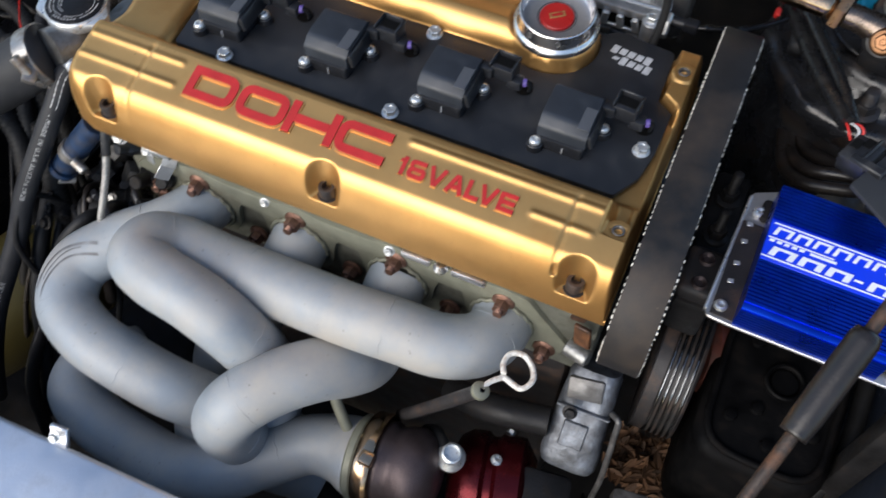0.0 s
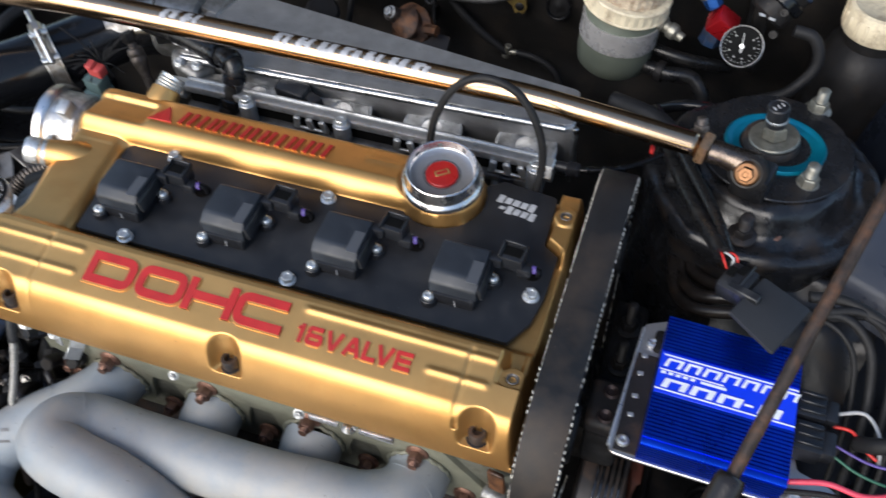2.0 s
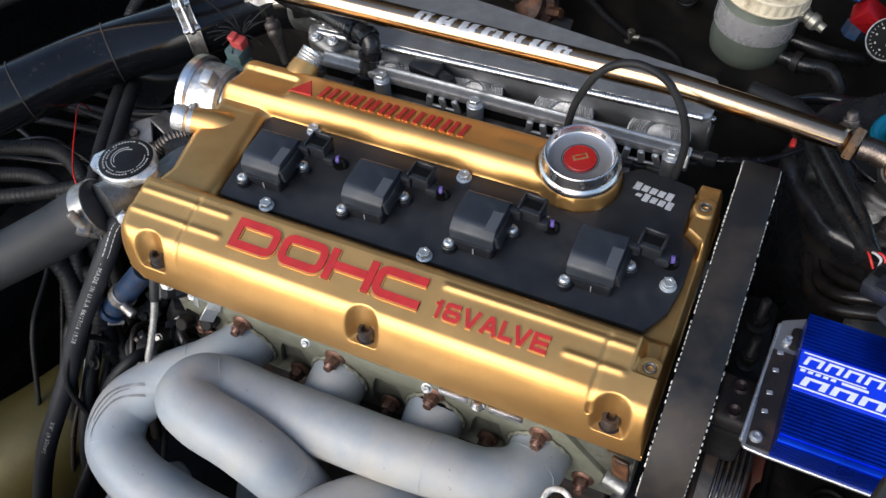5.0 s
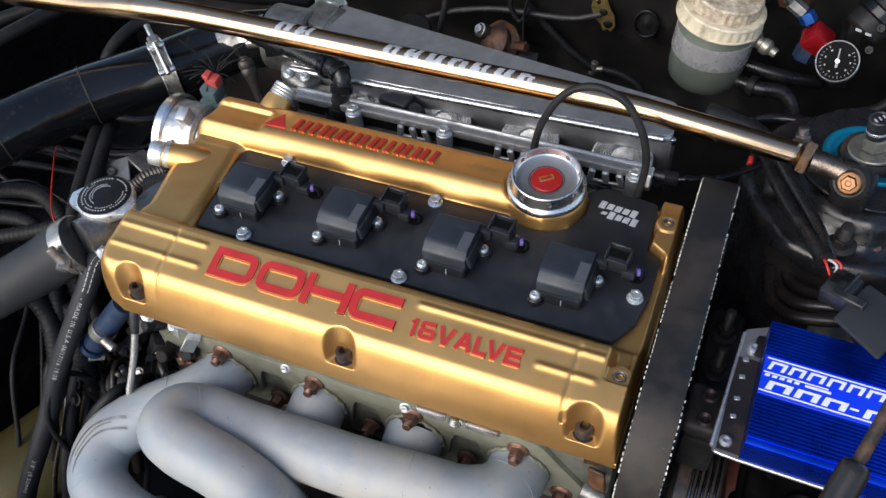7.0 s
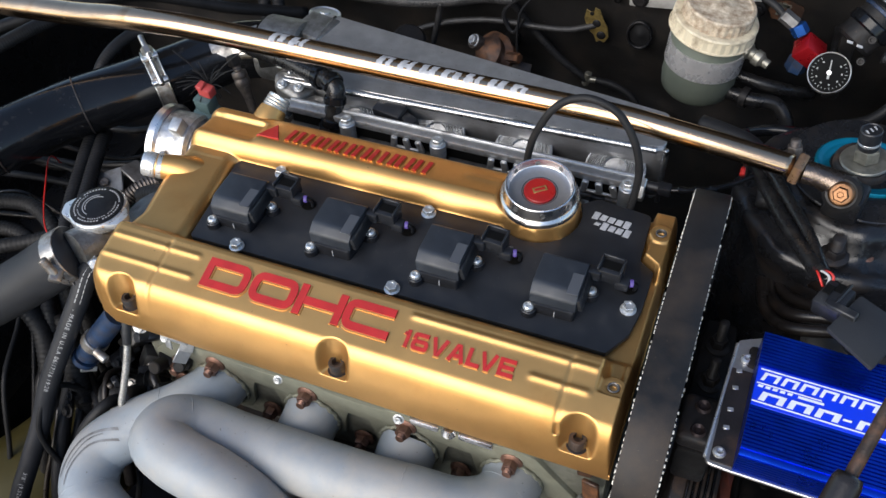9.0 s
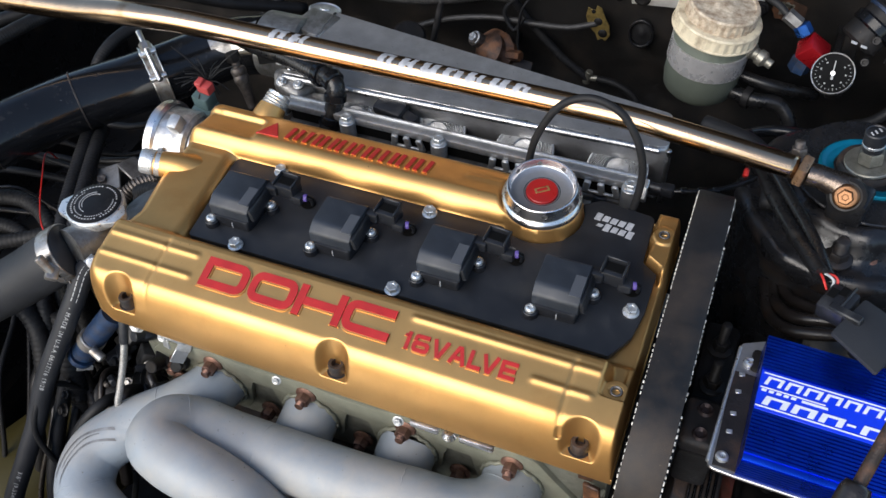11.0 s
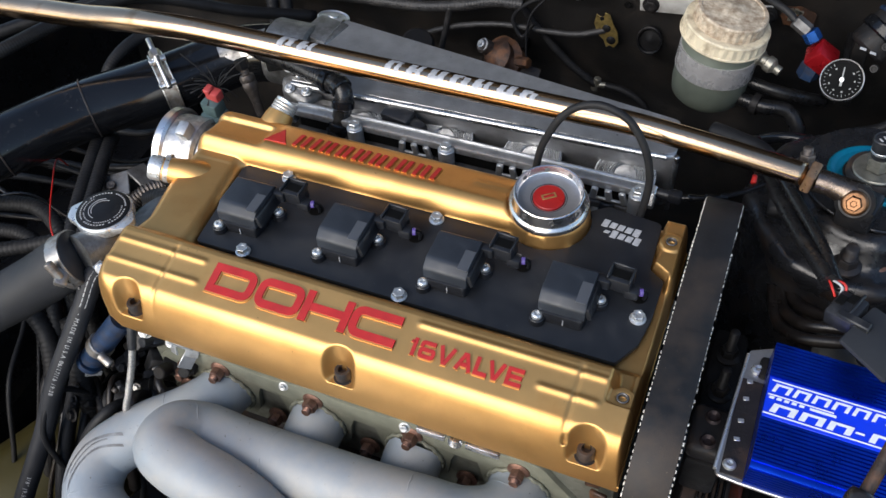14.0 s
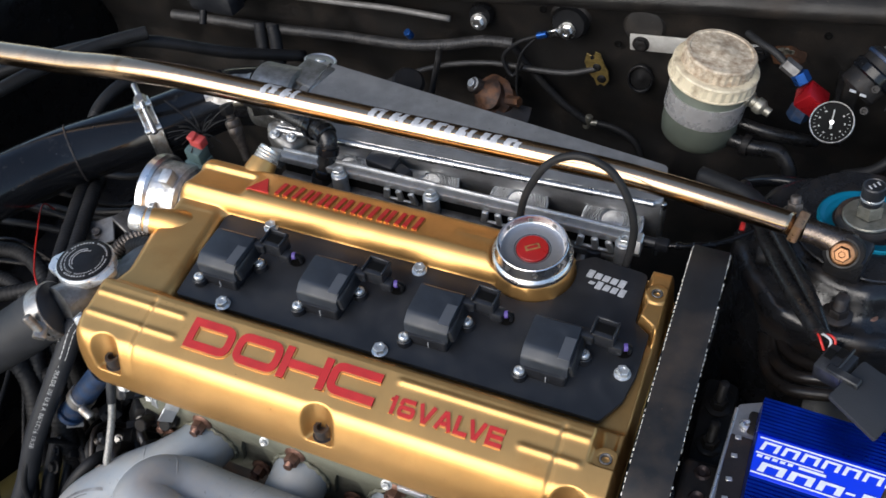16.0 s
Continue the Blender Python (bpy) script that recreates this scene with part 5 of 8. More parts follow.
    for x, y in ((0.486, -0.048), (0.520, -0.062), (0.552, -0.040), (0.548, 0.028), (0.492, 0.026), (0.505, -0.034)):
        part("casing_boss", lathe([(0, 0), (0.006, 0), (0.005, 0.003), (0.003, 0.0035), (0, 0.0035)], 16, Matrix.Translation((x, y, 0.700))), ALTBLACK, root)
    part("casing_foot", box(0.05, 0.05, 0.12, (0.52, -0.02, 0.52), 0.006), ALTBLACK, root)
    part("end_cover", rod(0.036, 0.03, 32, 0.006, to((0.478, 0.022, 0.662), (-1, -0.3, 0.2))), REDCOVER, root, "rust-red end cover")
    part("bracket_arm", box(0.16, 0.05, 0.02, (0.505, -0.125, 0.600), 0.006, 2, (0, 0, 8)), DIRTYALU, root, "grey cast bracket")
    for x in (0.45, 0.50, 0.545):
        part("bracket_hole", lathe([(0, 0.0004), (0.006, 0.0004), (0.008, 0.0012), (0.009, 0)], 18, Matrix.Translation((x, -0.128 + (x - 0.505) * 0.14, 0.610))), DARK, root)
    # loose hoses and pipes low down
    for pts, r, m in (([(0.46, -0.14, 0.55), (0.52, -0.12, 0.56), (0.58, -0.05, 0.53), (0.60, 0.1, 0.5)], 0.013, RUBBER), ([(0.44, -0.16, 0.50), (0.50, -0.17, 0.52), (0.58, -0.16, 0.50)], 0.010, GRIME), ([(0.56, -0.08, 0.62), (0.585, -0.04, 0.66), (0.59, 0.05, 0.68)], 0.008, RUBBER), ([(0.42, -0.18, 0.45), (0.48, -0.2, 0.46), (0.56, -0.22, 0.45)], 0.02, GRIME)):
        solid("hose", tube(pts, r, 14), m, "greasy black hose low in the bay", "hose", "low hoses", smooth=180)
    solid("steering_rack_boot", ribbed([(0.40, -0.10, 0.42), (0.48, -0.11, 0.42), (0.56, -0.10, 0.42)], 0.032, 0.012, 0.006, 24), RUBBER, "dark ribbed rubber boot", "rubber boot", smooth=180)


def build_intercooler():
    root = thing("intercooler", (-0.1, -0.36, 0.62), "bare aluminium intercooler end tank", "intercooler")
    a, b = Vector((-0.24, -0.303, 0)), Vector((0.24, -0.291, 0))
    d = (b - a).normalized()
    n = Vector((d.y, -d.x, 0))
    q = [a, b, b + n * 0.09, a + n * 0.09]
    part("tank", prism(rounded([(v.x, v.y) for v in q], 0.006), 0.60, 0.722, 0.004, 3), INTERCOOLER, root)
    part("core", prism([(v.x, v.y) for v in (a + n * 0.012, b + n * 0.012, b + n * 0.085, a + n * 0.085)], 0.40, 0.60, 0.002, 1), ALU, root)
    part("tab", box(0.016, 0.004, 0.020, (0.010, -0.2925, 0.726), 0.001, 1, (-30, 0, 4)), POLISHED, root, "small bright welded tab")
    part("tab_bolt", hex_head(0.004, 0.004, 1.3, to((0.010, -0.2955, 0.731), (0, -0.85, 0.5))), STEEL, root)


# ---- the blue control box and its wiring ----
def build_control_box():
    tilt = pose(0.499, 0.003, 0.840, 1.0, 0.5, -0.8)
    root = thing("ignition_controller", (0.502, 0.0, 0.838), "blue finned ignition control box on a steel bracket", "control box")
    L, W, H = 0.108, 0.098, 0.027
    # finned case: a toothed section drawn along x
    sec = [(-L / 2, 0), (L / 2, 0)]
    for k in range(8):
        sec += [(L / 2, 0.001 + 0.0031 * k), (L / 2, 0.0028 + 0.0031 * k), (L / 2 - 0.0016, 0.0030 + 0.0031 * k), (L / 2 - 0.0016, 0.0039 + 0.0031 * k)]
    n_side = len(sec) - 1
    lab0, lab1 = -0.0130, 0.0222
    y = L / 2
    while y > -L / 2 + 0.002:
        if y > lab1 > y - 0.0031:
            sec += [(lab1, H - 0.0006), (lab0, H - 0.0006)]
            y = lab0
            continue
        if y < -L / 2 + 0.0062:
            # smooth fall to the finned front face
            sec += [(y - (y + L / 2) * k, H - 0.0016 - 0.0012 * k * k) for k in (0, 0.3, 0.6, 0.85, 1)]
            break
        sec += [(y, H), (y - 0.0019, H), (y - 0.0022, H - 0.0016), (y - 0.0029, H - 0.0016)]
        y -= 0.0031
    sec2 = list(sec)
    for k in range(6, -1, -1):
        sec2 += [(-L / 2 + 0.0016, 0.0039 + 0.0031 * k), (-L / 2 + 0.0016, 0.0030 + 0.0031 * k), (-L / 2, 0.0028 + 0.0031 * k), (-L / 2, 0.001 + 0.0031 * k)]
    bm = prism(sec2, -W / 2, W / 2, 0.0, 1)
    bm.transform(Matrix(((0, 0, 1, 0), (1, 0, 0, 0), (0, 1, 0, 0), (0, 0, 0, 1))))
    bm.transform(tilt)
    part("case", bm, BLUE, root, smooth=20)
    lab = part("label", moved(box(W - 0.001, 0.0346, 0.0012, (0, 0.0046, H - 0.0002), 0.0002, 1), tilt), LABELBLUE, root, "bright blue printed label")

    def ribbon(outline):
        """A flat white print with the given outline on the label."""
        part("print_shape", moved(prism([(x, (y - 0.0097) * 0.90 + 0.0048) for x, y in outline], H + 0.0005, H + 0.0009, 0.0, 1), tilt), WHITE, lab, "white printed shape")

    def slab(x0, x1, y0, y1, lean=0.0):
        ribbon([(x0, y0), (x1, y0), (x1 + lean, y1), (x0 + lean, y1)])

    # the maker's name and model: rows of plain slanted frames between two lines
    slab(-0.0465, 0.0485, 0.0252, 0.0263)
    slab(-0.0485, 0.0485, -0.0070, -0.0059)
    x, lean = -0.0455, 0.0026
    for w in (0.0118, 0.0105, 0.0112, 0.0112, 0.0105, 0.0118, 0.0105):
        slab(x, x + 0.0026, 0.0150, 0.0232, lean)
        slab(x + w - 0.0026, x + w, 0.0150, 0.0232, lean)
        slab(x + 0.0026 + lean * 0.78, x + w - 0.0026 + lean * 0.78, 0.0214, 0.0232, lean * 0.22)
        x += w + 0.0026
    x = -0.0445
    for k, w in enumerate((0.0170, 0.0160, 0.0160, 0.0060, 0.0150)):
        if k == 3:
            slab(x, x + w, -0.0003, 0.0014, 0.0005)
        else:
            slab(x, x + 0.0044, -0.0042, 0.0044, lean)
            slab(x + w - 0.0044, x + w, -0.0042, 0.0044, lean)
            slab(x + 0.0044 + lean * 0.75, x + w - 0.0044 + lean * 0.75, 0.0022, 0.0044, lean * 0.25)
        x += w + 0.0030
    slab(-0.0475, -0.0020, 0.0112, 0.0122)
    slab(-0.0180, 0.0000, 0.0079, 0.0100)
    for k in range(5):
        slab(-0.0465 + 0.0052 * k, -0.0430 + 0.0052 * k, 0.0080, 0.0103, 0.0006)
    # bracket
    pl = rounded([(-0.0690, -0.0545), (-0.050, -0.0555), (0.068, -0.0560), (0.088, -0.055), (0.090, -0.034), (0.060, -0.026), (0.049, 0.020), (0.047, 0.052), (-0.044, 0.070), (-0.064, 0.060)], [0.006, 0.004, 0.004, 0.014, 0.012, 0.004, 0.004, 0.004, 0.004, 0.004])
    bk = part("bracket", moved(prism(pl, -0.0035, -0.0005, 0.0006, 1), tilt), BRUSHED, root, "polished steel mounting bracket")
    part("bracket_lip", moved(box(0.0026, 0.106, 0.0050, (-0.0668, 0.003, -0.0010), 0.0010, 2, (0, 0, -2.4)), tilt), STEEL, bk)
    part("end_plate", moved(box(0.0165, 0.084, 0.001, (-0.0572, -0.010, 0.0003), 0.0002, 1), tilt), IRON, bk, "dark slotted end plate")
    for y in (-0.022, -0.006, 0.014, 0.030):
        part("slot", moved(box(0.0045, 0.0035, 0.0008, (-0.059, y, 0.0012), 0.0003, 1, (0, 0, 12)), tilt), STEEL, bk)
    for x, y in ((-0.0600, -0.0440), (-0.0555, 0.0430), (0.0600, -0.0480), (0.0000, 0.0610)):
        part("case_screw", moved(lathe([(0, 0), (0.0048, 0), (0.0050, 0.0008), (0.0042, 0.0026), (0.0026, 0.0032), (0.0012, 0.0026), (0, 0.0024)], 20), tilt @ Matrix.Translation((x, y, 0.0))), STEEL, root, "bright pan-head screw")
    part("bracket_bolt", moved(hex_head(0.0062, 0.006, 1.5), tilt @ Matrix.Translation((0.0770, -0.0500, 0.0))), STEEL, root, "zinc hexagon bolt")
    part("bolt_tail", moved(rod(0.004, 0.014, 12), tilt @ Matrix.Translation((0.0755, -0.0500, -0.0175))), STEEL, root)
    # sockets on the end
    for y, s in ((0.018, 0.022), (-0.008, 0.024)):
        sk = part("socket", moved(box(0.022, s, 0.018, (W / 2 + 0.011, y, 0.010), 0.002), tilt), PLASTIC, root)
        for k in range(3):
            part("socket_rib", moved(box(0.018, 0.002, 0.003, (W / 2 + 0.012, y - 0.007 + 0.007 * k, 0.020), 0.0006, 1), tilt), PLASTIC, sk)
        part("socket_end", moved(box(0.010, s * 0.8, 0.014, (W / 2 + 0.026, y, 0.010), 0.002), tilt), PLASTIC, sk)
    # stand below
    part("stay", box(0.02, 0.02, 0.28, (0.585, -0.05, 0.70), 0.003), GRIME, root)
    part("stay", box(0.02, 0.02, 0.20, (0.455, 0.05, 0.745), 0.003), GRIME, root)
    # wires
    e = [tilt @ Vector((W / 2 + 0.029, y, 0.010)) for y in (0.020, 0.010, -0.004, -0.012)]
    wires = ((e[0], [(0.020, 0.004, 0.004), (0.030, -0.012, 0.004), (0.032, -0.03, -0.004)], 0.0014, GREYWIRE, "grey"), (e[1], [(0.012, -0.002, 0.003), (0.020, -0.012, 0.002), (0.030, -0.018, 0)], 0.0013, REDWIRE, "red"), (e[2], [(0.03, -0.008, 0.0), (0.06, -0.004, 0.004), (0.10, 0.02, 0.0)], 0.0011, PURPLE, "purple"), (e[3], [(0.02, -0.010, 0.0), (0.045, -0.012, 0.0), (0.07, 0.002, 0.004)], 0.0011, GREENWIRE, "green"))
    for p, offs, r, m, c in wires:
        solid("wire", tube([tuple(p)] + [tuple(p + Vector(o)) for o in offs], r, 10), m, f"{c} wire leaving the control box", "wire", "control box wires", smooth=180)
    solid("wire", tube([tuple(tilt @ Vector((W / 2 + 0.004, -0.040, 0.006))), (0.576, -0.034, 0.850), (0.600, -0.036, 0.850), (0.618, -0.030, 0.853), (0.632, -0.012, 0.860), (0.634, 0.004, 0.868)], 0.0021, 12), PINKWIRE, "thick pink-red power wire", "wire", "control box wires", smooth=180)
    solid("wire", ribbed([tuple(tilt @ Vector((W / 2 + 0.002, -0.046, 0.002))), (0.580, -0.040, 0.845), (0.600, -0.043, 0.846), (0.620, -0.038, 0.848), (0.632, -0.018, 0.856)], 0.0024, 0.003, 0.0005, 10), RUBBER, "thin black sleeved wire", "wire", "control box wires", smooth=180)
    solid("wire_sleeve", tube([tuple(tilt @ Vector((W / 2 + 0.046, 0.002, 0.010))), (0.605, -0.004, 0.866), (0.630, 0.001, 0.880), (0.68, 0.02, 0.89)], 0.0058, 14), RUBBER, "black sleeve over the control box wires", "wire sleeve", smooth=180)


def build_pad():
    root = thing("foam_pad", (0.522, 0.062, 0.866), "flat dark grey square pad on the control box", "pad")
    poly = rounded([(0.4895, 0.0560), (0.5225, 0.0295), (0.5450, 0.0750), (0.5100, 0.0950)], 0.0025)
    part("pad", moved(prism(poly, 0.889, 0.893, 0.0008), Matrix()), mat("dark_grey_foam", (0.015, 0.017, 0.021), 0.7, 0.0, 0.1, 40, 0.3, 700), root)
    part("underside", prism(rounded([(0.508, 0.064), (0.524, 0.052), (0.540, 0.074), (0.516, 0.086)], 0.003), 0.862, 0.889, 0.001), PLASTIC, root)
    # relay plug beside it
    root = thing("wiring_plug", (0.486, 0.09, 0.86), "black wiring plug with red and grey wires", "wiring plug")
    rot = (6, -8, -26)
    part("plug_body", box(0.022, 0.026, 0.016, (0.4925, 0.0870, 0.887), 0.0025, 2, rot), PLASTIC, root)
    part("plug_collar", box(0.025, 0.007, 0.018, (0.4985, 0.0750, 0.888), 0.001, 1, rot), PLASTIC, root)
    for dx, dy in ((-0.006, 0.004), (0.004, 0.008)):
        part("plug_window", box(0.006, 0.009, 0.0008, (0.4915 + dx * 0.8, 0.0875 + dy * 0.8, 0.8957), 0.0002, 1, rot), DARK, root)
    part("plug_rib", box(0.0025, 0.024, 0.003, (0.4975, 0.0885, 0.8960), 0.001, 1, rot), PLASTIC, root)
    for pts, m in (([(0.483, 0.098, 0.889), (0.480, 0.101, 0.893), (0.478, 0.105, 0.894), (0.476, 0.110, 0.893)], REDWIRE), ([(0.486, 0.099, 0.889), (0.486, 0.103, 0.895), (0.482, 0.106, 0.896), (0.477, 0.110, 0.893)], GREYWIRE), ([(0.489, 0.100, 0.889), (0.489, 0.104, 0.895), (0.486, 0.107, 0.896), (0.479, 0.110, 0.893)], REDWIRE)):
        part("wire", tube(pts, 0.0010, 10), m, root)
    part("sleeve", tube([(0.477, 0.108, 0.893), (0.452, 0.160, 0.880), (0.432, 0.205, 0.872), (0.415, 0.250, 0.862), (0.40, 0.30, 0.85)], 0.0064, 16), SLEEVE, root, "black wire sleeve")
    part("sleeve", tube([(0.482, 0.108, 0.892), (0.468, 0.150, 0.886), (0.446, 0.196, 0.880), (0.424, 0.235, 0.876), (0.40, 0.262, 0.868), (0.36, 0.275, 0.86)], 0.0054, 16), SLEEVE, root, "black wire sleeve")
    part("sleeve_tape", pipe(0.0062, 0.001, 0.004, 16, to((0.4215, 0.2385, 0.8758), (-0.4, 0.7, 0))), REDWIRE, root, "red tape mark")
    # loom bundle running to the wing
    for k, (dx, dz) in enumerate(((0, 0), (0.012, 0.004), (0.022, -0.004), (-0.010, -0.006))):
        solid("wiring_loom", ribbed([(0.540 + dx * 0.5, 0.080, 0.878 + dz), (0.572 + dx, 0.084 + dx * 0.4, 0.882 + dz), (0.592 + dx, 0.072 + dx * 0.4, 0.872 + dz), (0.600 + dx, 0.045, 0.850 + dz), (0.600 + dx, 0.015, 0.82), (0.597 + dx, -0.03, 0.76)], 0.0038 - 0.0005 * k, 0.0036, 0.0003, 12), RUBBER, "black corrugated wiring loom over the inner wing", "wiring loom", "looms over the wing", smooth=180)
    root = thing("sleeved_wire", (0.62, 0.04, 0.84), "thin wire with a black heat-shrink sleeve", "wire")
    part("wire", tube([(0.580, 0.092, 0.884), (0.600, 0.078, 0.886), (0.614, 0.055, 0.884), (0.620, 0.039, 0.880)], 0.0032, 10), RUBBER, root)
    part("sleeve", tube([(0.620, 0.041, 0.880), (0.624, 0.015, 0.876), (0.628, -0.008, 0.868)], 0.0060, 14), PLASTIC, root)
    part("red_end", tube([(0.6195, 0.044, 0.8805), (0.620, 0.040, 0.880)], 0.0036, 10), REDWIRE, root)
    solid("wiring_loom", tube([(0.545, 0.094, 0.884), (0.570, 0.096, 0.886), (0.604, 0.080, 0.886), (0.628, 0.056, 0.886), (0.66, 0.03, 0.88)], 0.0042, 12), RUBBER, "black corrugated wiring loom over the inner wing", "wiring loom", "looms over the wing", smooth=180)


build_manifold()
build_turbo()
build_dipstick()
build_front_end()
build_intercooler()
build_control_box()
build_pad()


# ---- strut tower and brace ----


def build_strut():
    c = Vector((0.508, 0.258, 0))
    bm = lathe([(0.122, 0.40), (0.114, 0.62), (0.109, 0.72), (0.106, 0.76), (0.1035, 0.785), (0.1020, 0.800), (0.1015, 0.812), (0.1030, 0.820), (0.1040, 0.828), (0.1030, 0.8345), (0.0995, 0.8385), (0.094, 0.8390), (0.088, 0.8375), (0.081, 0.8385), (0.0765, 0.8430), (0.0730, 0.8520), (0.0705, 0.8590), (0.066, 0.8635), (0.058, 0.8655), (0.054, 0.860), (0, 0.850)], 96, Matrix.Translation((c.x, c.y, 0)))
    for v in bm.verts:
        v.co += Vector((0.005 * noise.noise(v.co * 22), 0.005 * noise.noise(v.co * 21 + Vector((5, 0, 0))), 0.0045 * noise.noise(v.co * 34) + 0.002 * noise.noise(v.co * 80)))
    solid("strut_tower", bm, TOWER, "black painted pressed steel strut tower", "strut tower", kind="structure", smooth=60)
    # pressed ledge below the tower towards the engine
    X, Y = np.meshgrid(np.linspace(0.466, 0.70, 60), np.linspace(0.100, 0.235, 50))
    Y = Y - 0.10 * (X - 0.466)
    edge = Y + 0.10 * (X - 0.466)
    Z = 0.795 + 0.22 * (edge - 0.155) + 0.012 * np.exp(-(((edge - 0.186) / 0.012) ** 2)) - 0.030 * smooth(0.150, 0.105, edge) + 0.0045 * np.sin(X * 70) * np.sin(edge * 60) + 0.002 * np.sin(X * 160 + 60 * edge) - 0.10 * smooth(0.492, 0.466, X)
    bm = bmesh.new()
    bm.from_mesh(grid_mesh("t", X, Y, Z, BLACKPAINT))
    bmesh.ops.solidify(bm, geom=bm.faces[:], thickness=0.003)
    solid("tower_ledge", bm, BLACKPAINT, "black pressed apron panel in front of the strut tower", "panel", kind="structure")
    # smooth sloping panel over the wing
    U, V = np.meshgrid(np.linspace(0, 1, 40), np.linspace(0, 1, 40))
    X = 0.574 + 0.20 * U + 0.05 * V
    Y = 0.160 - 0.125 * U + (0.15 + 0.11 * U) * V
    Z = 0.822 + 0.010 * U + 0.060 * V + 0.018 * np.sin(V * 2.6) - 0.016 * (1 - smooth(0, 0.08, V)) + 0.002 * np.sin(U * 9) * np.sin(V * 7)
    bm = bmesh.new()
    bm.from_mesh(grid_mesh("t", X, Y, Z, BLUEBLACK))
    bmesh.ops.solidify(bm, geom=bm.faces[:], thickness=0.003)
    solid("wing_panel", bm, BLUEBLACK, "glossy blue-black sloping panel beside the strut tower", "panel", kind="structure")
    root = thing("strut_mount", (c.x, c.y, 0.866), "teal anodised strut top mount with steel nuts", "strut mount")
    rc = Vector((0.5035, 0.2655, 0))
    dish = [(0.0, 0.861), (0.0365, 0.861), (0.0380, 0.863), (0.0380, 0.8715), (0.0370, 0.8730), (0.0352, 0.8728), (0.0335, 0.8712), (0.0315, 0.8704), (0.0270, 0.8698), (0.0262, 0.8690), (0.0, 0.8690)]
    part("mount_ring", lathe(dish, 64, Matrix.Translation(rc + Vector((0.0040, -0.001, 0))) @ Matrix.Diagonal((1.145, 0.965, 1, 1))), TEAL, root, "teal anodised dish")
    part("bearing_cup", lathe([(0, 0.868), (0.0245, 0.868), (0.0245, 0.8745), (0.0230, 0.8770), (0.019, 0.8780), (0, 0.8785)], 36, Matrix.Translation(rc)), IRON, root)
    top = to((0.5045, 0.2620, 0.8785), (-0.14, 0.0, 1))
    part("top_washer", rod(0.0212, 0.0035, 36, 0.001, top), WASHER, root)
    part("top_nut", lathe([(0, 0), (0.0112, 0), (0.0112, 0.010), (0.0102, 0.012), (0, 0.012)], 6, top @ Matrix.Translation((0, 0, 0.0045))), WASHER, root)
    part("adjuster", lathe([(0, 0), (0.0085, 0), (0.0085, 0.004), (0.0079, 0.0045), (0.0079, 0.007), (0.0092, 0.008), (0.0092, 0.019), (0.0083, 0.020), (0.0075, 0.0192), (0, 0.0192)], 28, top @ Matrix.Translation((0, 0, 0.0165))), PLASTIC, root, "black damper adjuster knob")
    part("adjuster_ring", pipe(0.0094, 0.001, 0.0025, 28, top @ Matrix.Translation((0, 0, 0.0220))), STEEL, root)
    for k in range(3):
        part("dial_mark", moved(box(0.0045, 0.0014, 0.0003, (-0.003 + 0.003 * k, 0.003 - 0.003 * k, 0.0358), 0, 1, (0, 0, 30)), top), GREYPRINT, root)
    for x, y in ((0.538, 0.2265), (0.540, 0.324)):
        part("mount_nut", nut_on_stud(0.0085, 0.012, 0.0052, 0.013, Matrix.Translation((x, y, 0.866))), WASHER, root, "zinc nut on a long stud")
    # loose nuts on the ledge
    part("ledge_bolt", nut_on_stud(0.0085, 0.012, 0.0055, 0.014, to((0.4960, 0.1760, 0.8430), (-0.05, -0.12, 1))), IRON, root)
    part("ledge_rust", lathe([(0, 0), (0.0035, 0), (0.004, 0.001), (0, 0.0015)], 16, to((0.5235, 0.1830, 0.8430), (0, -0.5, 1))), COPPER, root)


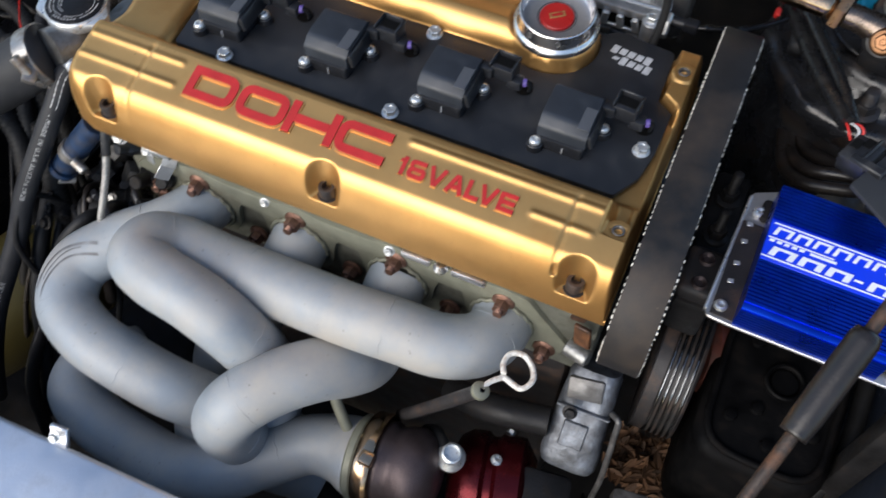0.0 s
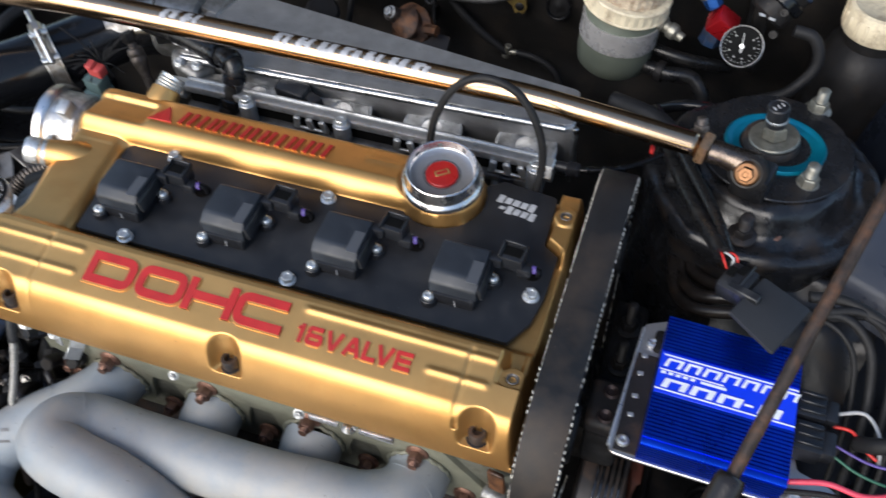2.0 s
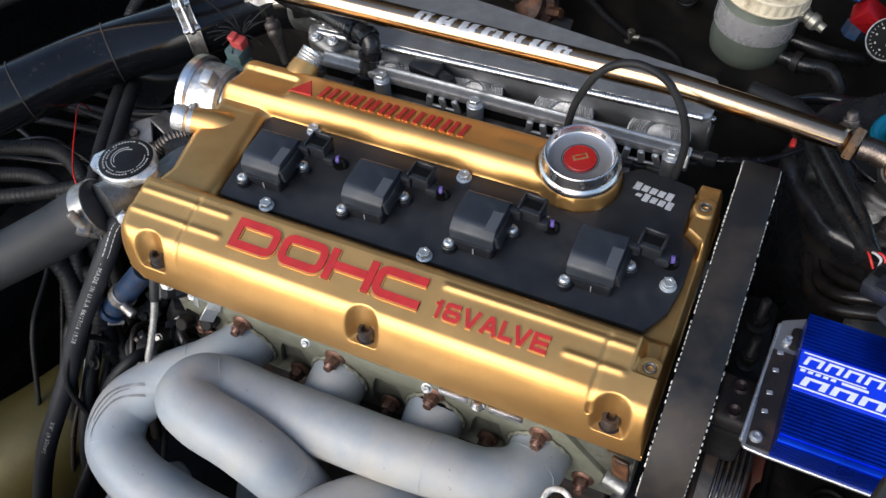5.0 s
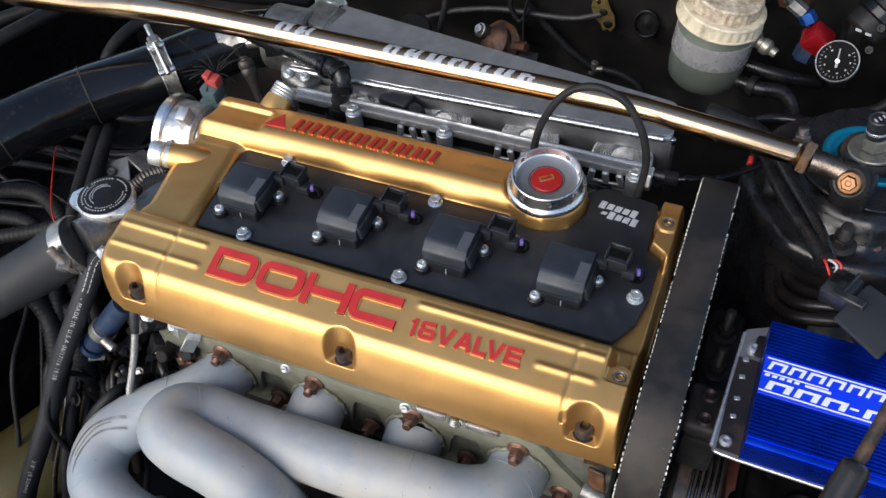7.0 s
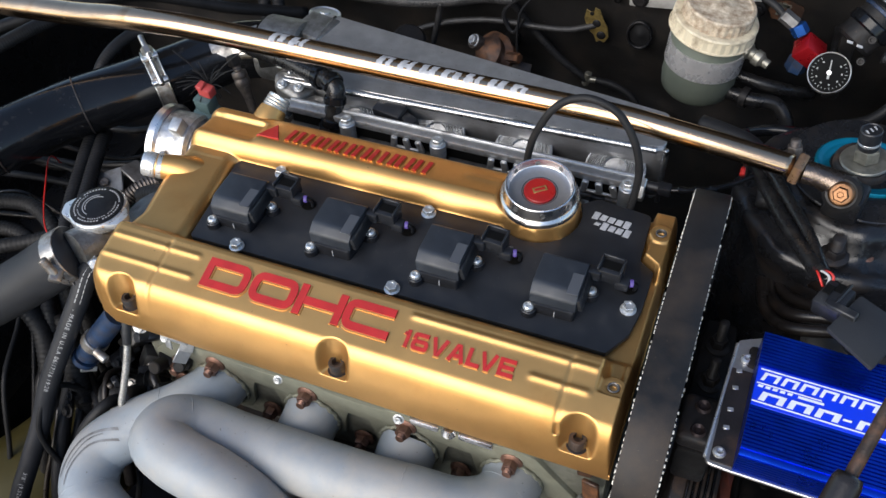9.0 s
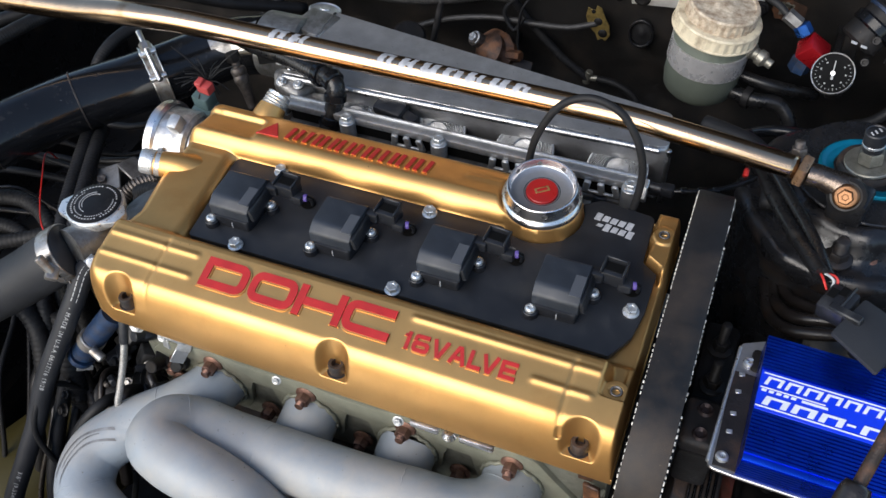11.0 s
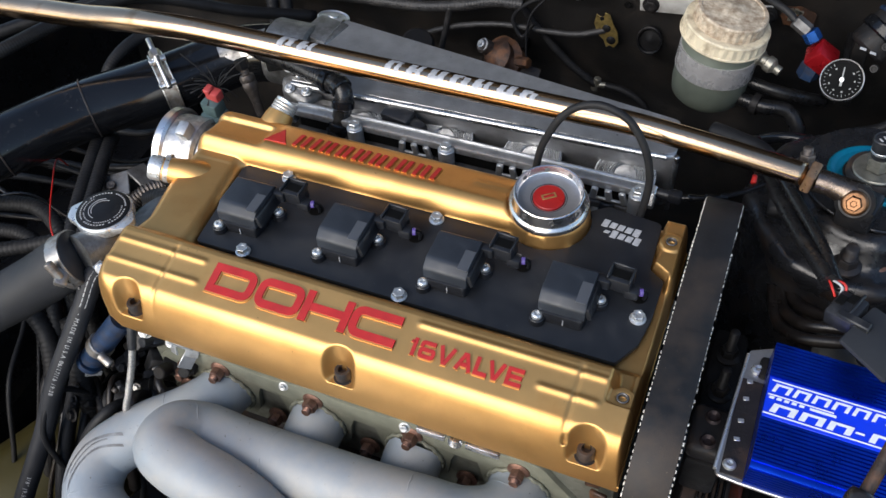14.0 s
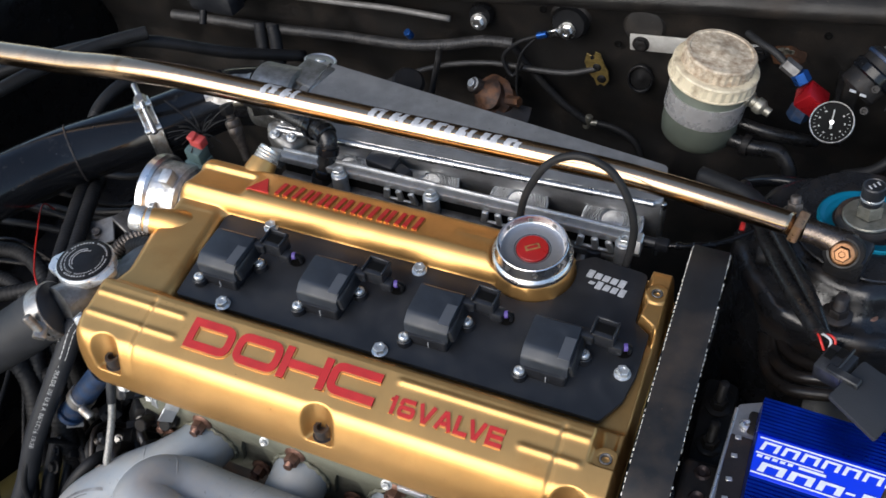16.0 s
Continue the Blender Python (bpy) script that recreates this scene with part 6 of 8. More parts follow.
def build_brace():
    root = thing("strut_brace", (0.15, 0.19, 0.90), "bronze chromed strut brace across the bay", "strut brace")
    pts = [(-0.55, 0.19, 0.894), (-0.44, 0.19, 0.907), (-0.335, 0.19, 0.9165), (-0.272, 0.19, 0.9215), (-0.222, 0.19, 0.928), (-0.155, 0.19, 0.9335), (-0.110, 0.19, 0.9348), (0.06, 0.19, 0.9345), (0.24, 0.19, 0.9345), (0.30, 0.19, 0.9340), (0.37, 0.19, 0.9280), (0.4415, 0.1905, 0.9190)]
    line = even(spline(pts, 12), 0.006)

    def brace_r(f, along=0.0):
        return 0.0124 - 0.0025 * smooth(0.25, 1.0, f)

    bar = part("bar", sweep(line, brace_r, 36), BRONZE, root, "", 180)
    part("kink_seam", ring_at(line, 0.278, 0.0126, 0.0012, 0.0008, 28), BRONZE, bar)
    end = Vector((0.4410, 0.1905, 0.9190))
    part("lock_nut", lathe([(0, 0), (0.0138, 0), (0.0148, 0.0012), (0.0148, 0.0064), (0.0138, 0.0076), (0, 0.0076)], 6, to(end + Vector((0.0025, 0, 0)), (1, -0.22, -0.10), 20)), NUTBRONZE, root, "bronze lock nut")
    part("rod_end", sweep(spline([end + Vector((0.010, -0.002, -0.001)), (0.463, 0.188, 0.917), (0.476, 0.187, 0.914), (0.488, 0.186, 0.911)], 8), lambda f, s: 0.0098 + 0.0026 * smooth(0.3, 0.9, f), 24), RODSTEEL, root, "worn brown steel rod end")
    yoke = part("yoke", rod(0.0150, 0.0195, 32, 0.003, to((0.4862, 0.1908, 0.9035), (-0.18, -0.75, 0.55))), GRIME, root, "dark greasy clevis eye")
    bolt = part("clevis_bolt", lathe([(0, 0), (0.0098, 0), (0.0102, 0.001), (0.0092, 0.0028), (0.0080, 0.0034), (0, 0.0034)], 36, to((0.4826, 0.1748, 0.9152), (-0.18, -0.75, 0.55))), CLEVIS, yoke, "bronze clevis bolt flange")
    part("bolt_head", lathe([(0, 0), (0.0064, 0), (0.0064, 0.005), (0.0054, 0.0064), (0.0028, 0.0064), (0.0022, 0.0056), (0, 0.0056)], 6, to((0.4821, 0.1725, 0.9169), (-0.18, -0.75, 0.55))), CLEVIS, bolt)
    # foot plate round the mount
    foot = circle(0.508, 0.264, 0.0665, 48)
    part("foot_plate", moved(prism(foot, 0.8665, 0.8695, 0.0008, 1), Matrix()), TOWER, root, "black foot plate")
    part("foot_tab", box(0.030, 0.030, 0.026, (0.492, 0.204, 0.883), 0.004, 2, (0, 0, -14)), BLACKPAINT, root)
    part("clamp_bolt", nut_on_stud(0.0066, 0.010, 0.0042, 0.006, to((0.4425, 0.2110, 0.9125), (-0.15, 0.2, 1))), WORNIRON, root)
    part("clamp_tab", box(0.014, 0.016, 0.005, (0.4430, 0.208, 0.911), 0.0015, 2, (10, 8, 20)), WORNIRON, root)
    # worn sticker: plain silver patches wrapped on the bar
    fine = even(spline(pts, 12), 0.0015)
    ff = frames_along(fine)
    def patch(f, length, a0, a1, slant=0.004):
        n = max(2, int(length / 0.0015))
        i0 = int(f * (len(fine) - 1))
        bm = bmesh.new()
        rows = []
        for i in range(i0, i0 + n + 1):
            row = []
            for a in np.linspace(radians(a0), radians(a1), 7):
                j = min(len(fine) - 1, i + int(slant / 0.0015 * (a - radians(50)) / radians(60)))
                t, s, u = ff[j]
                row.append(bm.verts.new(fine[j] + (s * math.cos(a) + u * math.sin(a)) * (brace_r(j / (len(fine) - 1)) + 0.00016)))
            rows.append(row)
        for p, q in zip(rows, rows[1:]):
            for k in range(6):
                bm.faces.new((p[k], p[k + 1], q[k + 1], q[k]))
        part("sticker_patch", bm, STICKER, bar, "torn silver sticker patch", 180)
    rng = random.Random(5)
    for f0, n in ((0.519, 2), (0.630, 7)):
        for k in range(n):
            f, d = f0 + k * 0.0215, -2.4 * k
            patch(f, 0.0062, 46 + d + rng.uniform(-4, 4), 112 + d + rng.uniform(-4, 6))
            patch(f + 0.0095, rng.uniform(0.0048, 0.0068), 46 + d + rng.uniform(-6, 12), 108 + d + rng.uniform(-12, 8))
            patch(f + 0.0060, 0.0040, (90, 62, 48)[k % 3] + d, (110, 84, 70)[k % 3] + d)


# ---- intake side ----


def build_plenum():
    root = thing("intake_plenum", (0.16, 0.28, 0.66), "welded sheet aluminium intake plenum", "intake plenum")
    zt = 0.876
    outline = [(-0.055, 0.2115), (0.328, 0.2245), (0.337, 0.229), (0.331, 0.274), (-0.040, 0.323), (-0.058, 0.325)]
    bm = prism(rounded(outline, [0.01, 0.008, 0.008, 0.008, 0.01, 0.01]), 0.770, zt, 0.006, 3)
    for v in bm.verts:
        if v.co.y < 0.235 and v.co.z < zt - 0.008:
            v.co.y += (zt - 0.008 - v.co.z) * 0.45
    part("box", bm, SHEET, root)
    part("lid", prism(rounded(outline, [0.01, 0.008, 0.008, 0.008, 0.01, 0.01]), zt, zt + 0.002, 0.0006, 1), SHEET, root)
    # weld bead along the front edge
    for a, b, r in (((-0.05, 0.2105, zt - 0.002), (0.330, 0.2235, zt - 0.001), 0.0036), ((0.3375, 0.229, zt - 0.003), (0.3375, 0.229, zt - 0.07), 0.0024), ((-0.046, 0.216, zt + 0.0022), (-0.044, 0.322, zt + 0.0022), 0.0020)):
        line = even([Vector(a), Vector(b)], 0.0009)
        part("weld_bead", sweep(line, lambda f, s, r=r: r + 0.00022 * math.sin(s * 2 * math.pi / 0.0028) + 0.0006 * noise.noise((s * 90, r * 900, 0)) + 0.0007 * noise.noise((s * 30, r * 900, 5)), 10), WELDALU, root, "bright rippled weld bead", 180)
    # runners to the head
    for k, x in enumerate((0.024, 0.113, 0.203, 0.294)):
        rn = part("runner", tube([(x, 0.226, 0.826), (x, 0.20, 0.812), (x, 0.165, 0.786), (x, 0.135, 0.768)], 0.0245, 28, 8), SHEET, root, "", 180)
        fm = to((x, 0.2140 + 0.04 * x, 0.8375), (0, -0.35, 0.94))
        flare = part("runner_flare", lathe([(0.0235, -0.006), (0.0285, -0.001), (0.0295, 0.0015), (0.0290, 0.0035), (0.0276, 0.0040), (0.0268, 0.0034)], 48, fm), WELDALU, rn, "turned runner flare", 30)
        # overlapping weld ripples stepping down the front of the mouth
        ripples = [(0.0270, 0.0032)]
        for j in range(7):
            r0 = 0.0262 - 0.0024 * j
            ripples += [(r0, 0.0026 + 0.0005 * j), (r0 - 0.0009, 0.0046 + 0.0005 * j), (r0 - 0.0019, 0.0027 + 0.0005 * j)]
        part("weld_ripples", lathe(ripples + [(0.0, 0.0075)], 48, fm), WELDALU, flare, "bright stepped weld ripples", 30)
    # throttle end
    part("throttle_flange", box(0.012, 0.085, 0.085, (-0.064, 0.284, 0.832), 0.003), NECKALU, root)
    part("throttle_body", rod(0.036, 0.050, 36, 0.003, to((-0.066, 0.286, 0.848), (-1, 0, 0))), NECKALU, root, "cast throttle body")
    part("throttle_top", join(box(0.040, 0.040, 0.012, (-0.058, 0.300, 0.874), 0.003, 2, (0, 0, -12)), box(0.030, 0.026, 0.014, (-0.090, 0.296, 0.868), 0.004, 2, (0, 0, -12))), NECKALU, root)
    part("cam_wheel", lathe([(0, -0.001), (0.0165, -0.001), (0.0178, 0.0), (0.0178, 0.004), (0.0165, 0.005), (0.0150, 0.0036), (0.006, 0.0036), (0.005, 0.006), (0, 0.006)], 40, to((-0.064, 0.331, 0.868), (0.10, 0.26, 1.0))), SHEET, root, "bright throttle wheel")
    part("stay", box(0.02, 0.03, 0.2, (0.10, 0.28, 0.69), 0.003), ALU, root)
    bm = join(box(0.040, 0.026, 0.030, (-0.040, 0.212, 0.858), 0.007, 3, (10, 12, -20)), rod(0.010, 0.024, 24, 0.003, to((-0.056, 0.222, 0.856), (0.3, -0.5, 0.8))), box(0.030, 0.018, 0.020, (-0.018, 0.204, 0.852), 0.005, 3, (-8, 6, 14)))
    for v in bm.verts:
        v.co += Vector((0.002 * noise.noise(v.co * 90), 0.002 * noise.noise(v.co * 90 + Vector((4, 0, 0))), 0.002 * noise.noise(v.co * 110)))
    part("idle_housing", bm, NECKALU, root, "stained cast idle valve housing")
    for x, y, z in ((-0.048, 0.203, 0.874), (-0.030, 0.205, 0.873), (-0.060, 0.226, 0.880)):
        part("housing_bolt", hex_head(0.0040, 0.004, 1.35, to((x, y, z), (0.1, -0.3, 0.9))), STEEL, root)


def build_fuel_rail():
    root = thing("fuel_rail", (0.14, 0.185, 0.83), "bare aluminium fuel rail with bolts", "fuel rail")
    y, z = 0.182, 0.863
    part("rail", box(0.350, 0.0125, 0.0085, (0.145, y + 0.0010, z + 0.0050), 0.002, 2), RAILALU, root)
    part("rail_lip", box(0.350, 0.0035, 0.0030, (0.145, y + 0.0060, z + 0.0095), 0.001, 1), ALU, root)
    # solid dark strip stands in for the shaded gap below the rail
    part("rail_groove_shade", box(0.346, 0.0080, 0.0150, (0.145, y + 0.0025, z - 0.0060), 0.001, 1), DARK, root, "dark strip painting the shaded groove under the rail")
    part("rail_lower", box(0.350, 0.0120, 0.0080, (0.145, y - 0.0030, z - 0.0170), 0.002, 2), DIRTYALU, root)
    for x in (0.040, 0.135, 0.316):
        part("pillar", rod(0.0078, 0.030, 24, 0.001, Matrix.Translation((x, y - 0.010, z - 0.020))), ALU, root, "worn aluminium pillar")
        part("rail_bolt", hex_head(0.0056, 0.0060, 1.25, Matrix.Translation((x, y - 0.010, z + 0.010))), STEEL, root)
    for x in (0.101, 0.200, 0.290):
        clip = part("injector_clip", box(0.036, 0.0030, 0.0030, (x, y - 0.0065, z - 0.0095), 0.0008, 1), ALU, root, "pale cast injector clip")
        for dx, a in ((-0.0135, 8), (0.0, -6), (0.0135, -14)):
            part("clip_tooth", box(0.0062, 0.0040, 0.0150, (x + dx, y - 0.0068, z - 0.0040), 0.0010, 1, (6, a, 0)), ALU, clip)
        part("injector", rod(0.008, 0.035, 18, 0.001, to((x, y - 0.004, z - 0.014), (0, -0.4, -1))), PLASTIC, root)
    part("end_boss", rod(0.011, 0.018, 6, 0.001, to((0.312, y, z), (1, 0, 0))), STEEL, root)
    part("end_boss", rod(0.010, 0.016, 6, 0.001, to((-0.030, y, z), (-1, 0, 0))), STEEL, root)
    solid("injector_plug", join(box(0.032, 0.018, 0.014, (0.070, 0.207, 0.866), 0.003, 2, (10, 0, -10)), box(0.018, 0.012, 0.012, (0.092, 0.203, 0.862), 0.003, 2, (10, 0, -25)), box(0.012, 0.014, 0.018, (0.060, 0.208, 0.858), 0.003)), PLASTIC, "black plastic plug behind the fuel rail", "plug")
    # breather line rising over the rail
    solid("breather_hose", tube([(0.232, 0.138, 0.884), (0.2335, 0.138, 0.915), (0.242, 0.134, 0.950), (0.258, 0.138, 0.978), (0.280, 0.139, 0.989), (0.304, 0.138, 0.982), (0.320, 0.134, 0.962), (0.328, 0.132, 0.935), (0.3275, 0.133, 0.905), (0.324, 0.134, 0.876)], 0.0032, 18, 10), RUBBER, "thin black rubber hose arching over the cover", "hose", smooth=180)
    # fuel hose with its elbow
    root = thing("fuel_hose", (0.0, 0.2, 0.86), "black braided fuel hose with an elbow end", "fuel hose")
    part("hose", ribbed([(-0.150, 0.262, 0.878), (-0.100, 0.238, 0.884), (-0.055, 0.224, 0.890), (-0.018, 0.210, 0.893), (0.006, 0.201, 0.895)], 0.0098, 0.0034, 0.0010, 20), SLEEVE, root, "", 180)
    elbow = part("elbow", tube([(-0.004, 0.2055, 0.895), (0.010, 0.200, 0.897), (0.019, 0.195, 0.893), (0.0205, 0.190, 0.882), (0.018, 0.184, 0.866), (0.013, 0.177, 0.84)], 0.0092, 22), SLEEVE, root, "glossy black elbow", 180)
    for p, d, r in (((-0.004, 0.2055, 0.8945), (0.9, -0.4, 0.1), 0.0128), ((0.012, 0.1995, 0.8968), (0.8, -0.5, -0.2), 0.0112), ((0.0205, 0.191, 0.886), (0, -0.4, -0.9), 0.0112), ((0.0175, 0.183, 0.864), (-0.15, -0.35, -0.9), 0.0112)):
        part("elbow_collar", rod(r, 0.0085, 24, 0.0012, to(p, d)), GLOSSBLACK, elbow)
    part("elbow_nut", lathe([(0, 0), (0.0110, 0), (0.0110, 0.012), (0.010, 0.014), (0, 0.014)], 6, to((0.013, 0.178, 0.842), (0, 0.2, 1))), PLASTIC, root)


def build_cam_sensor():
    root = thing("cam_angle_sensor", (-0.10, 0.115, 0.80), "cast aluminium cam angle sensor on the head's end", "cam sensor")
    c = Vector((-0.098, 0.118, 0.842))
    ax = (-1, -0.05, 0.02)
    part("body", rod(0.036, 0.036, 44, 0.003, to(c, ax)), SENSORALU, root)
    part("rim", rod(0.0405, 0.012, 52, 0.0025, to(c + Vector((-0.032, 0, 0)), ax)), POLISHED, root, "bright machined rim")
    part("adaptor", rod(0.030, 0.05, 36, 0.002, to(c + Vector((0.05, 0, 0)), ax)), ALU, root)
    part("ear", box(0.012, 0.016, 0.026, tuple(c + Vector((-0.010, -0.010, 0.034))), 0.003, 2, (20, 0, 0)), ALU, root)
    part("ear_bolt", hex_head(0.0045, 0.005, 1.3, to(c + Vector((-0.018, -0.034, 0.018)), (-1, -0.2, 0.2))), STEEL, root)
    part("mark_plate", box(0.016, 0.0012, 0.014, tuple(c + Vector((-0.016, -0.0345, 0.010))), 0.0004, 1, (16, 0, 0)), STEEL, root)
    # plug above it
    root = thing("sensor_plug", (-0.11, 0.15, 0.87), "grey-green wiring plug with a red lock", "wiring plug")
    part("plug_body", box(0.018, 0.016, 0.024, (-0.105, 0.151, 0.874), 0.002, 2, (8, 5, -6)), TEALPLASTIC, root)
    part("plug_step", box(0.022, 0.020, 0.010, (-0.1055, 0.150, 0.866), 0.002, 2, (8, 5, -6)), TEALPLASTIC, root)
    part("red_lock", box(0.015, 0.011, 0.012, (-0.1025, 0.154, 0.890), 0.002, 2, (8, 5, -6)), REDPLASTIC, root, "faded red plastic lock")
    part("lock_step", box(0.007, 0.010, 0.005, (-0.106, 0.152, 0.897), 0.001, 1, (8, 5, -6)), REDPLASTIC, root)
    rng = random.Random(9)
    for k in range(26):
        a = rng.uniform(0, 6.28)
        d = Vector((math.cos(a), math.sin(a), rng.uniform(0.0, 1.2))) * rng.uniform(0.018, 0.042)
        p = Vector((-0.118, 0.178, 0.876))
        part("frayed_strand", tube([tuple(p), tuple(p + d * 0.5 + Vector((0, 0, 0.004))), tuple(p + d)], 0.0006, 5, 4), RUBBER, root)
    # bolt on the elbow
    root = thing("pressure_switch", (-0.10, 0.22, 0.86), "small dull steel sender with a hexagon", "sender")
    p, d = Vector((-0.110, 0.218, 0.862)), Vector((0.35, -0.25, -0.9))
    part("sender_body", lathe([(0, -0.012), (0.005, -0.012), (0.005, -0.004), (0.0085, -0.003), (0.0095, 0.0), (0.0095, 0.004), (0.0085, 0.006), (0.0095, 0.008), (0.0095, 0.014), (0.008, 0.018), (0.006, 0.03), (0.006, 0.05), (0, 0.05)], 24, to(p, d) @ Matrix.Scale(0.85, 4)), WORNIRON, root)
    part("sender_hex", lathe([(0, 0), (0.0075, 0), (0.0075, 0.009), (0.006, 0.011), (0, 0.011)], 6, to(p + d.normalized() * -0.020, d)), GRIME, root)


def build_intercooler_pipe():
    root = thing("intercooler_pipe", (-0.25, 0.18, 0.76), "glossy black intercooler pipe with a clamp", "intercooler pipe")
    pts = [(-0.50, -0.13, 0.800), (-0.41, -0.02, 0.812), (-0.328, 0.080, 0.825), (-0.284, 0.1455, 0.827), (-0.232, 0.198, 0.830), (-0.186, 0.248, 0.834), (-0.150, 0.275, 0.842), (-0.110, 0.284, 0.848)]
    line = even(spline(pts, 14), 0.005)
    pp = part("pipe", sweep(line, 0.0325, 48), GLOSSBLACK, root, "", 180)
    for f in (0.30, 0.45, 0.625):
        part("joint_bead", ring_at(line, f, 0.0333, 0.0018, 0.0014, 48), IRON, pp)
    i = int(0.773 * (len(line) - 1))
    c, d = line[i], (line[i + 1] - line[i]).normalized()
    band = part("clamp_band", pipe(0.0340, 0.0014, 0.015, 52, to(c - d * 0.0075, d)), WORNBAND, root, "worn steel T-bolt clamp band")
    for side in (-0.0080, 0.0070):
        part("band_edge", pipe(0.0348, 0.0012, 0.0014, 52, to(c + d * side, d)), POLISHED, band, "bright rolled band edge")
    n = Vector((0.45, -0.45, 0.77)).normalized()
    n = (n - d * n.dot(d)).normalized()
    t = d.cross(n).normalized()
    m = Matrix(((d.x, t.x, n.x, c.x), (d.y, t.y, n.y, c.y), (d.z, t.z, n.z, c.z), (0, 0, 0, 1)))
    for y in (-0.016, 0.012):
        part("clamp_trunnion", moved(rod(0.0036, 0.018, 16, 0.0006), m @ Matrix.Translation((-0.009, y, 0.0385)) @ Matrix.Rotation(radians(90), 4, "Y")), POLISHED, band)
        part("clamp_wall", moved(box(0.012, 0.002, 0.007, (0, y + (0.004 if y < 0 else -0.004), 0.0370), 0.0008, 1), m), WORNBAND, band)
    part("clamp_screw", moved(rod(0.0030, 0.062, 14, 0.0005), m @ Matrix.Translation((0, -0.040, 0.041)) @ Matrix.Rotation(radians(-78), 4, "X")), POLISHED, band)
    part("clamp_nut", moved(rod(0.0062, 0.009, 6, 0.0005), m @ Matrix.Translation((0, -0.026, 0.0425)) @ Matrix.Rotation(radians(-82), 4, "X")), POLISHED, band)
    # paint flaked to bare metal on the elbow
    bm = bmesh.new()
    rows = []
    for i in range(len(line)):
        p = line[i]
        if -0.172 < p.x < -0.112:
            d = (line[min(i + 1, len(line) - 1)] - line[i - 1]).normalized()
            n = Vector((0.25, -0.45, 0.85))
            n = (n - d * n.dot(d)).normalized()
            t = d.cross(n)
            edge = 6 * noise.noise((i * 0.9, 0, 0)) + 20 * smooth(-0.150, -0.172, p.x)
            rows.append([bm.verts.new(p + (n * math.cos(a) + t * math.sin(a)) * 0.0330) for a in np.radians(np.linspace(-24 + float(edge), 34 - float(edge), 12))])
    for a, b in zip(rows, rows[1:]):
        for k in range(11):
            bm.faces.new((a[k], a[k + 1], b[k + 1], b[k]))
    part("bare_patch", bm, BAREPATCH, pp, "flaked bare metal patch", 180)
    part("end_bracket", box(0.022, 0.005, 0.032, (-0.088, 0.244, 0.872), 0.001, 1, (10, 0, 30)), POLISHED, root, "bright bent bracket")


# ---- radiator neck and coolant hoses ----


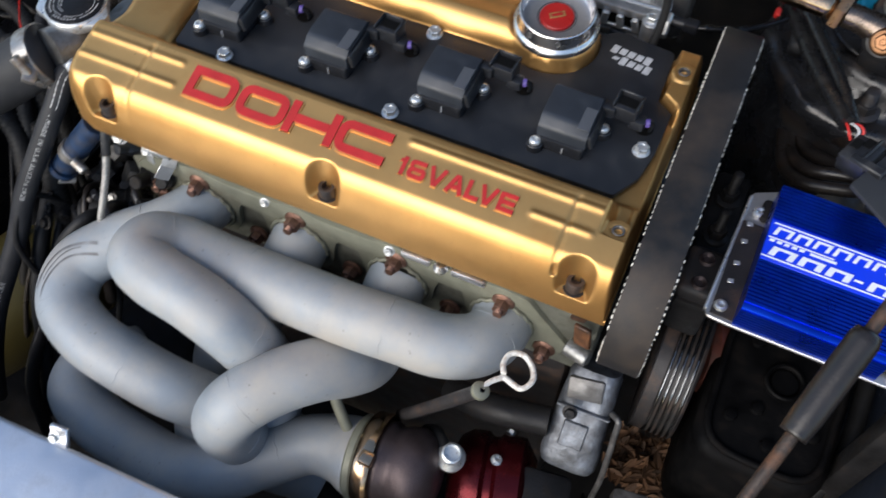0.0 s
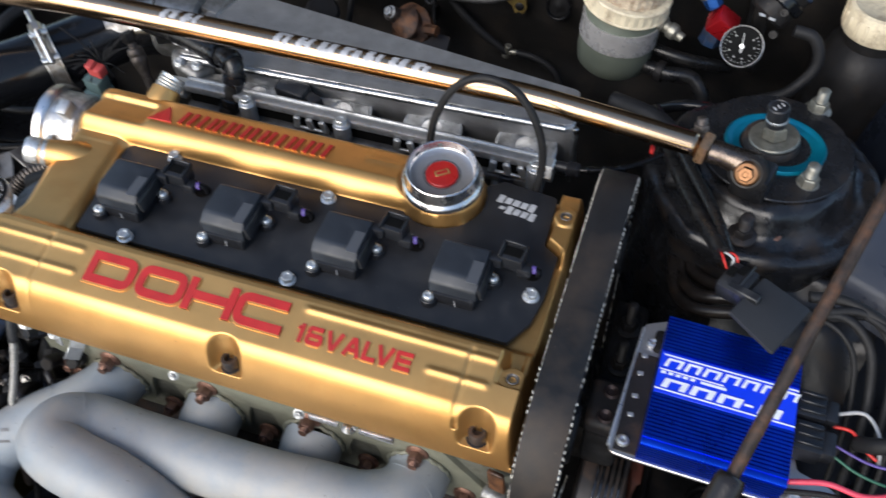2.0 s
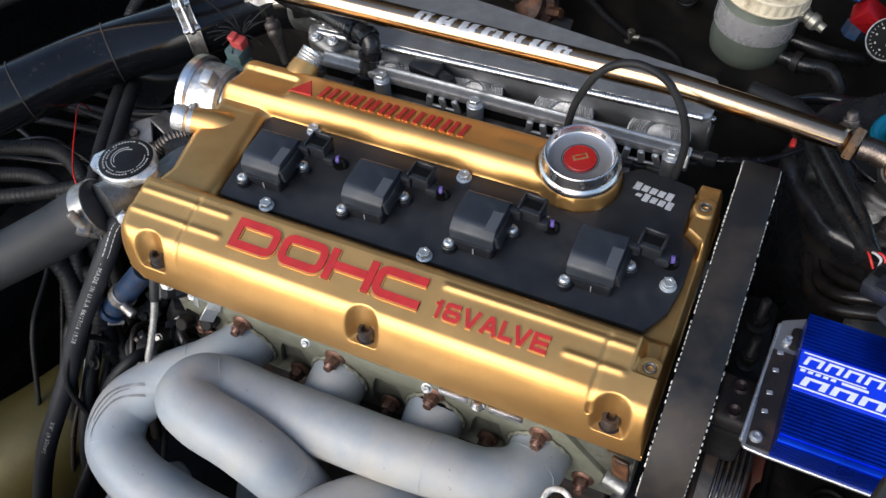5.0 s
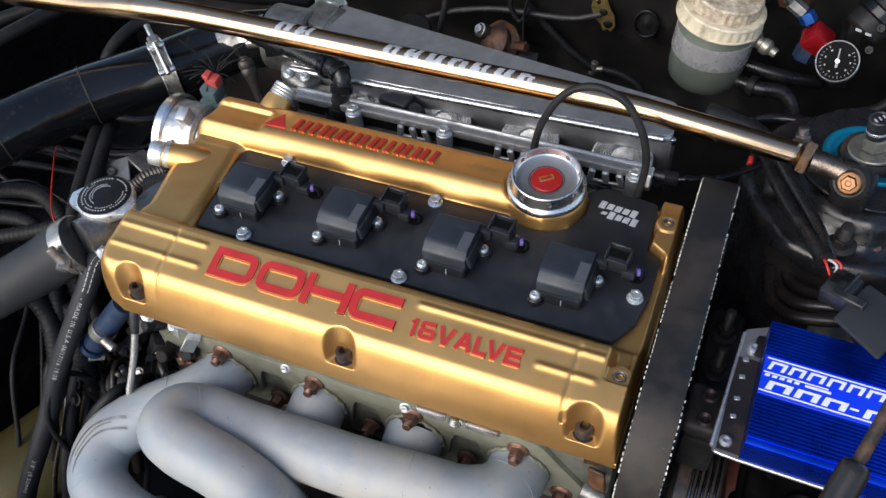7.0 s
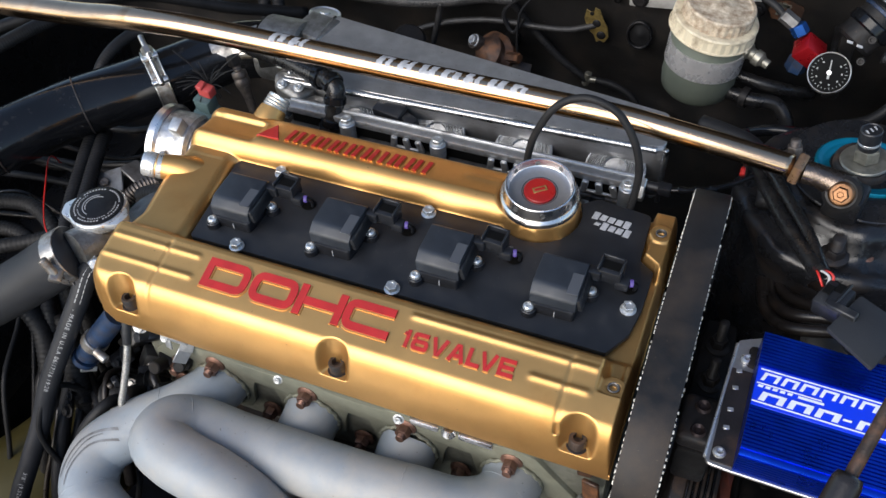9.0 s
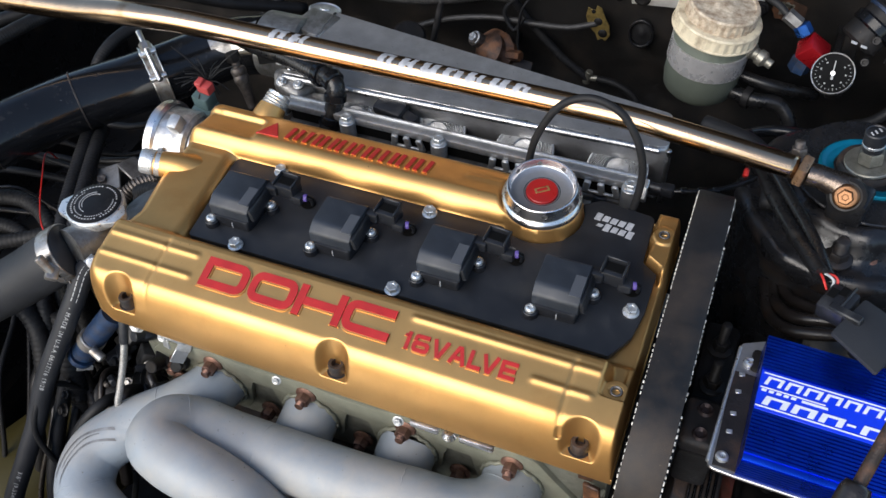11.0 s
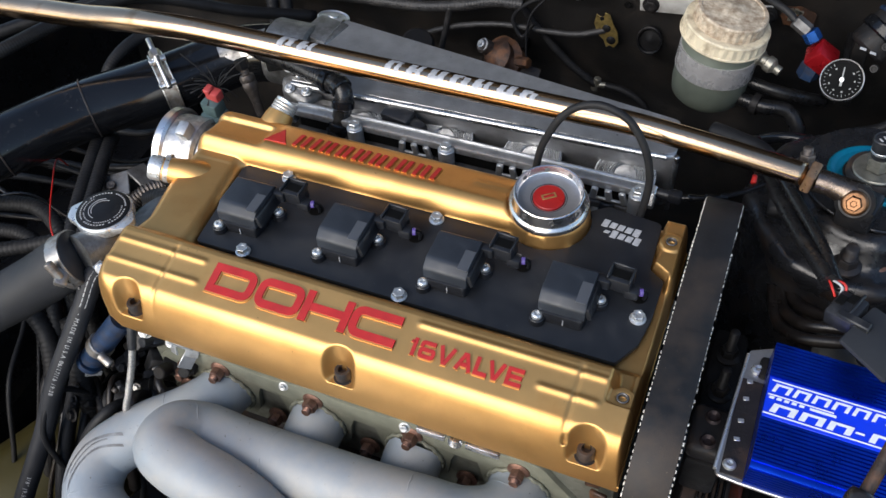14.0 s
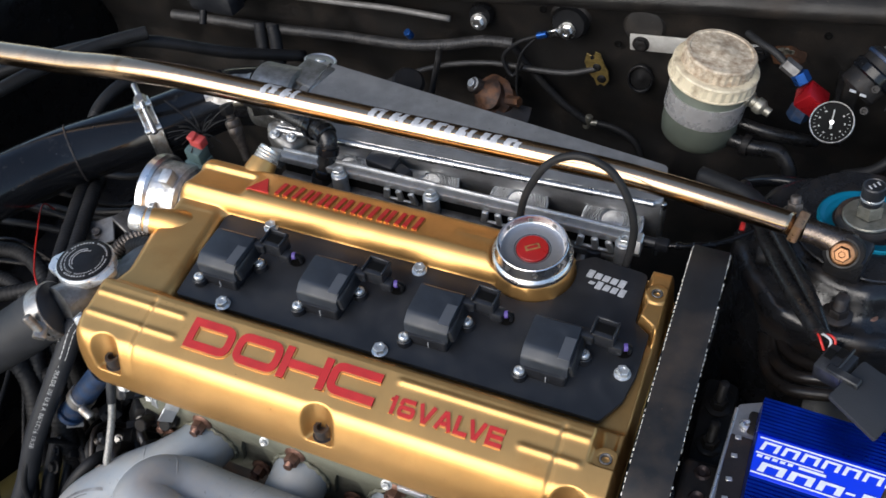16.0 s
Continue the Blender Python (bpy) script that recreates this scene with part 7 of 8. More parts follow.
def build_coolant():
    root = thing("filler_neck", (-0.13, 0.0, 0.76), "cast filler neck with a black pressure cap", "filler neck")
    c = Vector((-0.1305, 0.0, 0.868))
    part("neck", lathe([(0, -0.075), (0.021, -0.075), (0.020, -0.05), (0.017, -0.03), (0.020, -0.016), (0.024, -0.012), (0.024, -0.009), (0, -0.009)], 32, Matrix.Translation(c)), NECKALU, root)
    part("side_pipe", tube([tuple(c + Vector((0, 0, -0.045))), tuple(c + Vector((0.03, 0.01, -0.045))), tuple(c + Vector((0.065, 0.02, -0.045)))], 0.022, 24), NECKALU, root)
    part("spout", tube([tuple(c + Vector((0, 0, -0.040))), (-0.128, -0.022, 0.842), (-0.134, -0.042, 0.848)], 0.0205, 24), NECKALU, root)
    cap = part("cap", lathe([(0, -0.010), (0.0255, -0.010), (0.0262, -0.008), (0.0262, -0.002), (0.0256, -0.0002), (0.0246, 0.0006), (0, 0.0010)], 48, Matrix.Translation(c)), STEEL, root, "steel pressure cap")
    part("cap_face", lathe([(0, 0.0012), (0.0240, 0.0008), (0.0244, 0.0013), (0.0236, 0.0018), (0, 0.0024)], 48, Matrix.Translation(c)), DIALBLACK, cap, "black printed cap face")
    for a in (20, 200):
        v = Vector((math.cos(radians(a)), math.sin(radians(a)), 0))
        ear = rounded([(0.014, -0.020), (0.0325, -0.0065), (0.0325, 0.0065), (0.014, 0.020)], 0.006)
        part("cap_ear", moved(prism(ear, -0.007, -0.0005, 0.001), Matrix.Translation(c) @ Matrix.Rotation(radians(a - (30 if a < 90 else 0)), 4, "Z")), STEEL, cap)
    for r, w, n, gap, span in ((0.0202, 0.0012, 46, 0.55, 360), (0.0172, 0.0009, 36, 0.5, 250), (0.0128, 0.0006, 26, 1.0, 150), (0.0105, 0.0006, 26, 1.0, 140)):
        for k in range(n):
            a0 = radians(k * span / n + r * 9000)
            if gap < 1 and k % 9 == 8:
                continue
            l = 2 * math.pi * r * span / 360 / n * gap
            part("cap_print", box(w, l, 0.0003, tuple(c + Vector((math.cos(a0) * r, math.sin(a0) * r, 0.0024 - 0.00045 * (r / 0.0228) ** 2 + 0.0001))), 0, 1, (0, 0, math.degrees(a0))), GREYPRINT, cap)
    # top hose
    root = thing("radiator_hose", (-0.2, -0.08, 0.80), "thick black rubber radiator hose with a clamp", "radiator hose")
    line = even(spline([(-0.134, -0.0415, 0.849), (-0.146, -0.049, 0.843), (-0.176, -0.064, 0.822), (-0.212, -0.082, 0.800), (-0.30, -0.128, 0.750), (-0.42, -0.20, 0.690)], 12), 0.004)
    part("hose", sweep(line, 0.0250, 40), GREYRUBBER, root, "", 180)
    band = part("clamp_band", ring_at(line, 0.022, 0.0264, 0.0145, 0.0016, 44), WORNBAND, root, "worn steel hose clamp")
    i = int(0.022 * (len(line) - 1))
    d = (line[i + 1] - line[i]).normalized()
    n = Vector((0.75, -0.55, 0.45))
    n = (n - d * n.dot(d)).normalized()
    part("clamp_housing", box(0.011, 0.016, 0.008, tuple(line[i] + n * 0.0285), 0.002, 2, (20, 35, 30)), WORNBAND, band)
    for k in range(5):
        q = Matrix.Rotation(radians(14 * k - 70), 3, d) @ n
        part("clamp_slot", box(0.0015, 0.006, 0.0008, tuple(line[i] + q * 0.0268), 0.0003, 1, (20, 25, 30 + 14 * k)), DIRTYALU, band)
    part("clamp_screw", rod(0.0042, 0.018, 14, 0.001, to(line[i] + n * 0.030, d.cross(n))), WORNBAND, band)
    # overflow hose
    root = thing("overflow_hose", (-0.17, -0.13, 0.60), "thin black rubber hose with pale printing", "hose")
    line = even(spline([(-0.108, -0.028, 0.838), (-0.1165, -0.046, 0.838), (-0.124, -0.068, 0.815), (-0.140, -0.094, 0.775), (-0.158, -0.118, 0.732), (-0.170, -0.140, 0.690), (-0.180, -0.165, 0.655), (-0.194, -0.195, 0.61), (-0.207, -0.225, 0.55), (-0.22, -0.25, 0.48)], 12), 0.003)
    part("hose", sweep(line, 0.0096, 24), GREYRUBBER, root, "", 180)
    part("clamp_band", ring_at(line, 0.035, 0.0110, 0.009, 0.0012, 28), STEEL, root, "steel worm clamp")
    part("clamp_screw", rod(0.0055, 0.008, 16, 0.001, to((-0.1060, -0.0455, 0.850), (0.6, -0.6, 0.5))), STEEL, root)
    part("elbow", tube([(-0.1305, -0.005, 0.838), (-0.118, -0.016, 0.840), (-0.108, -0.030, 0.838)], 0.0088, 18), ALU, root)
    printed_hose(line, root, "- MADE IN U.S.A 06/17/16 19:28", 0.058)
    printed_hose(line, root, "3/8\" (9.52mm)", 0.262)


def printed_hose(line, root, body, start):
    """Pale characters printed along the hose."""
    cu = bpy.data.curves.new("hose_print", "FONT")
    cu.body = body
    cu.size = 0.0056
    cu.space_character = 1.3
    ob = bpy.data.objects.new("t", cu)
    scene.collection.objects.link(ob)
    me = bpy.data.meshes.new_from_object(ob.evaluated_get(bpy.context.evaluated_depsgraph_get()))
    bpy.data.objects.remove(ob)
    bpy.data.curves.remove(cu)
    fr = frames_along(line)
    step = (line[1] - line[0]).length
    out = Vector((0.55, -0.45, 0.70))

    def at(s, a):
        i = min(max(int(s / step), 0), len(line) - 2)
        f = s / step - i
        p = line[i].lerp(line[i + 1], f)
        t = fr[i][0]
        n = (out - t * out.dot(t)).normalized()
        b = t.cross(n)
        return p + (n * math.cos(a) + b * math.sin(a)) * 0.00975

    bm = bmesh.new()
    bm.from_mesh(me)
    bpy.data.meshes.remove(me)
    for v in bm.verts:
        v.co = at(start + v.co.x, (0.0022 - v.co.y) / 0.0098)
    part("print", bm, GREYPRINT, root, "pale printed lettering", 180)
    # a code before the words: plain bars
    if start > 0.1:
        return
    s = 0.018
    for k in range(7):
        bm = bmesh.new()
        bm.faces.new([bm.verts.new(at(s + dx, da)) for dx, da in ((0, -0.28), (0, 0.28), (0.0038, 0.28), (0.0038, -0.28))])
        part("print_bar", bm, GREYPRINT, root)
        s += 0.0050


# ---- firewall side ----


def build_reservoir():
    c = Vector((0.342, 0.440, 0))
    root = thing("fluid_reservoir", (c.x, c.y, 0.766), "translucent fluid reservoir with a dirty ivory screw cap", "fluid reservoir")
    tilt = Matrix.Translation((c.x, c.y, 0.86)) @ Matrix.Rotation(radians(4.5), 4, "Y") @ Matrix.Translation((0, 0, -0.86))
    part("tank", lathe([(0, 0.784), (0.033, 0.784), (0.0385, 0.790), (0.0405, 0.803), (0.0405, 0.851), (0.0385, 0.8535), (0.0385, 0.868), (0, 0.868)], 48, tilt), TANK, root)
    part("clamp_band", lathe([(0.0405, 0.823), (0.0420, 0.823), (0.0420, 0.8495), (0.0405, 0.8495), (0.0405, 0.823)], 56, tilt), CLAMPSTEEL, root, "brushed steel clamp band")
    def knurled(r0, r1, z0, z1, rib, cnt):
        bm = bmesh.new()
        a, b = [], []
        for k in range(cnt * 4):
            o = rib if k % 4 in (0, 1) else 0
            ang = 2 * math.pi * k / (cnt * 4)
            a.append(bm.verts.new(((r0 + o) * math.cos(ang), (r0 + o) * math.sin(ang), z0)))
            b.append(bm.verts.new(((r1 + o) * math.cos(ang), (r1 + o) * math.sin(ang), z1)))
        m = len(a)
        for k in range(m):
            bm.faces.new((a[k], a[(k + 1) % m], b[(k + 1) % m], b[k]))
        bm.faces.new(a[::-1])
        bm.faces.new(b)
        bm.transform(lean)
        return bm
    lean = Matrix.Translation((c.x - 0.001, c.y, 0.86)) @ Matrix.Rotation(radians(8.5), 4, "Y") @ Matrix.Translation((0, 0, -0.86))
    cap = part("cap_skirt", knurled(0.0445, 0.0438, 0.8640, 0.8790, 0.0012, 30), IVORY, root, "ribbed ivory cap skirt")
    part("skirt_top", lathe([(0.0450, 0.8775), (0.0452, 0.8790), (0.0440, 0.8806), (0.0385, 0.8812), (0.0365, 0.8806)], 56, lean), IVORY, cap)
    part("skirt_lip", lathe([(0.0430, 0.8640), (0.0462, 0.8640), (0.0464, 0.8655), (0.0448, 0.8662)], 56, lean), IVORY, cap)
    part("cap_top", knurled(0.0366, 0.0360, 0.8800, 0.8945, 0.0011, 30), DIRTYIVORY, cap)
    part("cap_face", lathe([(0.0372, 0.8930), (0.0374, 0.8950), (0.0360, 0.8968), (0.0325, 0.8970), (0.0315, 0.8960), (0.0120, 0.8960), (0.0105, 0.8967), (0, 0.8967)], 48, lean), DIRTYIVORY, cap)
    part("side_port", lathe([(0, 0), (0.009, 0), (0.009, 0.008), (0.0065, 0.010), (0.0065, 0.014), (0.0085, 0.015), (0.0085, 0.022), (0.005, 0.026), (0.005, 0.032), (0, 0.032)], 20, to((c.x + 0.036, c.y - 0.004, 0.850), (0.9, -0.35, -0.25))), WASHER, root, "dull metal port")
    bk = part("bracket", box(0.154, 0.003, 0.0225, (0.3075, FW - 0.0160, 0.8135), 0.0025, 2, (0, -5.0, 0)), PALEPLATE, root, "pale flat steel bracket")
    part("bracket_link", box(0.03, 0.095, 0.003, (0.340, 0.515, 0.8115), 0.001, 1, (0, -5, 0)), GRIME, root)
    for x, z in ((0.2445, 0.8065), (0.3800, 0.8200)):
        part("bracket_bolt", hex_head(0.0080, 0.006, 1.3, to((x, FW - 0.0175, z), (0, -1, 0))), GRIME, bk)
    part("bracket_boss", lathe([(0, 0), (0.026, 0), (0.0225, 0.005), (0.018, 0.0062), (0, 0.0064)], 36, to((0.2445, FW - 0.006, 0.826), (0, -1, 0.05))), FIREWALL, root, "black pressed boss")
    part("outlet", tube([(0.368, 0.430, 0.796), (0.398, 0.422, 0.796), (0.426, 0.424, 0.794), (0.442, 0.415, 0.776), (0.446, 0.405, 0.72)], 0.0080, 16), SLEEVE, root, "black outlet hose", 180)
    part("outlet", tube([(0.374, 0.445, 0.808), (0.405, 0.440, 0.806), (0.434, 0.445, 0.800), (0.46, 0.465, 0.785)], 0.0068, 16), SLEEVE, root, "black outlet hose", 180)
    part("hose_clip", pipe(0.0118, 0.0015, 0.008, 20, to((0.388, 0.4245, 0.796), (1, -0.25, 0))), GRIME, root)


def build_regulator():
    root = thing("fuel_pressure_regulator", (0.47, 0.43, 0.84), "dark fuel pressure regulator with a dial gauge", "regulator")
    part("body", rod(0.021, 0.045, 36, 0.003, to((0.480, 0.450, 0.868), (0.55, 0.45, 0.7))), GRIME, root)
    part("body_cap", rod(0.024, 0.012, 36, 0.002, to((0.4895, 0.4575, 0.880), (0.55, 0.45, 0.7))), GLOSSBLACK, root)
    part("blue_ring", pipe(0.0225, 0.002, 0.004, 36, to((0.500, 0.466, 0.894), (0.55, 0.45, 0.7))), DULLBLUE, root)
    part("adjuster", nut_on_stud(0.0095, 0.010, 0.005, 0.016, to((0.506, 0.471, 0.901), (0.55, 0.45, 0.7))), STEEL, root)
    for dx in (0.0, 0.010):
        part("name_bar", box(0.0075, 0.0008, 0.0026, (0.476 + dx, 0.428, 0.884 - dx * 0.3), 0.0002, 1, (-40, 25, 25)), GREYPRINT, root)
    for x, y, z in ((0.492, 0.425, 0.866), (0.496, 0.432, 0.888)):
        part("body_screw", socket_head(0.0042, 0.006, to((x, y, z), (-0.2, -0.8, 0.5))), GRIME, root)
    part("red_block", box(0.025, 0.022, 0.022, (0.442, 0.431, 0.864), 0.0015, 2, (14, 36, 10)), REDANOD_BRIGHT, root, "bright red anodised block")
    part("blue_nut", rod(0.0085, 0.012, 6, 0.001, to((0.4310, 0.438, 0.8765), (-0.6, 0.2, 0.75))), BLUEFIT, root, "blue anodised nut")
    part("blue_nut", rod(0.011, 0.016, 6, 0.001, to((0.436, 0.434, 0.852), (-0.2, -0.1, -0.95))), DULLBLUE, root, "blue anodised nut")
    part("grey_nut", rod(0.0075, 0.018, 6, 0.001, to((0.4230, 0.442, 0.8835), (-0.85, 0.2, 0.45))), DIRTYALU, root)
    part("line", tube([(0.410, 0.446, 0.8895), (0.398, 0.452, 0.896), (0.382, 0.462, 0.898), (0.366, 0.48, 0.895)], 0.0038, 12), RUBBER, root)
    part("vacuum_hose", tube([(0.510, 0.430, 0.872), (0.530, 0.428, 0.868), (0.540, 0.420, 0.845), (0.520, 0.405, 0.815), (0.49, 0.40, 0.80)], 0.0060, 14), RUBBER, root)
    # gauge
    g = Vector((0.4645, 0.402, 0.8625))
    m = to(g, (-0.12, -0.72, 0.68))
    gauge = part("gauge", lathe([(0, -0.014), (0.0195, -0.014), (0.0205, -0.010), (0.0200, 0.000), (0.0206, 0.0015), (0.0203, 0.0026), (0.0197, 0.0022), (0.0195, 0.0), (0, 0.0)], 44, m), CLAMPSTEEL, root, "round steel-rimmed dial gauge")
    part("dial", lathe([(0, 0.0003), (0.0194, 0.0003), (0.0194, 0.0008), (0, 0.0008)], 40, m), DARK, gauge, "black dial face")
    for k in range(22):
        a = radians(-135 + 12.9 * k - 90)
        part("dial_mark", moved(box(0.0012 if k % 3 else 0.0026, 0.0006, 0.0003, (0.0160, 0, 0.0010), 0, 1), m @ Matrix.Rotation(a, 4, "Z")), DIALGREY, gauge)
    for k in range(8):
        a = radians(-135 + 38.7 * k - 90)
        part("dial_figure", moved(box(0.0014, 0.0018, 0.0003, (0.0120, 0, 0.0010), 0, 1), m @ Matrix.Rotation(a, 4, "Z")), DIALGREY, gauge)
    part("needle", moved(box(0.0012, 0.014, 0.0004, (0, 0.0055, 0.0014), 0.0001, 1), m @ Matrix.Rotation(radians(8), 4, "Z")), DIALGREY, gauge, "white needle")
    part("needle_tail", moved(box(0.0024, 0.005, 0.0004, (0, -0.004, 0.0014), 0.0004, 1), m @ Matrix.Rotation(radians(8), 4, "Z")), DIALGREY, gauge)
    part("needle_hub", lathe([(0, 0.002), (0.0022, 0.002), (0.0022, 0.0008), (0, 0.0008)], 16, m), STEEL, gauge)
    part("post", box(0.016, 0.016, 0.09, (0.478, 0.47, 0.83), 0.002), GRIME, root)
    part("arm", box(0.016, 0.12, 0.012, (0.478, 0.515, 0.80), 0.002), GRIME, root)


def build_firewall_things():
    # loom along the wall
    solid("wiring_loom", ribbed([(-0.45, FW - 0.03, 0.728), (-0.263, FW - 0.03, 0.738), (-0.158, FW - 0.03, 0.746), (-0.06, FW - 0.03, 0.752), (0.003, FW - 0.03, 0.766), (0.047, FW - 0.03, 0.780), (0.085, FW - 0.028, 0.782)], 0.0078, 0.0045, 0.0010, 16), LOOM, "grey corrugated loom along the firewall", "wiring loom", smooth=180)
    solid("wiring_loom", ribbed([(0.083, FW - 0.030, 0.781), (0.092, FW - 0.022, 0.762), (0.107, FW - 0.018, 0.740), (0.149, FW - 0.018, 0.697), (0.187, FW - 0.018, 0.671)], 0.0058, 0.0045, 0.0008, 14), RUBBER, "black corrugated loom across the firewall", "wiring loom", smooth=180)
    root = thing("vacuum_tee", (0.187, FW - 0.016, 0.665), "small pale tee with a black hose", "hose tee")
    part("tee", join(rod(0.005, 0.020, 14, 0.001, to((0.185, FW - 0.018, 0.663), (0.2, 0, 1))), rod(0.004, 0.014, 14, 0.001, to((0.188, FW - 0.018, 0.672), (1, 0, 0.1)))), WASHER, root)
    part("hose", tube([(0.200, FW - 0.018, 0.673), (0.225, FW - 0.020, 0.672), (0.252, FW - 0.024, 0.660), (0.266, FW - 0.03, 0.635), (0.268, FW - 0.04, 0.60)], 0.0050, 14), RUBBER, root)
    solid("wiper_pipe", tube([(-0.34, FW - 0.030, 0.792), (-0.173, FW - 0.030, 0.799), (-0.085, FW - 0.030, 0.804), (0.001, FW - 0.030, 0.804)], 0.0042, 14), PALEPIPE, "pale grey pipe along the firewall", "pipe", smooth=180)
    solid("stay_pipe", tube([(-0.014, FW - 0.034, 0.762), (-0.020, FW - 0.034, 0.735), (-0.030, FW - 0.036, 0.690), (-0.034, FW - 0.04, 0.66)], 0.0042, 12), LOOM, "dull grey upright pipe behind the plenum", "pipe", smooth=180)
    solid("blue_plug", rod(0.0055, 0.012, 12, 0.001, to((-0.057, FW - 0.030, 0.766), (-0.3, -0.4, 0.8))), BLUEFIT, "small blue plug on the loom", "plug")
    for x, z in ((-0.12, 0.80), (0.215, 0.795), (0.118, 0.826), (0.447, 0.852)):
        solid("wall_hole", lathe([(0.0042, 0.0), (0.0046, 0.0012), (0.0030, 0.0014), (0.0022, 0.0004), (0, 0.0003)], 16, to((x, FW - 0.008, z), (0, -1, 0))), DARK, "small dark drilled hole in the firewall", "hole", "holes in the firewall")
    rng = random.Random(8)
    ring = [(0.020 * (1 + 0.35 * noise.noise((math.cos(a) * 1.5, math.sin(a) * 1.5, 3))) * math.cos(a), 0.014 * (1 + 0.4 * noise.noise((math.cos(a) * 2, math.sin(a) * 2, 9))) * math.sin(a)) for a in (2 * math.pi * k / 40 for k in range(40))]
    patch = thing("flaked_patch", (0.412, FW - 0.017, 0.824), "flaked rusty patch with bare metal specks", "rust patch")
    part("rust", moved(prism(ring, 0, 0.0008, 0, 1), Matrix(((1, 0, 0, 0.412), (0, 0, -1, FW - 0.0145), (0, 1, 0, 0.822), (0, 0, 0, 1)))), RUSTROD, patch)
    for k in range(7):
        part("bare_speck", moved(prism([(0.004 * math.cos(a) * rng.uniform(0.5, 1.3), 0.003 * math.sin(a) * rng.uniform(0.5, 1.3)) for a in (0, 1, 2.1, 3.2, 4.2, 5.3)], 0, 0.0006, 0, 1), Matrix(((1, 0, 0, 0.412 + rng.uniform(-0.014, 0.014)), (0, 0, -1, FW - 0.0153), (0, 1, 0, 0.824 + rng.uniform(-0.008, 0.009)), (0, 0, 0, 1)))), WASHER, patch)
    # earth bolts
    for x, z, ring in ((0.038, 0.803, 0), (0.154, 0.812, 1)):
        root = thing("earth_bolt", (x, FW - 0.02, z), "bright bolt on a black pressed boss", "bolt")
        part("boss", lathe([(0, -0.006), (0.024 if ring else 0.016, -0.006), (0.02 if ring else 0.014, 0.003), (0, 0.004)], 28, to((x, FW - 0.018, z + 0.006), (0, -1, 0.1))), BLACKPAINT, root)
        part("bolt_head", hex_head(0.0075, 0.008, 1.5, to((x, FW - 0.024, z), (0, -1, 0.15))), POLISHED, root)
        if ring:
            part("lug", box(0.014, 0.004, 0.010, (x - 0.016, FW - 0.028, z - 0.004), 0.001, 1, (0, -25, 0)), POLISHED, root)
            part("lug_sleeve", rod(0.0045, 0.014, 14, 0.001, to((x - 0.024, FW - 0.028, z - 0.007), (-0.9, 0, -0.35))), BLUEFIT, root, "blue crimp sleeve")
            part("wire", tube([(x - 0.036, FW - 0.028, z - 0.012), (x - 0.062, FW - 0.032, z - 0.025), (x - 0.080, FW - 0.034, z - 0.050), (x - 0.066, FW - 0.038, z - 0.072), (x - 0.052, FW - 0.036, z - 0.050)], 0.0028, 10), RUBBER, root)
            part("wire", tube([(x - 0.036, FW - 0.028, z - 0.012), (x - 0.056, FW - 0.036, z - 0.04), (x - 0.058, FW - 0.045, z - 0.09), (x - 0.05, FW - 0.05, z - 0.13), (x - 0.062, FW - 0.055, z - 0.165)], 0.0016, 10), RUBBER, root)
    # heater pipe
    solid("heater_hose", tube([(-0.11, FW - 0.03, 0.676), (-0.07, FW - 0.03, 0.701), (-0.008, FW - 0.03, 0.731), (0.058, FW - 0.028, 0.746), (0.12, FW - 0.026, 0.747), (0.160, FW - 0.024, 0.750), (0.192, FW - 0.016, 0.758)], 0.0040, 16), LOOM, "grey-black hose entering the firewall", "hose", smooth=180)
    # yellow gasket plate with round cut-outs
    poly = [(0.179, 0.780), (0.177, 0.767), (0.182, 0.752), (0.191, 0.744), (0.195, 0.734), (0.200, 0.7375), (0.205, 0.735), (0.210, 0.744), (0.208, 0.758), (0.202, 0.768), (0.196, 0.782), (0.190, 0.784), (0.1885, 0.7775), (0.1845, 0.7775)]
    bm = prism(poly, 0, 0.002, 0.0003, 1)
    bm.transform(Matrix(((1, 0, 0, 0), (0, 0, -1, FW - 0.016), (0, 1, 0, 0), (0, 0, 0, 1))))
    root = thing("gasket_plate", (0.195, FW - 0.016, 0.74), "torn yellow gasket plate on the firewall", "gasket")
    part("plate", bm, BRASS, root)
    for gx, gz, gr in ((0.1935, 0.762, 0.0055), (0.2005, 0.7455, 0.0060), (0.1865, 0.7755, 0.0028)):
        part("plate_bolt", lathe([(0, 0.0022), (gr * 0.7, 0.0020), (gr, 0.0006), (gr, 0)], 20, to((gx, FW - 0.0178, gz), (0, -1, 0))), GRIME, root)
    root = thing("firewall_grommet", (0.248, FW - 0.012, 0.750), "black rubber grommet in a round opening", "grommet")
    oval = Matrix.Translation((0.2475, FW - 0.006, 0.750)) @ Matrix.Diagonal((1, 1, 1.28, 1))
    part("opening_ring", pipe(0.0165, 0.003, 0.006, 36, oval @ to((0, 0, 0), (0, -1, 0))), BLACKPAINT, root)
    part("bung", lathe([(0, 0), (0.0135, 0), (0.0130, 0.001), (0.006, 0.002), (0.004, 0.004), (0, 0.0045)], 28, oval @ to((0, 0, 0), (0, -1, 0))), RUBBER, root)
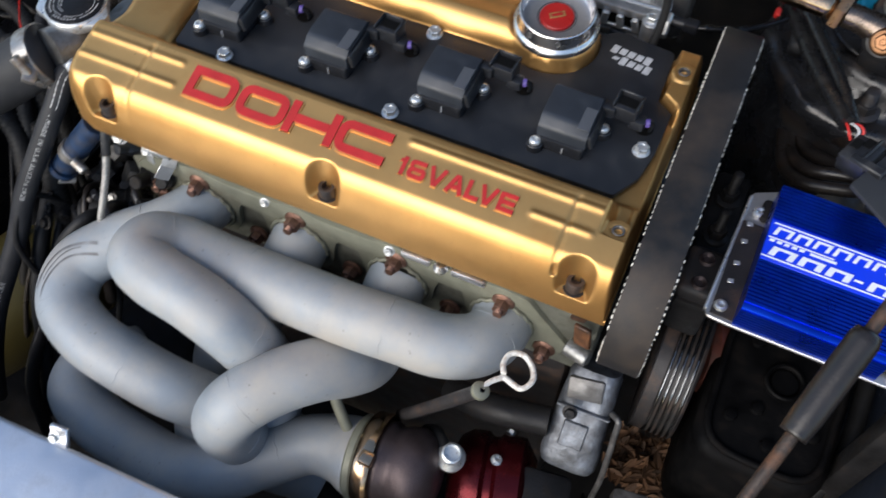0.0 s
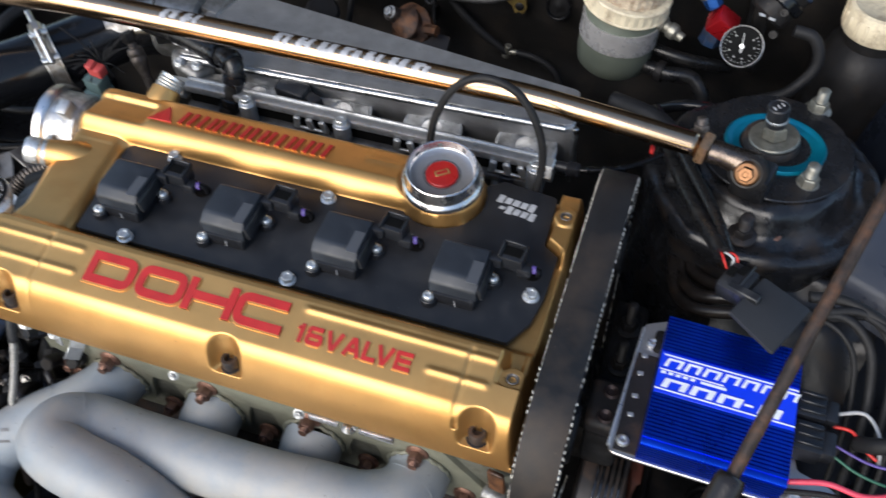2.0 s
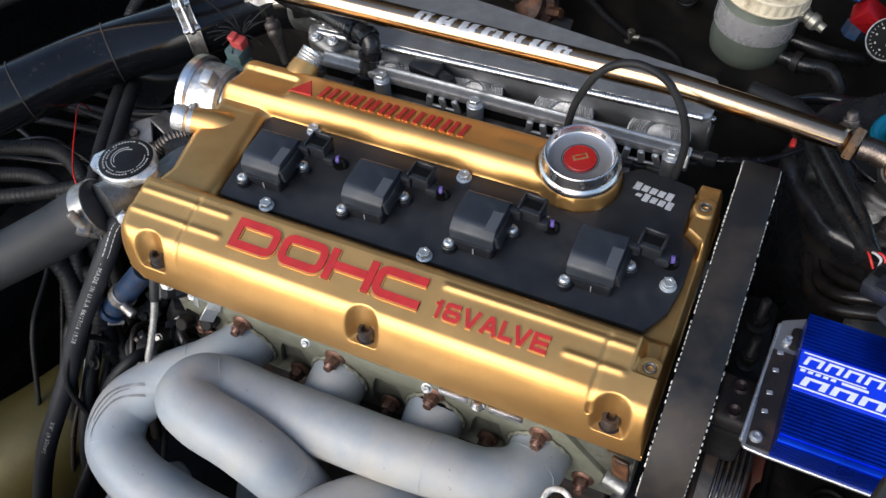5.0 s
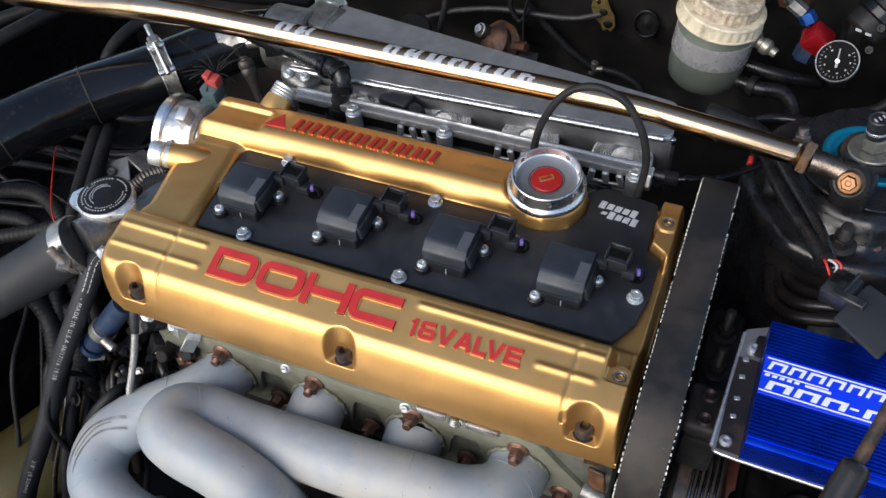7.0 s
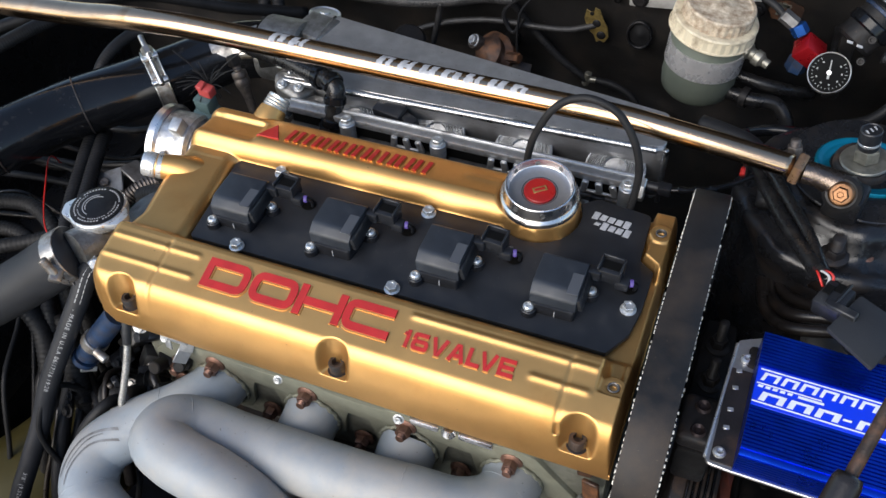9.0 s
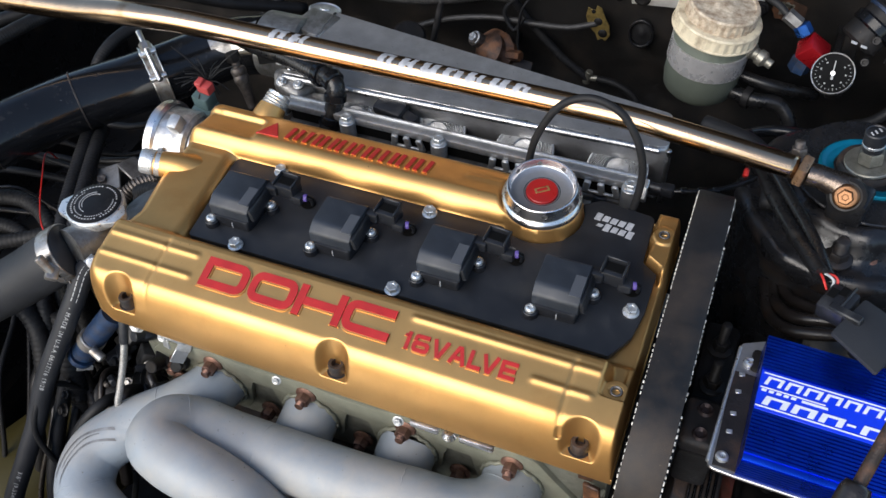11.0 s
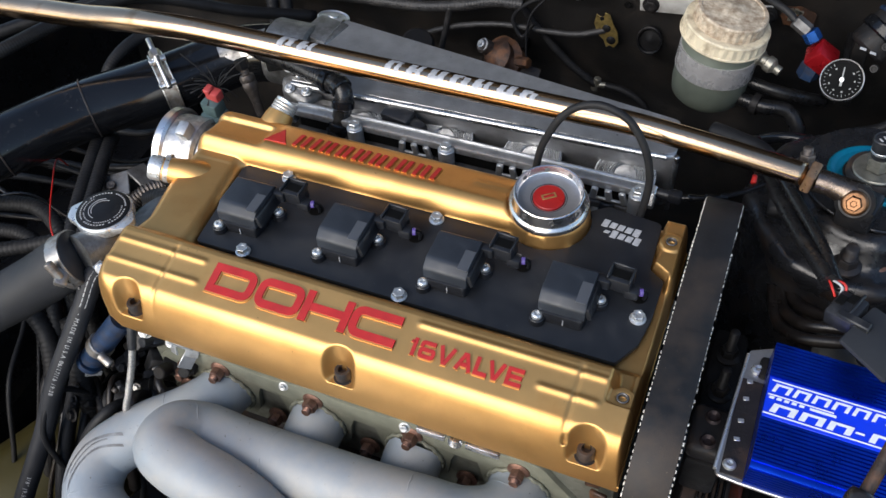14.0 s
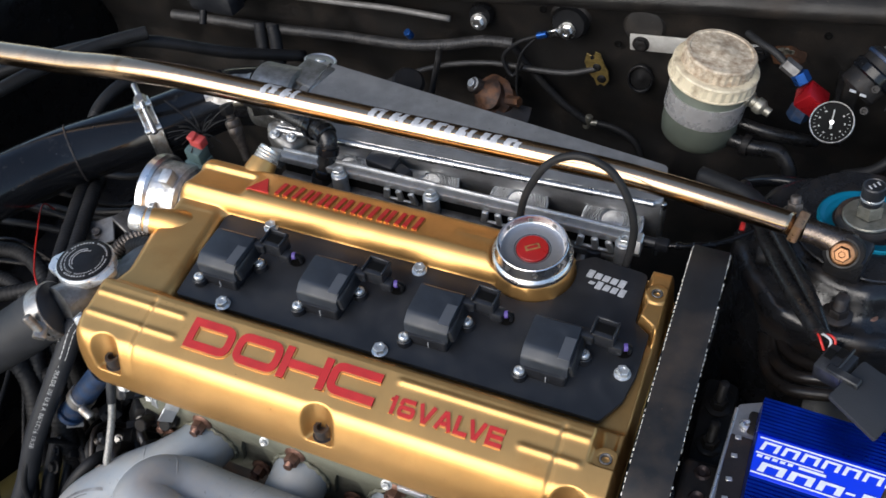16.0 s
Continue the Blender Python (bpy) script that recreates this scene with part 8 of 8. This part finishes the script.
    for bx, bz, br in ((0.154, 0.822, 0.022), (0.33, 0.775, 0.018)):
        solid("pressed_boss", lathe([(br + 0.004, 0), (br, 0.006), (br * 0.8, 0.0075), (0, 0.0078)], 32, to((bx, FW - 0.006, bz), (0, -1, 0))), FIREWALL, "round pressed boss in the dusty black firewall", "boss", "bosses in the firewall", kind="structure")
    # rusty casting behind the plenum
    root = thing("brake_valve", (0.06, 0.47, 0.62), "rusty brown cast valve on the firewall", "valve")
    bm = lathe([(0, 0), (0.024, 0), (0.030, 0.008), (0.029, 0.018), (0.020, 0.024), (0.019, 0.032), (0.012, 0.037), (0, 0.038)], 32, to((0.070, 0.532, 0.700), (-0.2, -0.6, 0.7)))
    for v in bm.verts:
        v.co += Vector((0.004 * noise.noise(v.co * 60), 0.004 * noise.noise(v.co * 60 + Vector((3, 0, 0))), 0.004 * noise.noise(v.co * 75)))
    part("valve_body", bm, RUSTROD, root)
    part("valve_lug", rod(0.010, 0.020, 20, 0.003, to((0.050, 0.522, 0.722), (-0.4, -0.5, 0.6))), WORNIRON, root)
    part("valve_bolt", hex_head(0.006, 0.006, 1.4, to((0.043, 0.512, 0.735), (-0.4, -0.5, 0.6))), ALU, root)
    part("valve_plate", box(0.045, 0.022, 0.004, (0.098, 0.512, 0.703), 0.001, 1, (30, 14, 10)), IRON, root)
    part("valve_union", rod(0.007, 0.022, 6, 0.001, to((0.088, 0.515, 0.716), (0.8, -0.3, 0.3))), RUSTROD, root)
    part("valve_post", box(0.02, 0.06, 0.02, (0.075, 0.556, 0.70), 0.003), GRIME, root)
    # servo-like drum and boxes in the dark behind
    solid("heater_valve", rod(0.022, 0.05, 24, 0.004, to((-0.05, FW - 0.08, 0.70), (0.3, -0.3, 0.9))), GRIME, "dark cylindrical valve near the firewall", "valve")
    for k, pts in enumerate(([(-0.22, 0.47, 0.80), (-0.19, 0.43, 0.72), (-0.14, 0.40, 0.66), (-0.1, 0.4, 0.58)], [(-0.24, 0.47, 0.80), (-0.21, 0.42, 0.70), (-0.16, 0.38, 0.62)])):
        solid("vacuum_hose", ribbed(pts, 0.0085 if k < 2 else 0.006, 0.005, 0.0006, 14), RUBBER, "black hose behind the plenum", "hose", "hoses behind the plenum", smooth=180)
    # throttle cable linkage near the corner
    root = thing("vacuum_solenoid", (-0.27, 0.52, 0.70), "black solenoid with pale nipples", "solenoid")
    part("solenoid_body", box(0.075, 0.03, 0.030, (-0.330, 0.505, 0.800), 0.004, 2, (0, -4, -6)), PLASTIC, root)
    part("nipple", rod(0.006, 0.022, 14, 0.001, to((-0.366, 0.50, 0.800), (-1, 0, 0.05))), WHITE, root)
    part("nipple", rod(0.005, 0.020, 14, 0.001, to((-0.345, 0.492, 0.787), (0.1, -0.6, -0.8))), GRIME, root)
    part("solenoid_bracket", box(0.06, 0.07, 0.004, (-0.33, 0.54, 0.787), 0.001), GRIME, root)
    solid("coolant_pipe", tube([(-0.60, 0.10, 0.80), (-0.45, 0.25, 0.835), (-0.33, 0.33, 0.845), (-0.24, 0.40, 0.80), (-0.18, 0.47, 0.76)], 0.0075, 16), RUBBER, "long black hose crossing behind the pipe", "hose", smooth=180)
    solid("coolant_pipe", ribbed([(-0.56, 0.04, 0.84), (-0.46, 0.10, 0.855), (-0.408, 0.165, 0.860), (-0.378, 0.235, 0.860), (-0.340, 0.296, 0.860), (-0.303, 0.337, 0.858)], 0.0082, 0.0032, 0.0006, 16), RUBBER, "black braided hose passing under the strut brace", "hose", smooth=180)
    solid("coolant_pipe", ribbed([(-0.285, 0.175, 0.80), (-0.288, 0.205, 0.838), (-0.275, 0.252, 0.852), (-0.245, 0.280, 0.850), (-0.20, 0.305, 0.82)], 0.0075, 0.0032, 0.0006, 16), RUBBER, "black braided hose curving behind the clamp", "hose", smooth=180)
    # short hoses by the tower
    solid("brake_hose", tube([(0.40, 0.36, 0.80), (0.425, 0.352, 0.818), (0.46, 0.352, 0.822), (0.50, 0.365, 0.818), (0.54, 0.39, 0.80)], 0.006, 14), GLOSSBLACK, "thin glossy black pipe near the tower", "pipe", smooth=180)
    solid("brake_hose", tube([(0.36, 0.285, 0.865), (0.385, 0.275, 0.868), (0.41, 0.262, 0.87), (0.428, 0.235, 0.868), (0.432, 0.20, 0.86)], 0.0085, 14), RUBBER, "black hose past the end of the plenum", "hose", smooth=180)
    for pts in ([(0.462, 0.262, 0.74), (0.457, 0.215, 0.79), (0.471, 0.186, 0.8), (0.489, 0.161, 0.82), (0.5, 0.14, 0.84)],
            [(0.458, 0.25, 0.73), (0.456, 0.199, 0.79), (0.467, 0.16, 0.8), (0.495, 0.132, 0.82), (0.51, 0.115, 0.83)],
            [(0.455, 0.24, 0.72), (0.451, 0.192, 0.79), (0.458, 0.15, 0.8), (0.474, 0.121, 0.82), (0.498, 0.117, 0.83), (0.515, 0.12, 0.83)],
            [(0.45, 0.22, 0.72), (0.447, 0.181, 0.79), (0.455, 0.135, 0.8), (0.473, 0.106, 0.82), (0.503, 0.104, 0.83), (0.52, 0.11, 0.83)],
            [(0.468, 0.27, 0.75), (0.463, 0.235, 0.79), (0.476, 0.205, 0.8), (0.497, 0.18, 0.82), (0.51, 0.16, 0.83)]):
        solid("hose", tube(pts, 0.0052, 14), GREASE, "greasy black hose curving below the strut tower", "hose", "hoses below the tower", smooth=180)
    for pts, r in (([(0.405, 0.262, 0.872), (0.414, 0.256, 0.82), (0.424, 0.240, 0.765), (0.440, 0.236, 0.70), (0.45, 0.23, 0.62)], 0.0030), ([(0.452, 0.232, 0.80), (0.452, 0.224, 0.765), (0.456, 0.200, 0.735), (0.470, 0.170, 0.70)], 0.0045), ([(0.43, 0.275, 0.83), (0.442, 0.252, 0.795), (0.462, 0.222, 0.770), (0.49, 0.20, 0.74)], 0.0060)):
        solid("cable", tube(pts, r, 12), GREASE, "thin black cable hanging beside the timing belt", "cable", "cables beside the belt", smooth=180)
    solid("wire", tube([(0.4065, 0.230, 0.862), (0.4065, 0.227, 0.872), (0.4070, 0.219, 0.878), (0.4070, 0.214, 0.877)], 0.0020, 10), REDWIRE, "short red wire end beside the wire sleeve", "wire", smooth=180)
    root = thing("map_sensor", (0.345, 0.186, 0.866), "glossy black sensor plug with a thin cable", "sensor")
    part("plug", join(box(0.012, 0.010, 0.010, (0.346, 0.186, 0.866), 0.002), rod(0.0045, 0.020, 18, 0.001, to((0.342, 0.186, 0.866), (-1, 0, 0)))), PLASTIC, root)
    part("cable", ribbed([(0.350, 0.186, 0.866), (0.366, 0.189, 0.868), (0.388, 0.200, 0.867), (0.412, 0.222, 0.866), (0.430, 0.24, 0.868)], 0.0026, 0.0040, 0.0002), GLOSSBLACK, root)
    for x, y, z in ((0.357, 0.187, 0.867), (0.371, 0.191, 0.868), (0.383, 0.197, 0.867)):
        part("cable_collar", rod(0.0036, 0.007, 14, 0.001, to((x, y, z), (0.9, 0.35, 0))), GLOSSBLACK, root)


# ---- gearbox side, low clutter ----
def build_left_clutter():
    root = thing("air_duct", (-0.27, -0.13, 0.40), "large olive-gold painted duct low in the bay", "duct")
    line = even(spline([(-0.42, -0.36, 0.46), (-0.34, -0.24, 0.47), (-0.27, -0.13, 0.48), (-0.25, 0.0, 0.45), (-0.26, 0.12, 0.40)], 12), 0.008)
    part("duct_body", sweep(line, 0.072, 44), OLIVE, root, "", 180)
    for f in (0.3, 0.62):
        part("duct_seam", ring_at(line, f, 0.0735, 0.006, 0.003, 44), OLIVE, root)
    root = thing("gearbox", (-0.15, 0.03, 0.36), "greasy dark gearbox casing", "gearbox")
    part("casing", box(0.14, 0.22, 0.24, (-0.13, 0.05, 0.52), 0.03, 3), GRIME, root)
    for k in range(7):
        part("casing_rib", box(0.004, 0.15, 0.02, (-0.19 + 0.018 * k, 0.0, 0.645), 0.001, 1), GRIME, root)
    rng = random.Random(21)
    for k in range(26):
        p = (rng.uniform(-0.17, -0.06), rng.uniform(-0.12, 0.02), rng.uniform(0.62, 0.70))
        s = rng.uniform(0.010, 0.026)
        m = (GRIME, GRIME, IRON, PLASTIC, DIRTYALU)[rng.randrange(5)]
        part("casing_lug", box(s, s * rng.uniform(0.5, 1.4), s * rng.uniform(0.6, 1.3), p, 0.003, 2, (rng.uniform(-40, 40), rng.uniform(-40, 40), rng.uniform(0, 90))), m, root)
    for k in range(46):
        p = (rng.uniform(-0.165, -0.035), rng.uniform(-0.125, -0.045), rng.uniform(0.665, 0.735))
        s = rng.uniform(0.004, 0.011)
        m = (GRIME, PLASTIC, WORNIRON, WORNIRON, DULLBLUE, WORNBAND)[rng.randrange(6)]
        turn = (rng.uniform(-40, 40), rng.uniform(-40, 40), rng.uniform(0, 90))
        bm = box(s, s * rng.uniform(0.5, 2.2), s * rng.uniform(0.6, 1.6), p, 0.0012, 1, turn) if k % 3 else hex_head(s * 0.6, s * 0.7, 1.4, to(p, (rng.uniform(-0.6, 0.6), -0.7, 0.6)))
        part("casing_stud", bm, m, root)
    for k in range(6):
        x, y = -0.15 + 0.020 * k, -0.115 + rng.uniform(-0.015, 0.03)
        part("casing_pipe", tube([(x, y + 0.05, 0.655), (x + rng.uniform(-0.02, 0.02), y + 0.01, 0.715 + rng.uniform(-0.01, 0.02)), (x + rng.uniform(-0.03, 0.03), y - 0.02, 0.690), (x, y - 0.03, 0.62)], rng.choice((0.003, 0.0045, 0.006)), 10), (RUBBER, GREASE)[k % 2], root, "", 180)
    part("breather_bellows", ribbed([(-0.075, -0.07, 0.70), (-0.10, -0.085, 0.695), (-0.125, -0.09, 0.685)], 0.018, 0.008, 0.004, 24), RUBBER, root, "black ribbed bellows")
    # thermostat housing against the head
    root = thing("thermostat_housing", (-0.09, 0.02, 0.72), "dull cast thermostat housing at the head's end", "thermostat housing")
    part("housing", box(0.05, 0.07, 0.06, (-0.09, 0.022, 0.800), 0.010, 3), DIRTYALU, root)
    part("cover", rod(0.028, 0.02, 28, 0.004, to((-0.095, 0.03, 0.828), (-0.3, 0, 1))), DIRTYALU, root)
    part("temp_sender", rod(0.010, 0.03, 6, 0.001, to((-0.12, 0.055, 0.80), (-0.8, 0.3, 0.6))), GRIME, root)
    part("blue_plug", box(0.014, 0.018, 0.014, (-0.165, 0.070, 0.790), 0.002, 2, (20, 10, 20)), TEALPLASTIC, root)
    part("silver_plate", box(0.03, 0.035, 0.003, (-0.178, 0.048, 0.785), 0.001, 1, (15, -20, 30)), STEEL, root)
    # blue hose fitting and braided line
    root = thing("coolant_fitting", (-0.12, -0.07, 0.72), "blue anodised hose fitting with a silver collar", "hose fitting")
    line = [(-0.086, -0.066, 0.808), (-0.104, -0.075, 0.785), (-0.124, -0.084, 0.758), (-0.128, -0.086, 0.752)]
    part("fitting_body", tube(line, 0.0112, 20), DULLBLUE, root)
    part("worm_clamp", rod(0.0127, 0.010, 28, 0.001, to((-0.112, -0.079, 0.775), (-0.6, -0.28, -0.75))), WORNBAND, root, "worn steel hose clamp")
    part("clamp_screw", rod(0.0045, 0.014, 14, 0.001, to((-0.104, -0.092, 0.778), (0.8, -0.2, -0.4))), WORNBAND, root)
    part("collar", lathe([(0, 0.002), (0.009, 0.002), (0.0105, 0.006), (0.0128, 0.006), (0.0128, 0), (0, 0)], 24, to((-0.129, -0.0868, 0.750), (-0.6, -0.28, -0.75))), DULLBLUE, root)
    part("tag", box(0.015, 0.002, 0.013, (-0.128, -0.0935, 0.736), 0.0006, 1, (25, 20, 40)), STEEL, root, "small pale metal tag")
    solid("braided_line", ribbed([(-0.052, -0.078, 0.848), (-0.0525, -0.085, 0.835), (-0.054, -0.091, 0.818), (-0.057, -0.100, 0.795), (-0.063, -0.113, 0.765), (-0.066, -0.120, 0.750), (-0.066, -0.123, 0.735), (-0.060, -0.124, 0.70), (-0.056, -0.12, 0.65)], 0.0033, 0.0018, 0.0005, 16), BRAID, "braided stainless steel oil line", "oil line", smooth=180)
    solid("line_sleeve", tube([(-0.0522, -0.0795, 0.845), (-0.0526, -0.0855, 0.833), (-0.0545, -0.0925, 0.814)], 0.0040, 14), PLASTIC, "dark sleeve over the braided line", "hose sleeve", smooth=180)
    for k, (p, s) in enumerate((((-0.028, -0.066, 0.765), 0.013), ((-0.050, -0.066, 0.752), 0.015), ((-0.058, -0.062, 0.785), 0.012), ((-0.035, -0.080, 0.735), 0.014))):
        solid("sensor_block", join(box(s * 1.3, s, s * 1.2, p, 0.003, 2, (15 * k, 20, 25 * k)), rod(s * 0.42, s * 1.5, 14, 0.001, to(p, (0.3 - 0.3 * k, -0.7, 0.5)))), (GRIME, GRIME, PLASTIC, GRIME)[k], "small sensor block bolted to the head's end", "sensor", "sensor blocks")
    # grey brackets and thin lines behind the filler neck
    root = thing("cable_bracket", (-0.21, 0.08, 0.70), "dull grey folded bracket on the gearbox", "bracket")
    part("bracket_stem", box(0.03, 0.02, 0.17, (-0.200, 0.098, 0.700), 0.003), GRIME, root)
    part("bracket_plate", box(0.044, 0.030, 0.003, (-0.216, 0.084, 0.790), 0.001, 1, (18, -14, 28)), DIRTYALU, root)
    part("bracket_fold", box(0.044, 0.003, 0.020, (-0.222, 0.069, 0.778), 0.001, 1, (18, -14, 28)), DIRTYALU, root)
    part("bracket_plate", box(0.026, 0.022, 0.003, (-0.186, 0.104, 0.800), 0.001, 1, (-12, 16, -20)), DIRTYALU, root)
    part("bracket_bolt", hex_head(0.005, 0.005, 1.4, to((-0.214, 0.084, 0.792), (0.2, -0.2, 1))), WORNIRON, root)
    part("coil_spring", ribbed([(-0.172, 0.060, 0.800), (-0.160, 0.078, 0.808), (-0.148, 0.096, 0.806)], 0.0085, 0.0032, 0.0016, 16), WORNIRON, root)
    rng = random.Random(33)
    for k in range(9):
        y0, z0 = rng.uniform(-0.06, 0.16), rng.uniform(0.70, 0.765)
        pts = [(-0.50, y0 - 0.02, z0 - 0.02)]
        for j in range(1, 5):
            pts.append((-0.50 + 0.075 * j, y0 + 0.012 * j + rng.uniform(-0.018, 0.018), z0 + rng.uniform(-0.012, 0.014)))
        pts.append((-0.175, 0.06 + rng.uniform(-0.03, 0.03), 0.66))
        solid("cable", tube(pts, rng.choice((0.0022, 0.003, 0.0042)), 10), (RUBBER, GREASE, GRIME)[k % 3], "thin dark cable low in the bay", "cable", "cables low in the bay", smooth=180)
    for y0, z0 in ((0.045, 0.748), (0.015, 0.735)):
        solid("wiring_loom", ribbed([(-0.48, y0 - 0.03, z0 - 0.02), (-0.38, y0, z0), (-0.31, y0 + 0.012, z0 + 0.006), (-0.262, y0 - 0.01, z0), (-0.235, y0 - 0.05, z0 - 0.03), (-0.225, y0 - 0.08, z0 - 0.10)], 0.0090, 0.0048, 0.0012, 16), RUBBER, "corrugated black loom low in the bay", "wiring loom", "looms low in the bay", smooth=180)
    # looms dropping down beside the neck
    for dx in (0, 0.0145):
        solid("wiring_loom", ribbed([(-0.288 + dx, 0.160, 0.780), (-0.266 + dx, 0.133, 0.798), (-0.241 + dx, 0.079, 0.80), (-0.213 + dx, 0.020, 0.798), (-0.198 + dx, -0.013, 0.785), (-0.192 + dx, -0.035, 0.73), (-0.19 + dx, -0.05, 0.64)], 0.0078, 0.0045, 0.0012, 14), RUBBER, "black corrugated loom beside the filler neck", "wiring loom", "looms beside the neck", smooth=180)
    # dim hoses and cables between the duct and the gearbox
    rng = random.Random(52)
    for k in range(12):
        x, y = -0.31 + 0.017 * k + rng.uniform(-0.008, 0.008), -0.02 - 0.012 * k + rng.uniform(-0.03, 0.03)
        pts = [(x - 0.05, y + 0.10, 0.69), (x - 0.01 + rng.uniform(-0.02, 0.02), y + 0.04, 0.665 + rng.uniform(-0.02, 0.02)), (x + rng.uniform(-0.02, 0.03), y - 0.02, 0.62 + rng.uniform(-0.02, 0.02)), (x + rng.uniform(-0.02, 0.04), y - 0.07, 0.56), (x, y - 0.10, 0.50)]
        r = rng.choice((0.003, 0.0045, 0.007))
        solid("hose", ribbed(pts, r, 0.0045, 0.0008, 12) if k % 3 == 0 else tube(pts, r, 12), (GRIME, GREASE, RUBBER, GREASE)[k % 4], "dim dusty hose beside the gearbox", "hose", "hoses beside the gearbox", smooth=180)
    solid("wire", tube([(-0.335, 0.135, 0.74), (-0.317, 0.112, 0.775), (-0.290, 0.072, 0.778), (-0.269, 0.042, 0.777), (-0.243, 0.015, 0.780), (-0.225, 0.0, 0.76), (-0.21, -0.02, 0.70)], 0.0009, 8), REDWIRE, "thin red wire hanging beside the looms", "wire", smooth=180)
    for k, pts in enumerate(([(-0.36, -0.02, 0.74), (-0.28, 0.02, 0.745), (-0.22, 0.05, 0.76), (-0.16, 0.06, 0.775)], [(-0.34, -0.06, 0.72), (-0.28, -0.04, 0.72), (-0.24, -0.05, 0.70), (-0.22, -0.10, 0.62)], [(-0.30, 0.06, 0.70), (-0.22, 0.05, 0.72), (-0.15, 0.085, 0.775), (-0.11, 0.08, 0.79)], [(-0.17, -0.06, 0.76), (-0.16, -0.09, 0.70), (-0.165, -0.10, 0.62)], [(-0.145, 0.065, 0.815), (-0.120, 0.060, 0.832), (-0.095, 0.058, 0.838), (-0.07, 0.06, 0.83)])):
        solid("hose", ribbed(pts, 0.011 if k % 2 else 0.0085, 0.0055, 0.0011, 14), RUBBER, "black ribbed hose in the corner of the bay", "hose", "hoses in the corner", smooth=180)


def build_prop_rod():
    root = thing("bonnet_prop", (0.45, -0.35, 0.80), "rust-brown bonnet prop rod with a black foam grip", "prop rod")
    line = even(spline([(0.340, -0.62, 0.769), (0.4675, -0.20, 0.9923), (0.5435, 0.05, 1.1252), (0.7140, 0.61, 1.423)], 12), 0.008)
    part("rod", sweep(line, 0.0034, 16), PROPRUST, root, "", 180)
    a, b = Vector((0.4705, -0.1900, 0.9976)), Vector((0.4857, -0.1400, 1.0242))
    part("grip", sweep(even([a, b], 0.002), lambda f, s: 0.0068 + 0.0008 * math.sin(min(f, 0.25) * 4 * math.pi / 2) - 0.0012 * smooth(0.93, 1.0, f), 24), GREASE, root, "brown-black foam grip", 180)


build_strut()
build_brace()
build_plenum()
build_fuel_rail()
build_cam_sensor()
build_intercooler_pipe()
build_coolant()
build_reservoir()
build_regulator()
build_firewall_things()
build_left_clutter()
build_prop_rod()


def build_washer_bottle():
    x, y = 0.592, 0.485
    root = thing("washer_bottle", (x, y, 0.70), "dark washer bottle with a pale ivory screw cap", "washer bottle")
    m = Matrix.Translation((x, y, 0))
    part("bottle", lathe([(0, 0.66), (0.045, 0.66), (0.050, 0.68), (0.050, 0.80), (0.040, 0.83), (0.030, 0.838), (0.030, 0.860), (0, 0.860)], 40, m), GRIME, root)
    part("bottle_foot", box(0.05, 0.05, 0.27, (x, y, 0.53), 0.005), GRIME, root)
    cap = part("cap", lathe([(0, 0.852), (0.0345, 0.852), (0.0355, 0.854), (0.0350, 0.876), (0.0335, 0.880), (0.030, 0.8815), (0.0285, 0.8805), (0, 0.8805)], 44, m), IVORY, root, "ivory screw cap")
    for k in range(22):
        a = 2 * math.pi * k / 22
        part("cap_rib", box(0.0022, 0.003, 0.018, (x + 0.0355 * math.cos(a), y + 0.0355 * math.sin(a), 0.865), 0.0008, 1, (0, 0, math.degrees(a))), IVORY, cap)


build_washer_bottle()
